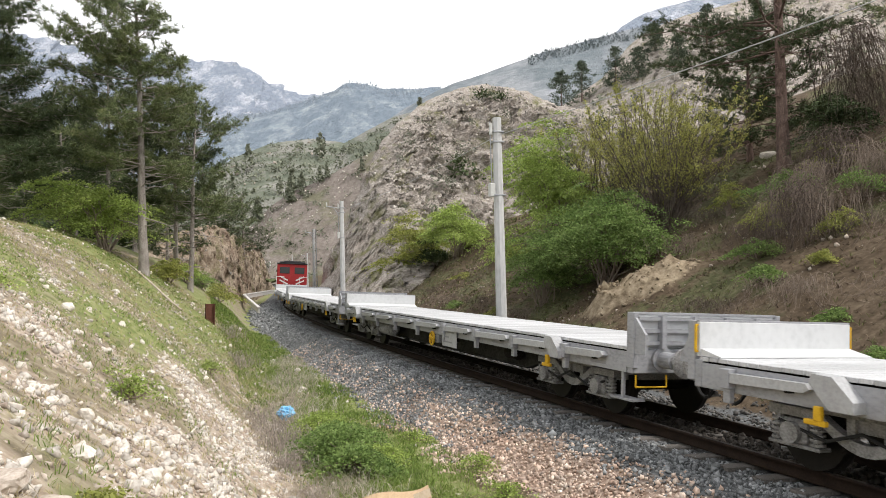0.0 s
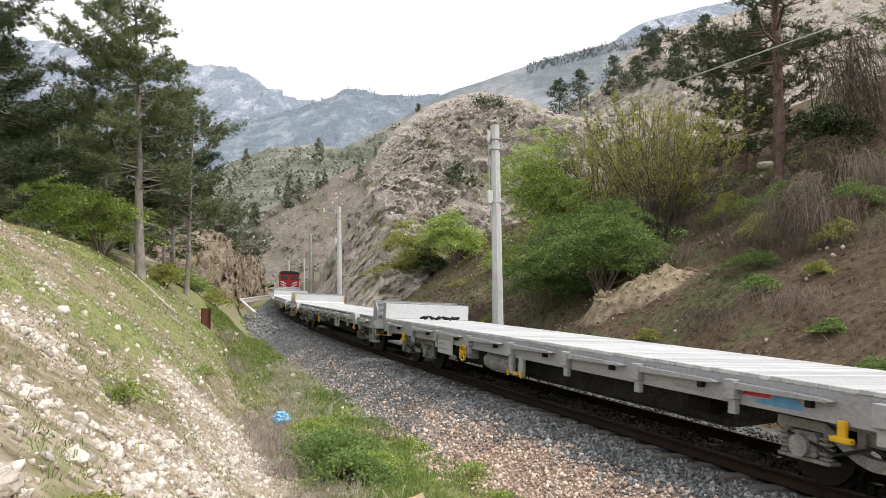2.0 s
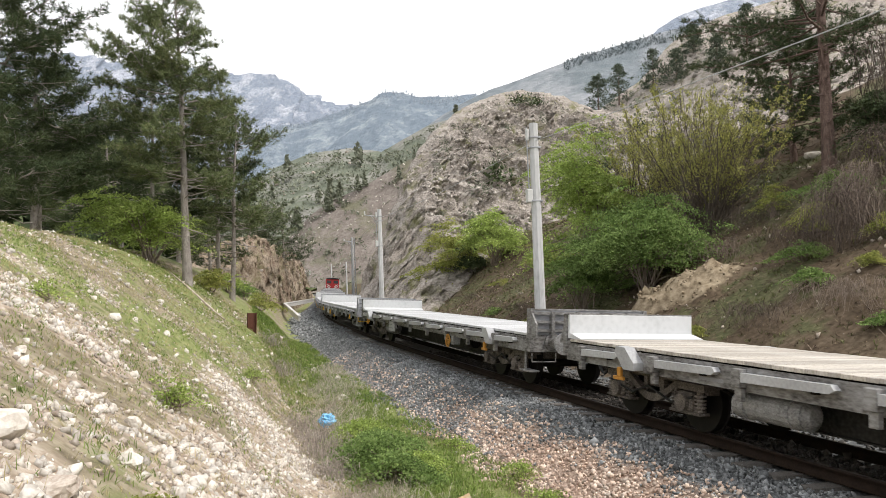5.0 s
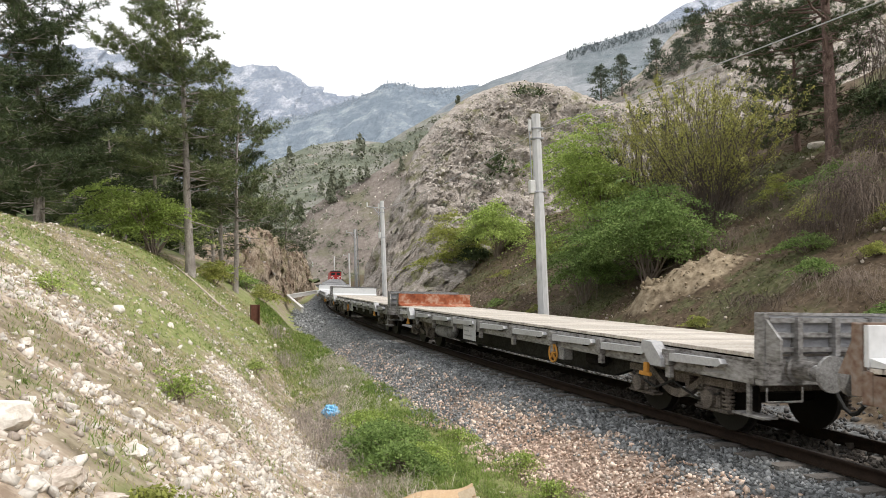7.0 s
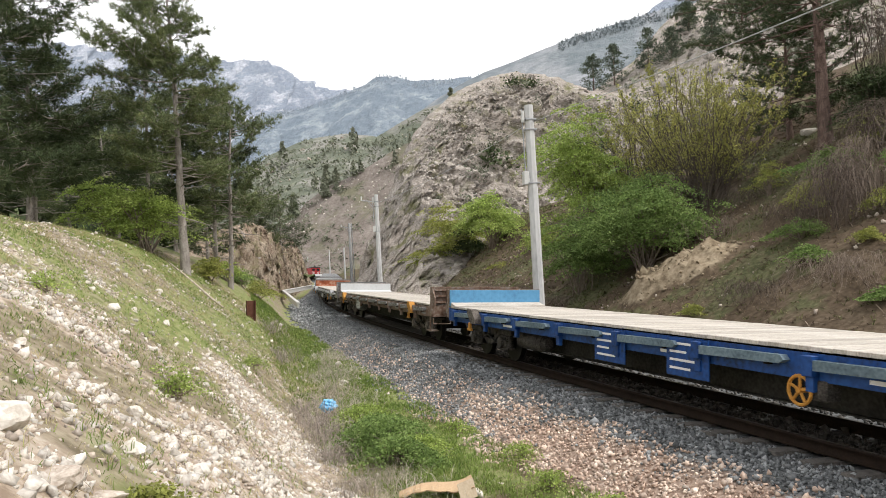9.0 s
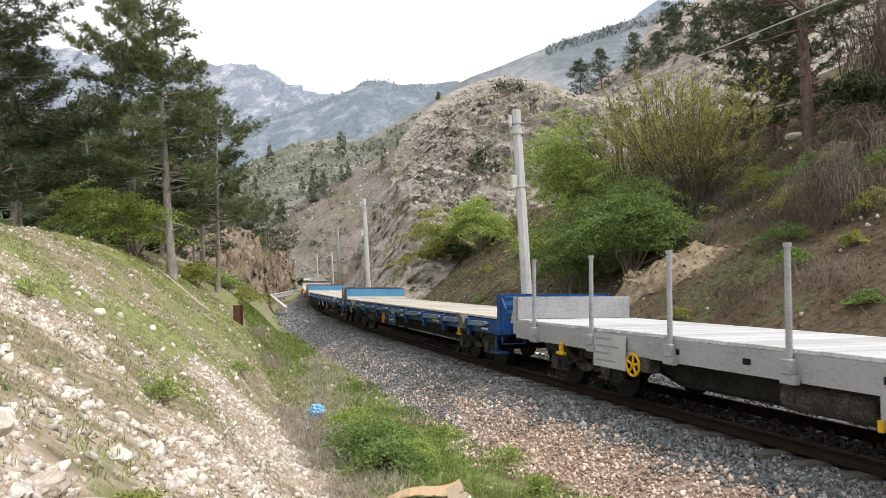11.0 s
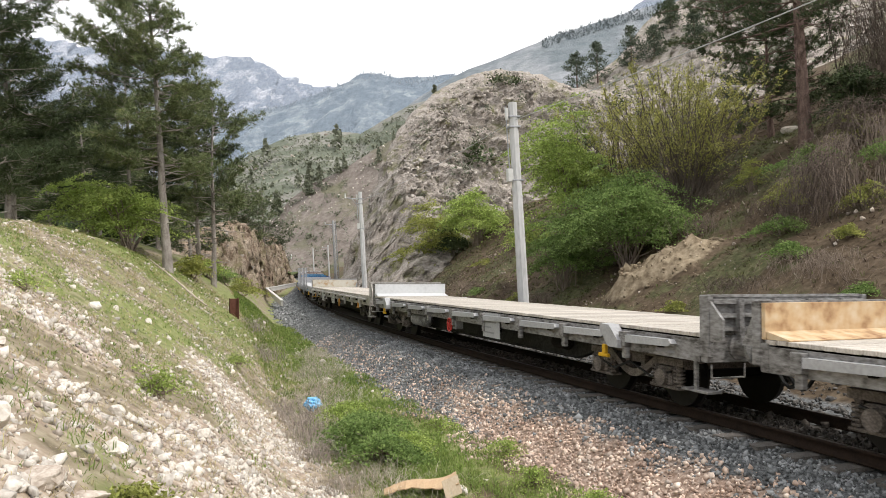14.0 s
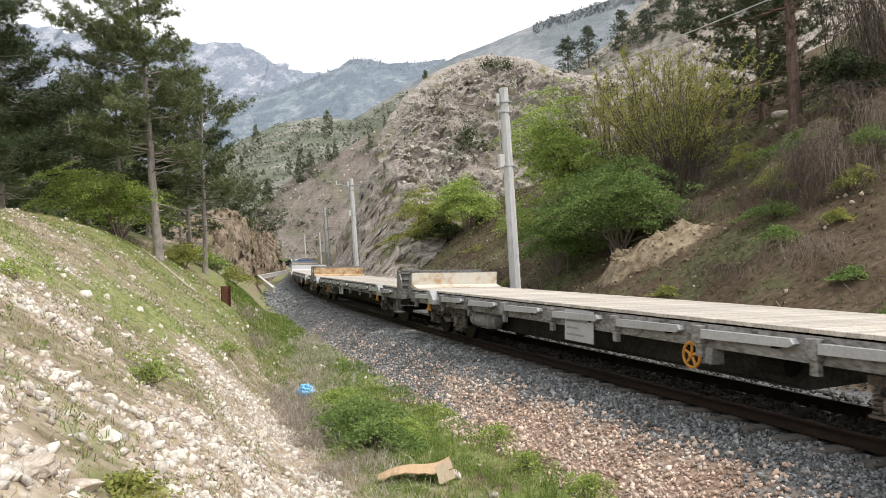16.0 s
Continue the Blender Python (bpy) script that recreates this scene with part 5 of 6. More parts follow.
def fan_bush(at, h, flare, seed, leaf, wood, label, stems=110, buds=15):
    """Many straight stems that fan out from one stool, twigged and budding in their upper half."""
    rng = np.random.default_rng(seed)
    ob = new("budding_bush")
    ob.location = at
    lines, B = [], []
    for _ in range(stems):
        a, tilt = rng.uniform(0, 2 * np.pi), flare * rng.uniform(0, 1) ** 0.7
        d = np.array([np.cos(a) * np.sin(tilt), np.sin(a) * np.sin(tilt), np.cos(tilt)])
        ln = h * rng.uniform(0.62, 1.0) * (1 - 0.12 * tilt)
        o = np.array([np.cos(a), np.sin(a), 0]) * rng.uniform(0, 0.4) + np.array([0, 0, -0.1])
        P = bend(o, o + d * ln, 0.02 * ln, rng, 6)
        lines.append((P, np.linspace(0.024, 0.005, 6) * rng.uniform(0.7, 1.2)))
        for _ in range(8):
            t = rng.uniform(0.3, 0.97)
            s0 = np.array([np.interp(t, np.linspace(0, 1, 6), P[:, k]) for k in range(3)])
            e = s0 + unit(d + rng.normal(size=3) * 0.42 + np.array([0, 0, 0.15])) * rng.uniform(0.35, 1.1) * (1.2 - 0.6 * t)
            lines.append((np.stack((s0, (s0 + e) / 2 + rng.normal(size=3) * 0.03, e)), [0.008, 0.006, 0.003]))
            k = int(buds * (0.25 + 0.9 * t))
            B.append(s0 + (e - s0) * rng.uniform(0.2, 1.05, (k, 1)) + rng.normal(size=(k, 3)) * 0.05)
    tubes("branchwork", lines, wood, ob, 4)
    V, F = leaves(np.concatenate(B), 0.044, rng)
    sheet("foliage", V, F, leaf, ob)
    return tagged(ob, label, "bush")


def hanging_brush(at, high, wide, seed, mat, label, count=260, thick=0.007, fall=(-0.5, -0.6)):
    """Dead twigs and vines that spill over and hang down in arcs."""
    rng = np.random.default_rng(seed)
    ob = new("dry_brush")
    ob.location = at
    lines = []
    t = np.linspace(0, 1, 8)
    for _ in range(count):
        z = high * rng.uniform(0.25, 1.0) ** 0.7
        o = np.array([rng.normal() * wide * 0.38, rng.normal() * wide * 0.25, z])
        d = np.array(fall) * rng.uniform(0.3, 1.4) + rng.normal(size=2) * 0.35 * wide
        drop = z * rng.uniform(0.55, 1.05)
        up = rng.uniform(0.05, 0.35)
        P = np.stack((o[0] + d[0] * t ** 0.8, o[1] + d[1] * t ** 0.8, z + up * 4 * t * (1 - t) * 0.6 - drop * t ** 1.9), 1)
        P = P + np.cumsum(rng.normal(size=(8, 3)) * 0.035, axis=0)
        P[:, 2] = np.maximum(P[:, 2], -0.05)
        lines.append((P, np.linspace(thick, thick * 0.4, 8) * rng.uniform(0.6, 1.5)))
        if rng.uniform() < 0.6:
            k = rng.integers(2, 6)
            e = P[k] + rng.normal(size=3) * 0.22 + np.array([0, 0, -0.2])
            lines.append((np.stack((P[k], (P[k] + e) / 2 + rng.normal(size=3) * 0.03, e)), [thick * 0.6, thick * 0.5, thick * 0.3]))
    for _ in range(6):
        a = np.array([rng.normal() * wide * 0.35, rng.normal() * wide * 0.25, -0.1])
        lines.append((bend(a, a + np.array([rng.normal() * 0.4, rng.normal() * 0.3, high * rng.uniform(0.8, 1.0)]), 0, rng), np.linspace(thick * 3, thick, 5)))
    tagged(tubes("brushwood", lines, mat, ob, 3), kind="stuff")
    return tagged(ob, label, "dry brush")


def toward(x, y, d):
    """A point of the ground d metres ahead, in the direction given by the slope x."""
    return at_xy(x * d, d, -0.08)


# ---- trees on the near bank ----
pine_tree(toward(-0.409, 0, 25.4), 10.6, 0.17, 3.7, 2.2, 11, NEEDLE, PINEBARK, "tall pine with bare grey trunk and thin crown", 1.2, dead=18, step=0.36, lean=(-0.25, 0), lop=(-0.3, 0.1))
pine_tree(toward(-0.366, 0, 32), 8.6, 0.12, 3.3, 1.5, 12, DARKNEEDLE, PINEBARK, "slender pine with pale bare trunk", 1.1, dead=14, lean=(0.15, 0))
pine_tree(toward(-0.346, 0, 30.5), 8.0, 0.12, 3.2, 1.5, 13, NEEDLE, PINEBARK, "slender pine with short dead stubs on its trunk", 1.1, dead=18, lean=(0.2, 0), lop=(0.35, 0))
pine_tree(toward(-0.705, 0, 20.5), 12.5, 0.2, 1.2, 2.1, 14, DARKNEEDLE, PINEBARK, "dense dark pine on the grassy bank", 1.1, dead=4, step=0.34)
pine_tree(toward(-0.625, 0, 23.5), 6.6, 0.14, 1.0, 1.9, 25, DARKNEEDLE, PINEBARK, "dense dark pine with drooping boughs on the bank", 1.1, dead=6, step=0.34)
pine_tree(toward(-0.455, 0, 31), 8.2, 0.12, 1.9, 1.9, 15, DARKNEEDLE, PINEBARK, "bushy dark pine behind the taller ones", 1.1, dead=6)
pine_tree(toward(-0.52, 0, 34), 6.6, 0.12, 1.6, 2.0, 16, DARKNEEDLE, PINEBARK, "dark pine at the edge of the wood", 1.0, dead=8)
pine_tree(toward(-0.57, 0, 36), 6.0, 0.12, 1.2, 2.1, 17, NEEDLE, PINEBARK, "low broad pine at the edge of the wood", 0.95, dead=8)
pine_tree(toward(-0.62, 0, 29), 6.6, 0.12, 1.8, 1.9, 18, DARKNEEDLE, PINEBARK, "dark pine with bare lower limbs", 1.0, dead=14)
pine_tree(toward(-0.50, 0, 46), 8.5, 0.15, 1.6, 2.2, 19, DARKNEEDLE, PINEBARK, "dark pine deeper in the wood", 0.8)
pine_tree(toward(-0.42, 0, 48), 8.0, 0.15, 1.3, 2.2, 20, NEEDLE, PINEBARK, "pine deeper in the wood", 0.8)
pine_tree(toward(-0.375, 0, 52), 6.5, 0.14, 0.9, 2.0, 21, DARKNEEDLE, PINEBARK, "bushy pine deeper in the wood", 0.8)
pine_tree((-0.318 * 80, 80, 4.6), 8.0, 0.17, 1.4, 2.6, 22, DARKNEEDLE, PINEBARK, "pine above the rock cutting", 0.75)
pine_tree((-0.292 * 84, 84, 4.6), 8.0, 0.17, 1.4, 2.6, 23, NEEDLE, PINEBARK, "pine above the rock cutting", 0.75)
pine_tree((-0.272 * 88, 88, 4.6), 8.0, 0.17, 1.2, 2.6, 24, DARKNEEDLE, PINEBARK, "pine above the rock cutting", 0.75)
shrub("leafy_tree", toward(-0.458, 0, 25.6), 3.1, 1.65, 31, LEAF, "fresh green young broadleaf tree below the pines", 210, 60, 0.055, 20, category="tree", low=0.1)
shrub("leafy_tree", toward(-0.515, 0, 28), 2.9, 1.3, 32, LEAF, "fresh green young broadleaf tree", 150, 55, 0.055, 18, category="tree")
shrub("bush", toward(-0.375, 0, 28), 1.1, 0.8, 33, OLIVELEAF, "low yellow-green bush on the bank", 70, 40, 0.05, 14)
shrub("bush", toward(-0.352, 0, 33), 1.2, 0.9, 34, LEAF, "low green bush on the bank", 70, 40, 0.05, 14)
shrub("bush", toward(-0.31, 0, 36), 1.0, 1.2, 35, OLIVELEAF, "low olive bush on the bank", 80, 40, 0.05, 14)
shrub("bush", toward(-0.33, 0, 44), 1.2, 1.6, 36, DEEPLEAF, "low green scrub below the rock", 80, 40, 0.06, 14)

# ---- trees and brush on the far bank ----
shrub("leafy_tree", at_xy(5.0, 33.6, -0.1), 8.6, 2.3, 41, LEAF, "bright green broadleaf tree on the bank", 420, 62, 0.075, 30, category="tree", low=0.08)
shrub("leafy_tree", at_xy(6.6, 29.8, -0.1), 4.6, 2.9, 42, DEEPLEAF, "deep green spreading bush on the bank", 520, 62, 0.065, 30, category="tree", low=0.1, depth=2.0)
shrub("leafy_tree", at_xy(4.2, 31.5, -0.1), 3.6, 1.5, 43, DEEPLEAF, "dark green bush at the foot of the bank", 200, 60, 0.06, 20, category="tree", low=0.08)
fan_bush(at_xy(9.4, 31.0, -0.1), 7.4, 0.62, 44, BUD, DARKTWIG, "many-stemmed bush with yellow-green spring buds", 150, 24)
fan_bush(at_xy(7.8, 34.4, -0.1), 7.4, 0.5, 45, BUD, DARKTWIG, "tall budding bush behind the green ones", 80, 22)
pine_tree(at_xy(14.3, 30.4, -0.1), 13.5, 0.28, 4.9, 3.0, 46, DARKNEEDLE, REDBARK, "big pine with reddish scaly trunk and broken dead limbs", 0.95, dead=60, step=0.5, lop=(-0.4, -0.1))
pine_tree(at_xy(14.4, 34.0, -0.1), 6.2, 0.15, 1.0, 2.5, 47, DARKNEEDLE, REDBARK, "dark pine behind the budding bush", 1.0)
pine_tree(at_xy(18.2, 27.0, -0.1), 6.5, 0.16, 3.0, 1.8, 49, NEEDLE, REDBARK, "pine on the steep bank", 1.0, dead=20)
hanging_brush(at_xy(11.0, 22.9, -0.05), 2.2, 1.05, 51, DRYVINE, "dry brown vines hanging over the bank", 260)
tangle("dry_brush", at_xy(12.4, 24.0, -0.05), 1.0, 1.7, 52, TWIG, "tangle of bare brown branches under the pine", 170, 1.5, 0.011, tilt=(-0.3, -0.4))
tangle("dry_brush", at_xy(13.2, 21.0, -0.05), 0.5, 1.8, 53, DRYVINE, "tangle of bare twigs on the bank", 150, 1.5, 0.007, tilt=(-0.3, -0.3))
tangle("dry_brush", at_xy(15.0, 25.0, -0.05), 1.2, 1.9, 54, TWIG, "bare brown thicket on the bank", 170, 1.4, 0.012)
tangle("dry_brush", at_xy(9.0, 27.6, -0.05), 0.9, 1.2, 55, TWIG, "dry stalks below the budding bush", 70, 0.7, 0.008)
hanging_brush(at_xy(16.6, 29.6, -0.05), 4.8, 1.9, 65, DRYVINE, "thicket of bare branches beside the big pine", 420, 0.011, (0.5, -0.6))
hanging_brush(at_xy(14.4, 26.8, -0.05), 1.9, 1.6, 66, DRYVINE, "arching dead branches hanging down the bank", 300, 0.008)
hanging_brush(at_xy(12.2, 24.2, -0.05), 2.0, 1.0, 67, TWIG, "hanging mass of dry vines on the bank", 190)
shrub("juniper_bush", at_xy(15.6, 29.0, -0.1), 2.6, 1.5, 68, DARKNEEDLE, "dark evergreen bush beside the big pine", 190, 50, 0.07, 16)
shrub("bush", at_xy(11.0, 25.0, -0.05), 1.3, 0.9, 56, OLIVELEAF, "small green bush on the bank", 70, 40, 0.045, 14)
shrub("bush", at_xy(12.6, 27.0, -0.05), 1.6, 1.1, 57, DEEPLEAF, "small green bush under the pine", 80, 40, 0.05, 14)
for i, (x, y, h, w) in enumerate(((10.2, 23.8, 0.9, 0.8), (12.0, 22.2, 0.8, 0.8), (13.6, 23.6, 1.2, 1.0), (14.6, 27.4, 1.5, 1.1), (9.4, 21.4, 0.5, 0.6), (12.0, 25.6, 1.2, 1.0), (16.2, 24.0, 1.4, 1.2), (11.2, 28.6, 1.3, 0.9))):
    shrub("bush", at_xy(x, y, -0.05), h, w, 301 + i, (DEEPLEAF, OLIVELEAF)[i % 2], "straggling green bush on the steep bank", 70, 36, 0.042, 18)
shrub("bush", at_xy(-2.0, 57.5, -0.1), 5.6, 2.5, 58, OLIVELEAF, "round olive-green bush below the crag", 190, 45, 0.10, 20)
shrub("bush", at_xy(-1.0, 57.0, -0.1), 3.0, 1.7, 59, DARKNEEDLE, "dark juniper bush below the crag", 150, 50, 0.09, 12)
shrub("leafy_tree", at_xy(1.0, 54.0, -0.1), 5.0, 2.9, 60, LEAF, "fresh green bush below the crag", 260, 50, 0.10, 20, category="tree")
shrub("bush", at_xy(-4.2, 57.0, -0.1), 3.0, 1.3, 61, OLIVELEAF, "grey-green scrub below the crag", 110, 36, 0.08, 24)
shrub("bush", at_xy(-6.6, 59.0, -0.1), 2.6, 1.6, 62, OLIVELEAF, "pale yellowish bush by the track", 70, 22, 0.06, 60, 0.5, PALETWIG)
shrub("bush", at_xy(3.6, 44.0, -0.1), 1.6, 1.6, 63, OLIVELEAF, "low yellow-green bush on the bank", 80, 40, 0.07, 14)


# ---- scrub and loose rock on the hills ----
def scatter_on(name, hill, count, seed, kind, size, mat, label, category, rows=(0.05, 0.95), cols=(0.0, 0.48), per=16):
    """Low bushes or blocks all over a hill's near side, past counting."""
    rng = np.random.default_rng(seed)
    G = HILLS[hill]
    n, k = G.shape[:2]
    i = rng.integers(int(rows[0] * n), int(rows[1] * n) - 1, count)
    j = rng.integers(int(cols[0] * k), int(cols[1] * k) - 1, count)
    P = G[i, j] + (G[i + 1, j] - G[i, j]) * rng.uniform(0, 1, (count, 1)) + (G[i, j + 1] - G[i, j]) * rng.uniform(0, 1, (count, 1))
    sz = size * np.clip(np.exp(rng.normal(size=count) * 0.4), 0.5, 1.7)
    if kind == "bush":
        q = rng.normal(size=(count, per, 3)) * np.array([0.42, 0.42, 0.3])
        Q = (P[:, None] + (q + np.array([0, 0, 0.4])) * sz[:, None, None]).reshape(-1, 3)
        V, F = leaves(Q, 1.0, rng)
        V = (Q[:, None] + (V.reshape(-1, 4, 3) - Q[:, None]) * np.repeat(sz, per)[:, None, None] * (0.24 if per < 30 else 0.13)).reshape(-1, 3)
    elif kind == "tree":
        q = rng.uniform(0, 1, (count, per))
        a = rng.uniform(0, 2 * np.pi, (count, per))
        rr = (1 - q) ** 0.8 * 0.26 * np.sqrt(rng.uniform(0.1, 1, (count, per)))
        Q = (P[:, None] + np.stack((np.cos(a) * rr, np.sin(a) * rr, 0.12 + q * 0.9), -1) * sz[:, None, None]).reshape(-1, 3)
        V, F = leaves(Q, 1.0, rng)
        V = (Q[:, None] + (V.reshape(-1, 4, 3) - Q[:, None]) * np.repeat(sz, per)[:, None, None] * (0.11 if per > 40 else 0.2)).reshape(-1, 3)
    else:
        V, F = stones(P, sz, rng)
    return tagged(sheet(name, V, F, mat), label, category, kind="stuff")


CUBE = np.array([(-1, -1, -1), (1, -1, -1), (1, 1, -1), (-1, 1, -1), (-1, -1, 1), (1, -1, 1), (1, 1, 1), (-1, 1, 1)], float) * 0.5
CUBE_F = np.array([(0, 3, 2, 1), (4, 5, 6, 7), (0, 1, 5, 4), (1, 2, 6, 5), (2, 3, 7, 6), (3, 0, 4, 7)])


def stones(P, sz, rng, flat=0.6):
    """Angular broken stones: six crooked faces each."""
    n = len(P)
    J = CUBE[None] * rng.uniform(0.45, 1.15, (n, 8, 1)) + rng.normal(size=(n, 8, 3)) * 0.07
    J = J * np.stack((rng.uniform(0.7, 1.3, n), rng.uniform(0.6, 1.1, n), rng.uniform(0.4, 0.85, n) * flat / 0.6), 1)[:, None]
    q = unit(rng.normal(size=(n, 4)))
    w, x, y, z = q.T
    R = np.stack((1 - 2 * (y * y + z * z), 2 * (x * y - z * w), 2 * (x * z + y * w), 2 * (x * y + z * w), 1 - 2 * (x * x + z * z), 2 * (y * z - x * w), 2 * (x * z - y * w), 2 * (y * z + x * w), 1 - 2 * (x * x + y * y)), 1).reshape(n, 3, 3)
    V = np.einsum("nij,nkj->nki", R, J) * sz[:, None, None] + P[:, None]
    return V.reshape(-1, 3), (np.arange(n)[:, None, None] * 8 + CUBE_F[None]).reshape(-1, 4)


# scrub green lightened and greyed, with some haze painted in
HILLGREEN = material("haze_greyed_scrub", [(0.14, 0.155, 0.108), (0.18, 0.193, 0.14), (0.22, 0.232, 0.175)], 0.05, 0.9, island=0.22)
CRAGSTONE = material("crag_blocks", [(0.17, 0.15, 0.13), (0.345, 0.312, 0.278), (0.5, 0.46, 0.415)], 0.7, 0.95, 0.05, island=0.3)
scatter_on("crag_blocks", "crag_hill", 6500, 71, "rock", 0.3, CRAGSTONE, "loose broken blocks all over the crag", "rocks", (0.1, 0.8))
scatter_on("crag_scrub", "crag_hill", 260, 72, "bush", 0.8, HILLGREEN, "small olive bushes on the crag", "scrub", (0.12, 0.8), per=60)
scatter_on("crag_juniper", "crag_hill", 18, 73, "bush", 1.5, DARKNEEDLE, "dark juniper bushes on the crag", "scrub", (0.2, 0.75), (0.2, 0.49), per=170)
scatter_on("hill_blocks", "rocky_hill", 2600, 74, "rock", 1.3, CRAGSTONE, "broken blocks on the rocky hillside", "rocks")
scatter_on("hill_scrub", "rocky_hill", 900, 75, "bush", 1.5, HILLGREEN, "low scrub on the rocky hillside", "scrub", per=22)
scatter_on("slope_scrub", "bare_hill", 500, 76, "bush", 1.2, HILLGREEN, "sparse scrub on the bare hillside", "scrub", per=18)
scatter_on("slope_rocks", "bare_hill", 180, 77, "rock", 0.6, LIMESTONE, "pale rocks along the crest of the bare hillside", "rocks", (0.05, 0.95), (0.3, 0.5))
scatter_on("slope_wood", "bare_hill", 14, 78, "tree", 5.5, HILLGREEN, "small pines along the crest of the bare hillside", "woods", (0.05, 0.7), (0.4, 0.5), per=120)
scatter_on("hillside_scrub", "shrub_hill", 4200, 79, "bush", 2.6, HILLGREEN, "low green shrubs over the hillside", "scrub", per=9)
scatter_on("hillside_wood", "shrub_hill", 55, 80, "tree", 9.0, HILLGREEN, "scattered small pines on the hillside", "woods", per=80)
scatter_on("hillside_rocks", "shrub_hill", 330, 81, "rock", 1.5, TANSTONE, "pale boulders on the shrubby hillside", "rocks")
# ridge trees: haze is part of this pale blue-green colour
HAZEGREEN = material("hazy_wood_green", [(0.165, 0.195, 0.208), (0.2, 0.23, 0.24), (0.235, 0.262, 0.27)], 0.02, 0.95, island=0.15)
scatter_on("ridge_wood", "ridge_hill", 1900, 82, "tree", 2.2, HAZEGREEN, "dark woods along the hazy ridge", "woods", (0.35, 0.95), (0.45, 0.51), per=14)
# saddle trees: blue tint and emission stand in for haze
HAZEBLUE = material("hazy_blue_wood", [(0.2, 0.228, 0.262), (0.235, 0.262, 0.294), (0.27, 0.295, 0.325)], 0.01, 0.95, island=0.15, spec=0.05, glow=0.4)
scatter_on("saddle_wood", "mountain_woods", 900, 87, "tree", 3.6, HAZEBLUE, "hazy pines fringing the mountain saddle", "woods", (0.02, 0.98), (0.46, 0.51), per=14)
scatter_on("cutting_blocks", "cutting_rock_hill", 500, 84, "rock", 0.22, CRAGSTONE, "broken blocks on the rock cutting", "rocks", (0.05, 0.95), (0.05, 0.95))
scatter_on("wooded_slope", "wooded_hill", 260, 85, "tree", 7.0, DARKNEEDLE, "dark pine wood on the slope behind", "woods", (0.02, 0.98), (0.05, 0.5), per=100)
scatter_on("wooded_underbrush", "wooded_hill", 500, 86, "bush", 1.3, HILLGREEN, "low brush under the pine wood", "scrub", (0.02, 0.98), (0.0, 0.5), per=20)
scatter_on("cutting_scrub", "cutting_rock_hill", 70, 83, "bush", 0.8, OLIVELEAF, "low scrub on the rock cutting", "scrub", (0.05, 0.7), (0.0, 0.45), per=50)
for x, y, z, h, sd in ((35.6, 182.7, 43.6, 11, 91), (43.3, 179, 46.7, 10, 92), (47.7, 174.5, 46.8, 8.5, 93), (54.5, 166, 47.6, 8, 94), (53, 178, 54.6, 8, 95), (30, 180, 42.5, 9, 96), (62, 168, 54, 9, 97), (70, 160, 52, 9, 98)):
    far_pine((x, y, z), h, h * 0.36, sd)


# ---- masts and wire ----
def mast(s, u, high, w0, w1, name, label, arm=True, bracket=False, paint=None, lattice=False):
    at = on_ground(s, u, -0.2)
    m = tagged(new(name), label, "railway mast", "masts along the track")
    m.matrix_basis = Matrix.Translation(at) @ Matrix.Rotation(float(heading(s)), 4, "Z")
    top = high - at.z
    if lattice:
        for x in (-w0, w0):
            for y in (-w0, w0):
                part("leg", cyl((x, y, 0), (x * 0.6, y * 0.6, top), 0.045, n=6), GALV, m)
        for i in range(12):
            z0, z1 = top * i / 12, top * (i + 1) / 12
            bm = bmesh.new()
            q = w0 * (1 - 0.4 * (i + 0.5) / 12)
            for y in (-q, q):
                rod(bm, (-q, y, z0), (q, y, z1), 0.02, n=4)
            for x in (-q, q):
                rod(bm, (x, q, z0), (x, -q, z1), 0.02, n=4)
            part("lacing", bm, GALV, m)
    else:
        bm = bmesh.new()
        bmesh.ops.create_cone(bm, cap_ends=True, segments=8, radius1=w0 * 0.56, radius2=w1 * 0.56, depth=top, matrix=Matrix.Translation((0, 0, top / 2)) @ Matrix.Rotation(math.pi / 8, 4, "Z"))
        part("pole", bm, paint or MASTPAINT, m)
        part("foundation", boxes((-0.4, 0.4, -0.4, 0.4, 0.0, 0.35), bevel=0.04), CONCRETE, m)
    if bracket:
        part("down_lead", cyl((-w1 * 0.9, 0, top - 2.6), (-w1 * 1.0, 0, top - 0.15), 0.022, n=6), GALV, m, "thin vertical lead beside the pole")
        part("switch_box", boxes((-w1 * 1.3, -w1 * 0.55, -0.1, 0.1, top - 2.75, top - 2.3), bevel=0.02), CERAMIC, m, "small pale box on the pole")
        for z in (top - 0.5, top - 0.85, top - 2.7):
            part("clamp", boxes((-w1 * 0.75, w1 * 0.75, -w1 * 0.6, w1 * 0.6, z - 0.03, z + 0.03), bevel=0.01), GALV, m)
        part("insulator", cyl((-w1 * 0.9, 0, top - 0.6), (-w1 * 0.9, 0, top - 0.2), 0.06, n=10), CERAMIC, m)
    if arm:
        part("arm", cyl((0, 0, top - 0.55), (-1.1, 0, top - 0.40), 0.03, n=6), GALV, m)
        part("strut", cyl((0, 0, top - 1.3), (-0.6, 0, top - 0.5), 0.022, n=6), GALV, m)
        part("insulator", cyl((-1.1, 0, top - 0.42), (-1.1, 0, top - 0.1), 0.05, n=8), CERAMIC, m)
    return m, at + Vector((0, 0, top))


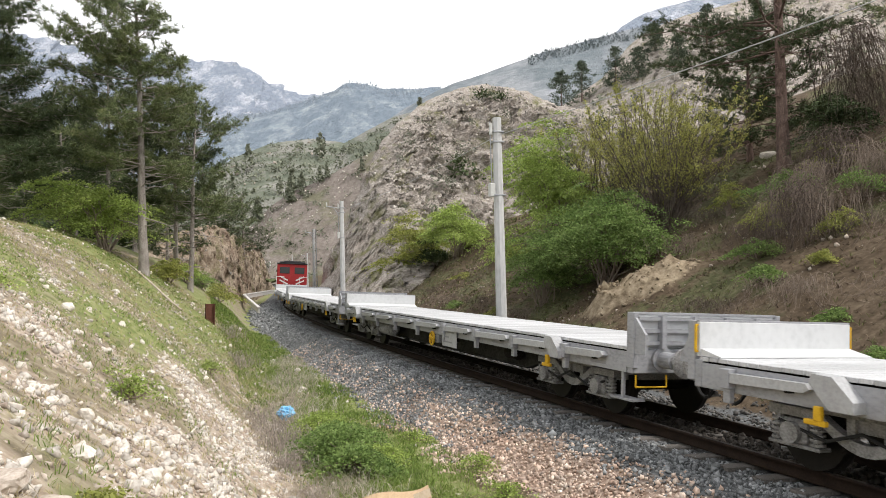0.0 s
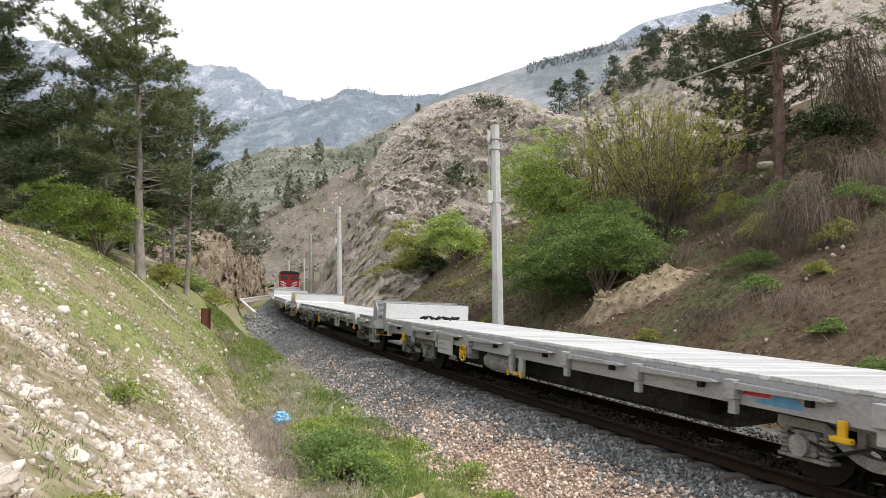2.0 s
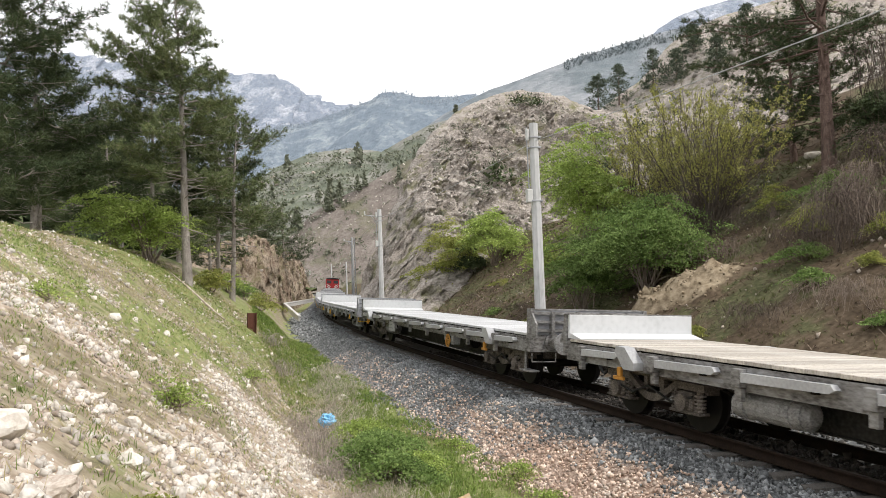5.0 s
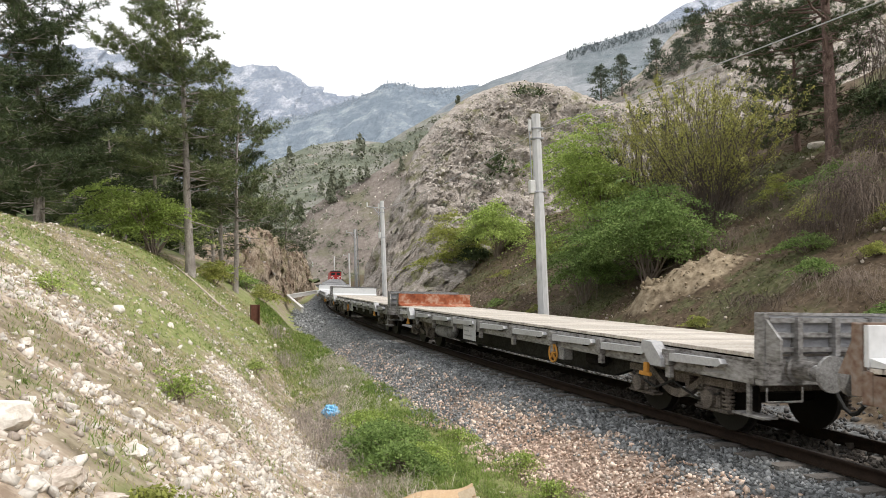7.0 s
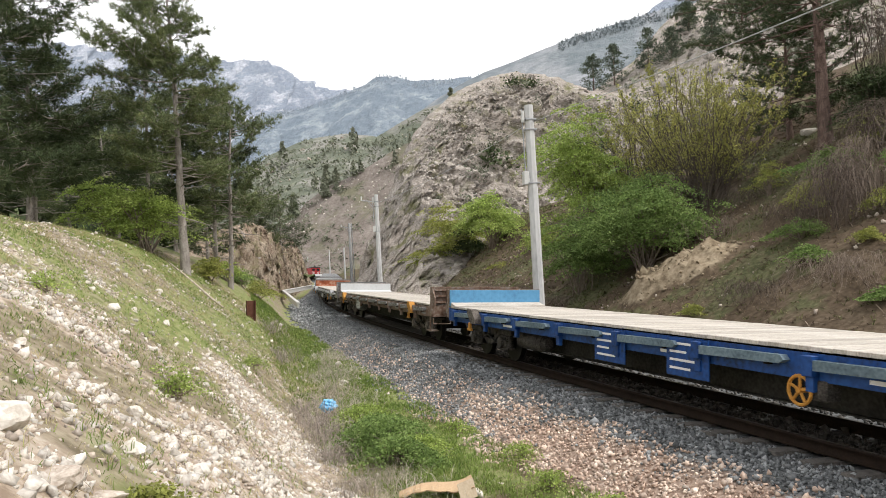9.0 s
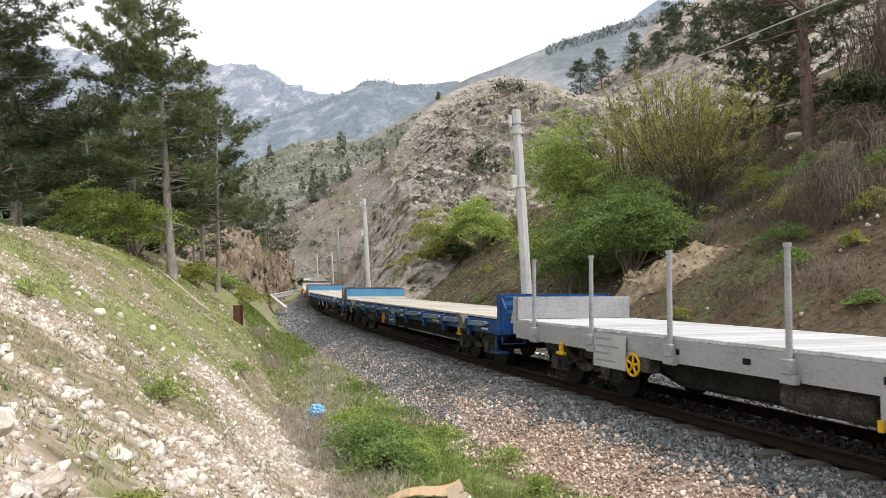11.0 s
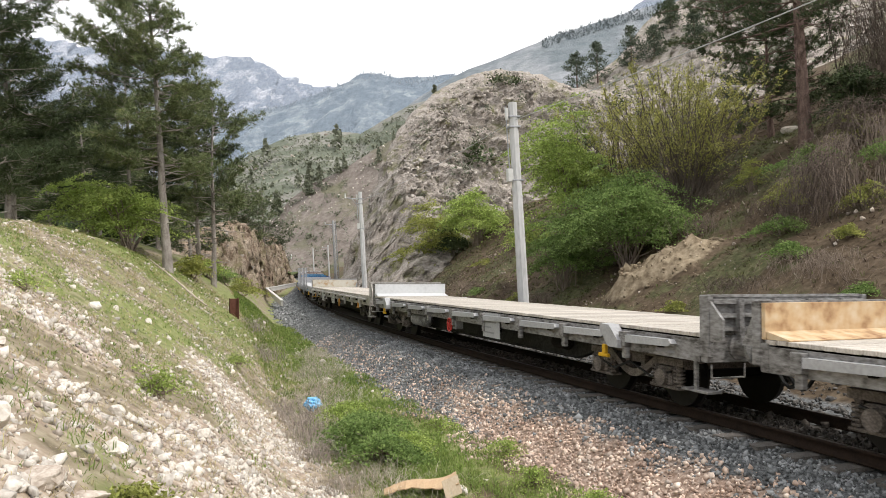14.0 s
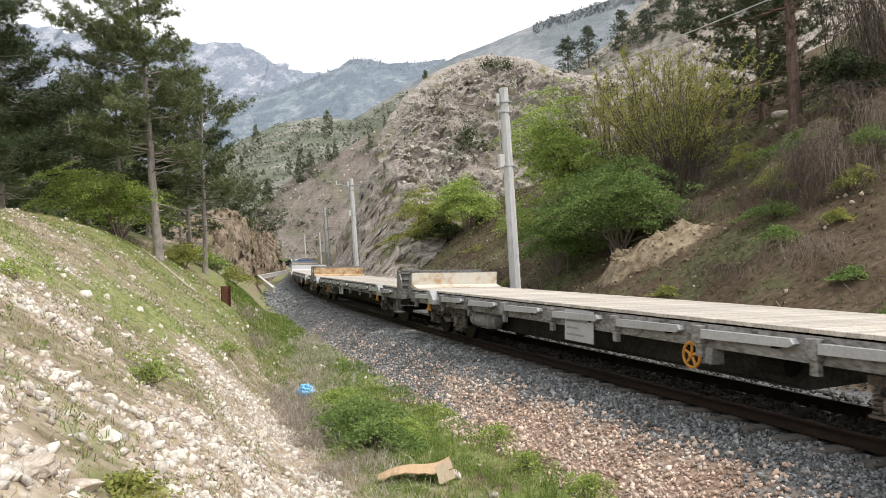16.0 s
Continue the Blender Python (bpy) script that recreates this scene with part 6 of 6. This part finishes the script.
TOPS = [on_ground(-14, 3.1, 8.4)]
for i, (s, u, high, w0, w1, arm, br, lat) in enumerate((
        (23.1, 3.0, 7.82, 0.36, 0.27, False, True, False), (53.0, 3.0, 7.9, 0.36, 0.27, True, True, False), (93.8, 3.0, 8.4, 0.30, 0.2, True, False, True),
        (96.5, 3.0, 8.6, 0.36, 0.26, True, False, False), (145.5, 3.0, 6.9, 0.34, 0.26, True, False, False), (215.0, 3.0, 8.4, 0.36, 0.28, False, False, False), (239.5, 3.0, 7.4, 0.36, 0.28, False, False, False))):
    mm, top_ = mast(s, u, high, w0, w1, "railway_mast", "grey lattice steel railway mast" if lat else "pale concrete railway mast beside the track" if i else "pale concrete railway mast with a small box", arm, br, lattice=lat)
    if not lat and i < 6:
        TOPS.append(top_)


def wire(a, b, sag, r=0.011):
    P = np.array([a.lerp(b, t) - Vector((0, 0, sag * 4 * t * (1 - t))) for t in np.linspace(0, 1, 24)])
    return tagged(tubes("wire", [(P, np.full(24, r))], WIRE, None, 6), "thin aluminium overhead wire strung from mast to mast", "wire", kind="structure")


for a, b in zip(TOPS, TOPS[1:]):
    wire(a - Vector((0, 0, 0.62)), b - Vector((0, 0, 0.62)), 0.25)


# ---- stones ----
def scattered(count, s0, s1, u0, u1, seed, weight):
    """Random places on the ground, kept with the given weight."""
    rng = np.random.default_rng(seed)
    s, u = rng.uniform(s0, s1, count), rng.uniform(u0, u1, count)
    keep = rng.uniform(0, 1, count) < weight(s, u)
    s, u = s[keep], u[keep]
    x, y = line(s)
    return np.stack((x + u * SIDE[0], y + u * SIDE[1], height(s, u)), 1), s, u, rng


def stone_field(name, count, area, seed, weight, size, spread, mat, label, lift=0.25, category="stones"):
    P, s, u, rng = scattered(count, *area, seed, weight)
    sz = size * np.clip(np.exp(rng.normal(size=len(P)) * spread), 0.35, 2.4)
    P[:, 2] += sz * lift
    V, F = stones(P, sz, rng, 0.8)
    return tagged(sheet(name, V, F, mat), label, category, kind="stuff")


def pinkish(s, u):
    return smooth(1.75, 2.75, -u + 0.13 * relief(s, u, 0.5) + 0.12 * relief(s, u, 2.3)) * (1 - 0.8 * smooth(9, 18, s))


near_side = lambda s, u: (1 - smooth(3.35, 3.9, -u + 0.25 * relief(s, u, 1.1))) * (1 - 0.6 * smooth(18, 40, s)) * (u < -0.86)
stone_field("grey_ballast", 50000, (-3, 42, -4.0, -0.8), 101, lambda s, u: near_side(s, u) * (1 - pinkish(s, u)), 0.038, 0.3, BALLAST, "grey crushed-stone ballast along the rail", 0.2, "ballast")
stone_field("pinkish_ballast", 34000, (-3, 30, -4.1, -1.6), 102, lambda s, u: near_side(s, u) * pinkish(s, u), 0.038, 0.3, REDBALLAST, "pinkish crushed stone at the foot of the ballast", 0.2, "ballast")
stone_field("track_ballast", 8000, (-4, 26, -0.66, 0.66), 103, lambda s, u: np.full_like(s, 0.95), 0.055, 0.25, OILYSHADE, "oily ballast between the rails, darkened for train shade", 0.7, "ballast")
stone_field("distant_ballast", 7000, (40, 84, -3.9, -0.8), 105, lambda s, u: 1 - smooth(3.3, 3.8, -u + 0.25 * relief(s, u, 1.1)), 0.085, 0.3, BALLAST, "grey ballast along the curve", 0.2, "ballast")
stone_field("far_ballast", 8500, (-5, 30, 0.8, 4.8), 104, lambda s, u: 1 - 0.5 * smooth(3, 4.8, u), 0.055, 0.3, FARSIDE, "ballast beyond the far rail with train shade in its colour", 0.25, "ballast")

on_bank = lambda s, u: smooth(-0.3, 0.5, foot(s) - u + 0.4 * relief(s, u, 0.9)) * (1 - smooth(7, 9, foot(s) - u))
stone_field("bank_rubble", 120000, (0.5, 24, -14, -5.2), 111, lambda s, u: on_bank(s, u) * np.clip(1.8 * patch(s, u) - 0.72, 0, 1) ** 1.2 * (0.12 + 0.82 * (relief(s + 7, u, 0.75) > 0.05)) * (1 - 0.6 * smooth(9, 20, s)), 0.034, 0.62, LIMESTONE, "white limestone rubble on the bank", 0.06)
stone_field("bank_gravel", 32000, (0.5, 22, -13, -5.4), 112, lambda s, u: on_bank(s, u) * np.clip(patch(s, u) + 0.1 * relief(s, u, 1.3) + 0.05, 0.12, 1), 0.023, 0.5, TANSTONE, "tan limestone chips on the bank", 0.1)
stone_field("bank_pebbles", 5200, (3, 30, -14, -5.0), 116, lambda s, u: smooth(-0.3, 0.6, foot(s) - u) * (0.1 + 0.45 * (relief(s + 5, u, 1.0) > 0.15)), 0.042, 0.55, LIMESTONE, "pale stones scattered in the bank grass", 0.15)
stone_field("ditch_stones", 280, (4, 34, -5.9, -3.5), 113, lambda s, u: 0.35 + 0 * s, 0.06, 0.4, LIMESTONE, "pale stones lying in the grassy ditch", 0.3)
CLOD = material("tan_earth_clods", [(0.15, 0.112, 0.075), (0.26, 0.205, 0.14), (0.37, 0.305, 0.22)], 3, 0.95, island=0.35)
stone_field("outcrop_clods", 1500, (19, 27, 5, 11), 115, lambda s, u: smooth(0.1, 0.4, knoll(s, u)), 0.065, 0.55, CLOD, "crumbling tan clods on the earth outcrop", 0.1)
stone_field("bank_stones", 1500, (8, 46, 5, 17), 114, lambda s, u: 0.25 + 0.5 * (relief(s, u, 2.0) > 0.35), 0.055, 0.5, TANSTONE, "loose stones on the brown bank", 0.25)


# ---- grass and herbs ----
def blades(name, count, area, seed, weight, high, mat, label, width=0.009, lean=0.5, category="grass", tuft=5):
    P, s, u, rng = scattered(count, *area, seed, weight)
    n = len(P)
    P = np.repeat(P, tuft, 0) + np.concatenate((rng.normal(size=(n * tuft, 2)) * 0.03, np.full((n * tuft, 1), -0.01)), 1)
    m = len(P)
    h = high * rng.uniform(0.4, 1.25, (m, 1))
    d = np.concatenate((rng.normal(size=(m, 2)) * lean, np.ones((m, 1))), 1)
    a = rng.uniform(0, np.pi, m)
    w = np.stack((np.cos(a), np.sin(a), np.zeros(m)), 1) * width * 0.5 * (1 + 0.05 * np.repeat(s, tuft)[:, None])
    mid = P + unit(d) * h * 0.55
    tip = P + unit(d + np.concatenate((d[:, :2], np.full((m, 1), -0.25)), 1)) * h
    V = np.stack((P - w, P + w, mid + w * 0.7, tip, mid - w * 0.7), 1).reshape(-1, 3)
    k = np.arange(m)[:, None] * 5
    F = np.concatenate((k + np.array([[0, 1, 2]]), k + np.array([[0, 2, 4]]), k + np.array([[4, 2, 3]])), 0)
    return tagged(sheet(name, V, F, mat), label, category, kind="stuff")


bank_free = lambda s, u: 1 - smooth(0.02, 0.2, knoll(s, u))
green_here = lambda s, u: np.clip(0.5 + 0.7 * relief(s, u, 1.6) - 0.75 * np.clip(patch(s, u) - 0.3, 0, 1), 0, 1)
blades("ditch_grass", 19000, (2, 40, -6.2, -3.3), 121, lambda s, u: smooth(2.9, 3.9, -u + 0.35 * relief(s, u, 1.0)) * (0.45 + 0.55 * (relief(s + 2, u, 1.5) > -0.1)) * (1 - 0.75 * smooth(-0.8, 0.2, foot(s) - u) * (1 - smooth(17, 26, s))), 0.16, GRASS, "fresh green grass in the ditch")
blades("ditch_straw", 5000, (2, 40, -6.4, -3.3), 127, lambda s, u: smooth(3.3, 3.8, -u + 0.3 * relief(s, u, 1.0)) * (0.25 + 0.75 * (relief(s + 9, u, 1.2) > 0.0)), 0.13, STRAW, "dry straw among the ditch grass", 0.006, 1.0)
blades("foot_straw", 8000, (6, 27, -8, -3.4), 128, lambda s, u: np.exp(-((foot(s) - u + 0.35 + 0.3 * relief(s, u, 1.1)) / 0.5) ** 2), 0.36, BLEACHED, "bleached dry weeds along the foot of the bank", 0.006, 0.9)
blades("bank_grass", 40000, (1.5, 30, -13.5, -5), 122, lambda s, u: on_bank(s, u) * green_here(s, u) * 0.9, 0.085, GRASS, "short patchy grass on the stony bank", 0.006, 0.7, tuft=4)
blades("dry_grass", 24000, (1.5, 30, -13.5, -5), 123, lambda s, u: on_bank(s, u) * (0.25 + 0.5 * green_here(s + 4, u)), 0.11, STRAW, "dry yellowish grass on the stony bank", lean=0.8, width=0.0045)
blades("fallen_twigs", 2600, (4, 50, 4.6, 20), 129, lambda s, u: (0.2 + 0.8 * (relief(s + 6, u, 2.2) > 0.2)) * bank_free(s, u), 0.6, PALETWIG, "pale fallen twigs littering the far bank", 0.012, 4.0, "twigs", 3)
DEADLEAF = material("dead_stalks", [(0.055, 0.036, 0.025), (0.105, 0.07, 0.05), (0.16, 0.115, 0.08)], 0.8, 0.9, island=0.35)
DRYMAT = material("matted_dry_grass", [(0.13, 0.095, 0.06), (0.2, 0.15, 0.095), (0.22, 0.19, 0.1)], 0.8, 0.9, island=0.35)
blades("slope_grass", 8000, (6, 62, 4.6, 18), 124, lambda s, u: (0.35 + 0.65 * (relief(s + 3, u, 3.0) > 0.0)) * bank_free(s, u), 0.2, OLIVEGRASS, "rough olive grass on the far bank", 0.012, 0.7)
blades("slope_straw", 15000, (4, 60, 4.4, 22), 125, lambda s, u: (0.75 + 0 * s) * bank_free(s, u), 0.15, DRYMAT, "dry matted grass on the far bank", 0.011, 2.0)
blades("slope_litter", 19000, (4, 56, 4.4, 22), 126, lambda s, u: (0.8 + 0 * s) * bank_free(s, u), 0.17, DEADLEAF, "brown dead stalks and litter on the far bank", 0.016, 2.6, tuft=4)

for i, (s, u, h, w) in enumerate(((10.7, -5.15, 0.5, 0.6), (11.6, -5.3, 0.6, 0.7), (12.5, -5.1, 0.5, 0.7), (13.6, -5.2, 0.4, 0.6), (11.3, -4.6, 0.3, 0.5), (14.6, -4.9, 0.3, 0.5))):
    shrub("bramble", on_ground(s, u, -0.03), h, w, 131 + i, DEEPLEAF if i < 3 else LEAF, "leafy green bramble in the ditch", 150, 36, 0.032, 16, low=0.05, stem_r=0.008)
for i, (s, u, h, w) in enumerate(((8.6, -3.7, 0.3, 0.3), (10.2, -3.35, 0.28, 0.3), (7.4, -3.5, 0.3, 0.35), (12.5, -3.6, 0.25, 0.3), (8.1, -8.3, 0.42, 0.24), (3.6, -8.35, 0.16, 0.12), (10.0, -9.9, 0.3, 0.4), (16.0, -7.0, 0.3, 0.4))):
    shrub("weed_plant", on_ground(s, u, -0.02), h, w, 141 + i, LEAF if i != 5 else OLIVELEAF, "small leafy green weed among the stones", 50, 22, 0.022, 14, low=0.04, stem_r=0.005, category="plant")
for i, (s, u, h, w, n) in enumerate(((12.6, -5.95, 0.55, 0.6, 150), (13.9, -6.0, 0.5, 0.6, 150), (11.3, -6.1, 0.45, 0.5, 110), (15.2, -6.1, 0.45, 0.6, 100), (9.6, -6.05, 0.35, 0.4, 60), (21, -6.0, 0.5, 0.6, 90), (24.5, -6.0, 0.5, 0.6, 80))):
    tangle("dry_weed", on_ground(s, u, -0.02), h, w, 151 + i, WEEDTWIG, "pale dry twiggy weed at the edge of the ditch", n, 0.8, 0.0045, "dry plant")
for i, (s, u, h, w, n) in enumerate(((18, 7.5, 0.9, 1.3, 130), (15.5, 8.2, 1.0, 1.4, 130), (20.5, 11.5, 1.2, 1.4, 130), (14, 11.5, 1.3, 1.5, 140), (24, 12.5, 1.2, 1.5, 110), (28.5, 6.5, 0.7, 1.2, 90), (34, 7.0, 0.7, 1.3, 90), (40, 7.0, 0.8, 1.4, 80), (17, 14, 1.6, 1.6, 130), (12, 8.5, 0.9, 1.3, 110), (46, 8.0, 0.9, 1.5, 80))):
    tangle("dry_brush", on_ground(s, u, -0.03), h * 0.55, w, 171 + i, (DRYVINE, TWIG)[i % 2], "low brown brushwood on the far bank", n, 1.7, 0.006, tilt=(-0.5, -0.6))
for i, (s, u, h, w) in enumerate(((16.0, 9.5, 0.5, 0.5), (13.5, 7.2, 0.4, 0.5), (19.5, 6.4, 0.4, 0.5), (27, 9.0, 0.6, 0.7), (31, 6.2, 0.5, 0.7), (37, 6.4, 0.5, 0.8), (43, 9.0, 0.8, 0.9), (11.5, 6.2, 0.3, 0.5))):
    shrub("bush", on_ground(s, u, -0.03), h * 0.8, w * 0.7, 191 + i, DEEPLEAF if i % 2 else OLIVELEAF, "small green shrub on the far bank", 60, 30, 0.035, 14, low=0.05, stem_r=0.008)


# ---- single rocks ----
def rock(at, size, seed, mat, label, flat=0.7, turn=0.0, name="rock"):
    bm = bmesh.new()
    bmesh.ops.create_icosphere(bm, subdivisions=3, radius=1)
    rng = np.random.default_rng(seed)
    cuts = unit(rng.normal(size=(9, 3)))
    off = rng.uniform(0.55, 0.85, 9)
    for v in bm.verts:
        p = np.array(v.co)
        for c, o in zip(cuts, off):
            p = p - c * max(0, p @ c - o)
        p = p * (1 + 0.12 * wave(*(p * 2.3 + seed)))
        v.co = Vector(p * np.array([size, size * 0.8, size * flat]))
    ob = part(name, bm, mat, None)
    ob.matrix_basis = Matrix.Translation(at) @ Matrix.Rotation(turn, 4, "Z")
    return tagged(ob, label, "rock", "single rocks on the bank")


for i, (s, u, size) in enumerate(((8.55, -9.35, 0.085), (12.4, -9.33, 0.13), (10.6, -8.66, 0.08), (10.6, -6.93, 0.11), (13.4, -9.1, 0.09), (11.3, -8.1, 0.07), (14.0, -8.6, 0.10), (9.4, -9.8, 0.07), (17.5, -8.9, 0.10), (6.4, -9.5, 0.07), (5.2, -8.1, 0.09), (4.6, -8.5, 0.10), (6.1, -8.6, 0.09), (7.3, -7.9, 0.09), (23.3, -3.9, 0.16), (19.5, -4.4, 0.12), (26.5, -4.3, 0.12), (8.9, -4.6, 0.08))):
    rock(on_ground(s, u, size * 0.25), size, 201 + i, LIMESTONE, "whitish limestone rock lying on the bank", 0.7, i * 1.3)
rock(on_ground(3.55, -9.05, 0.05), 0.14, 231, LIMESTONE, "big white limestone boulder on the stony bank", 0.85, 0.4)
rock(on_ground(3.2, -8.75, 0.0), 0.17, 232, TANSTONE, "flat grey weathered slab among the rubble", 0.35, 0.2)
rock(on_ground(3.35, -8.55, 0.0), 0.11, 233, TANSTONE, "flat grey stone among the rubble", 0.4, 1.2)
rock(on_ground(3.8, -8.3, 0.0), 0.10, 234, TANSTONE, "grey stone among the rubble", 0.6, 2.2)
rock(on_ground(45.5, 12.2, 0.15), 0.35, 245, LIMESTONE, "small white rock on the grassy bank", 0.5, 0.3)
rock(at_xy(14.9, 33.2, 0.05), 0.42, 244, LIMESTONE, "pale boulder under the pines", 0.7, 0.3)


# ---- small things by the track ----
def parapet():
    bm = bmesh.new()
    pts = [on_ground(96, -2.3), on_ground(74, -4.5), on_ground(58, -2.9)]
    for z, p in zip((0.75, 0.8, 0.15), pts):
        p.z = z
    for a, b in zip(pts, pts[1:]):
        d = (b - a)
        m = Matrix.Translation((a + b) / 2) @ d.to_track_quat("X", "Z").to_matrix().to_4x4()
        box(bm, -d.length / 2 - 0.1, d.length / 2 + 0.1, -0.08, 0.08, -0.45, -0.12, 0.0, m)
        box(bm, -d.length / 2 - 0.15, d.length / 2 + 0.15, -0.12, 0.12, -0.118, 0.02, 0.02, m)
    return tagged(part("culvert_parapet", bm, CONCRETE), "pale concrete culvert parapet beside the track", "parapet", kind="structure")


parapet()
pst = tagged(new("marker_post"), "short rusty steel channel post on the bank", "post")
pst.matrix_basis = Matrix.Translation(on_ground(24.6, -6.53, -0.1)) @ Matrix.Rotation(0.5, 4, "Z") @ Matrix.Rotation(0.04, 4, "Y")
part("web", boxes((-0.13, 0.13, -0.012, 0.012, 0, 0.68)), RUSTPOST, pst)
for x in (-0.13, 0.13):
    part("flange", boxes((x - 0.014, x + 0.014, -0.09, 0.09, 0, 0.685)), RUSTPOST, pst)

# concrete gutter edge that runs down the bank
P = [on_ground(s, u, 0.03) for s, u in ((27.5, -9.3), (26.2, -8.9), (25.3, -8.53), (24.3, -8.1), (23.4, -7.66), (22.6, -7.4))]
tagged(tubes("gutter_edge", [(np.array(P), [0.02, 0.03, 0.04, 0.045, 0.045, 0.03])], TANSTONE, None, 6), "thin pale concrete gutter edge on the bank", "gutter", kind="structure")


def crumpled(name, at, r, seed, mat, label, category, squash=0.8):
    bm = bmesh.new()
    bmesh.ops.create_icosphere(bm, subdivisions=4, radius=r)
    for v in bm.verts:
        w = wave(*(v.co / r * 1.8 + Vector((seed, 0, 0))), 5)
        v.co *= 1 + 0.45 * w
        v.co.z *= squash
    ob = part(name, bm, mat)
    ob.location = at
    return tagged(ob, label, category)


crumpled("plastic_bag", on_ground(15.2, -5.5, 0.22), 0.16, 5, BAGBLUE, "crumpled blue plastic bag caught in the weeds", "plastic bag")


def cardboard():
    """A torn sheet that lies bent over, its end folded up."""
    bm = bmesh.new()
    n = 14
    top, low = [], []
    for i in range(n):
        t = i / (n - 1)
        x = -0.75 + 1.15 * t
        z = 0.04 + 0.06 * math.sin(t * 5) + 0.2 * t * t
        w = 0.07 + 0.3 * t + 0.03 * math.sin(i * 2.1)
        top.append([bm.verts.new((x + 0.02 * math.sin(i), -w, z - 0.02)), bm.verts.new((x, 0.0, z + 0.03)), bm.verts.new((x + 0.02, w, z - 0.06))])
    for a, b in zip(top, top[1:]):
        for j in range(2):
            bm.faces.new((a[j], b[j], b[j + 1], a[j + 1]))
    got = bmesh.ops.extrude_face_region(bm, geom=list(bm.faces))
    bmesh.ops.translate(bm, vec=(0, 0, -0.012), verts=[v for v in got["geom"] if isinstance(v, bmesh.types.BMVert)])
    ob = tagged(new("cardboard_sheet"), "torn brown cardboard sheet lying in the ditch", "cardboard")
    ob.matrix_basis = Matrix.Translation(at_xy(-0.6, 9.8, 0.03)) @ Matrix.Rotation(0.1, 4, "Z") @ Matrix.Diagonal((0.84, 0.9, 1.15, 1))
    part("torn_sheet", bm, CARDBOARD, ob)
    part("folded_flap", box(bmesh.new(), -0.14, 0.12, -0.007, 0.007, -0.14, 0.08, 0.0, Matrix.Translation((0.30, -0.36, 0.15)) @ Matrix.Rotation(-0.5, 4, "X") @ Matrix.Rotation(-0.25, 4, "Y")), CARDPALE, ob, "pale inner side of the folded end")
    return ob


cardboard()

motions()
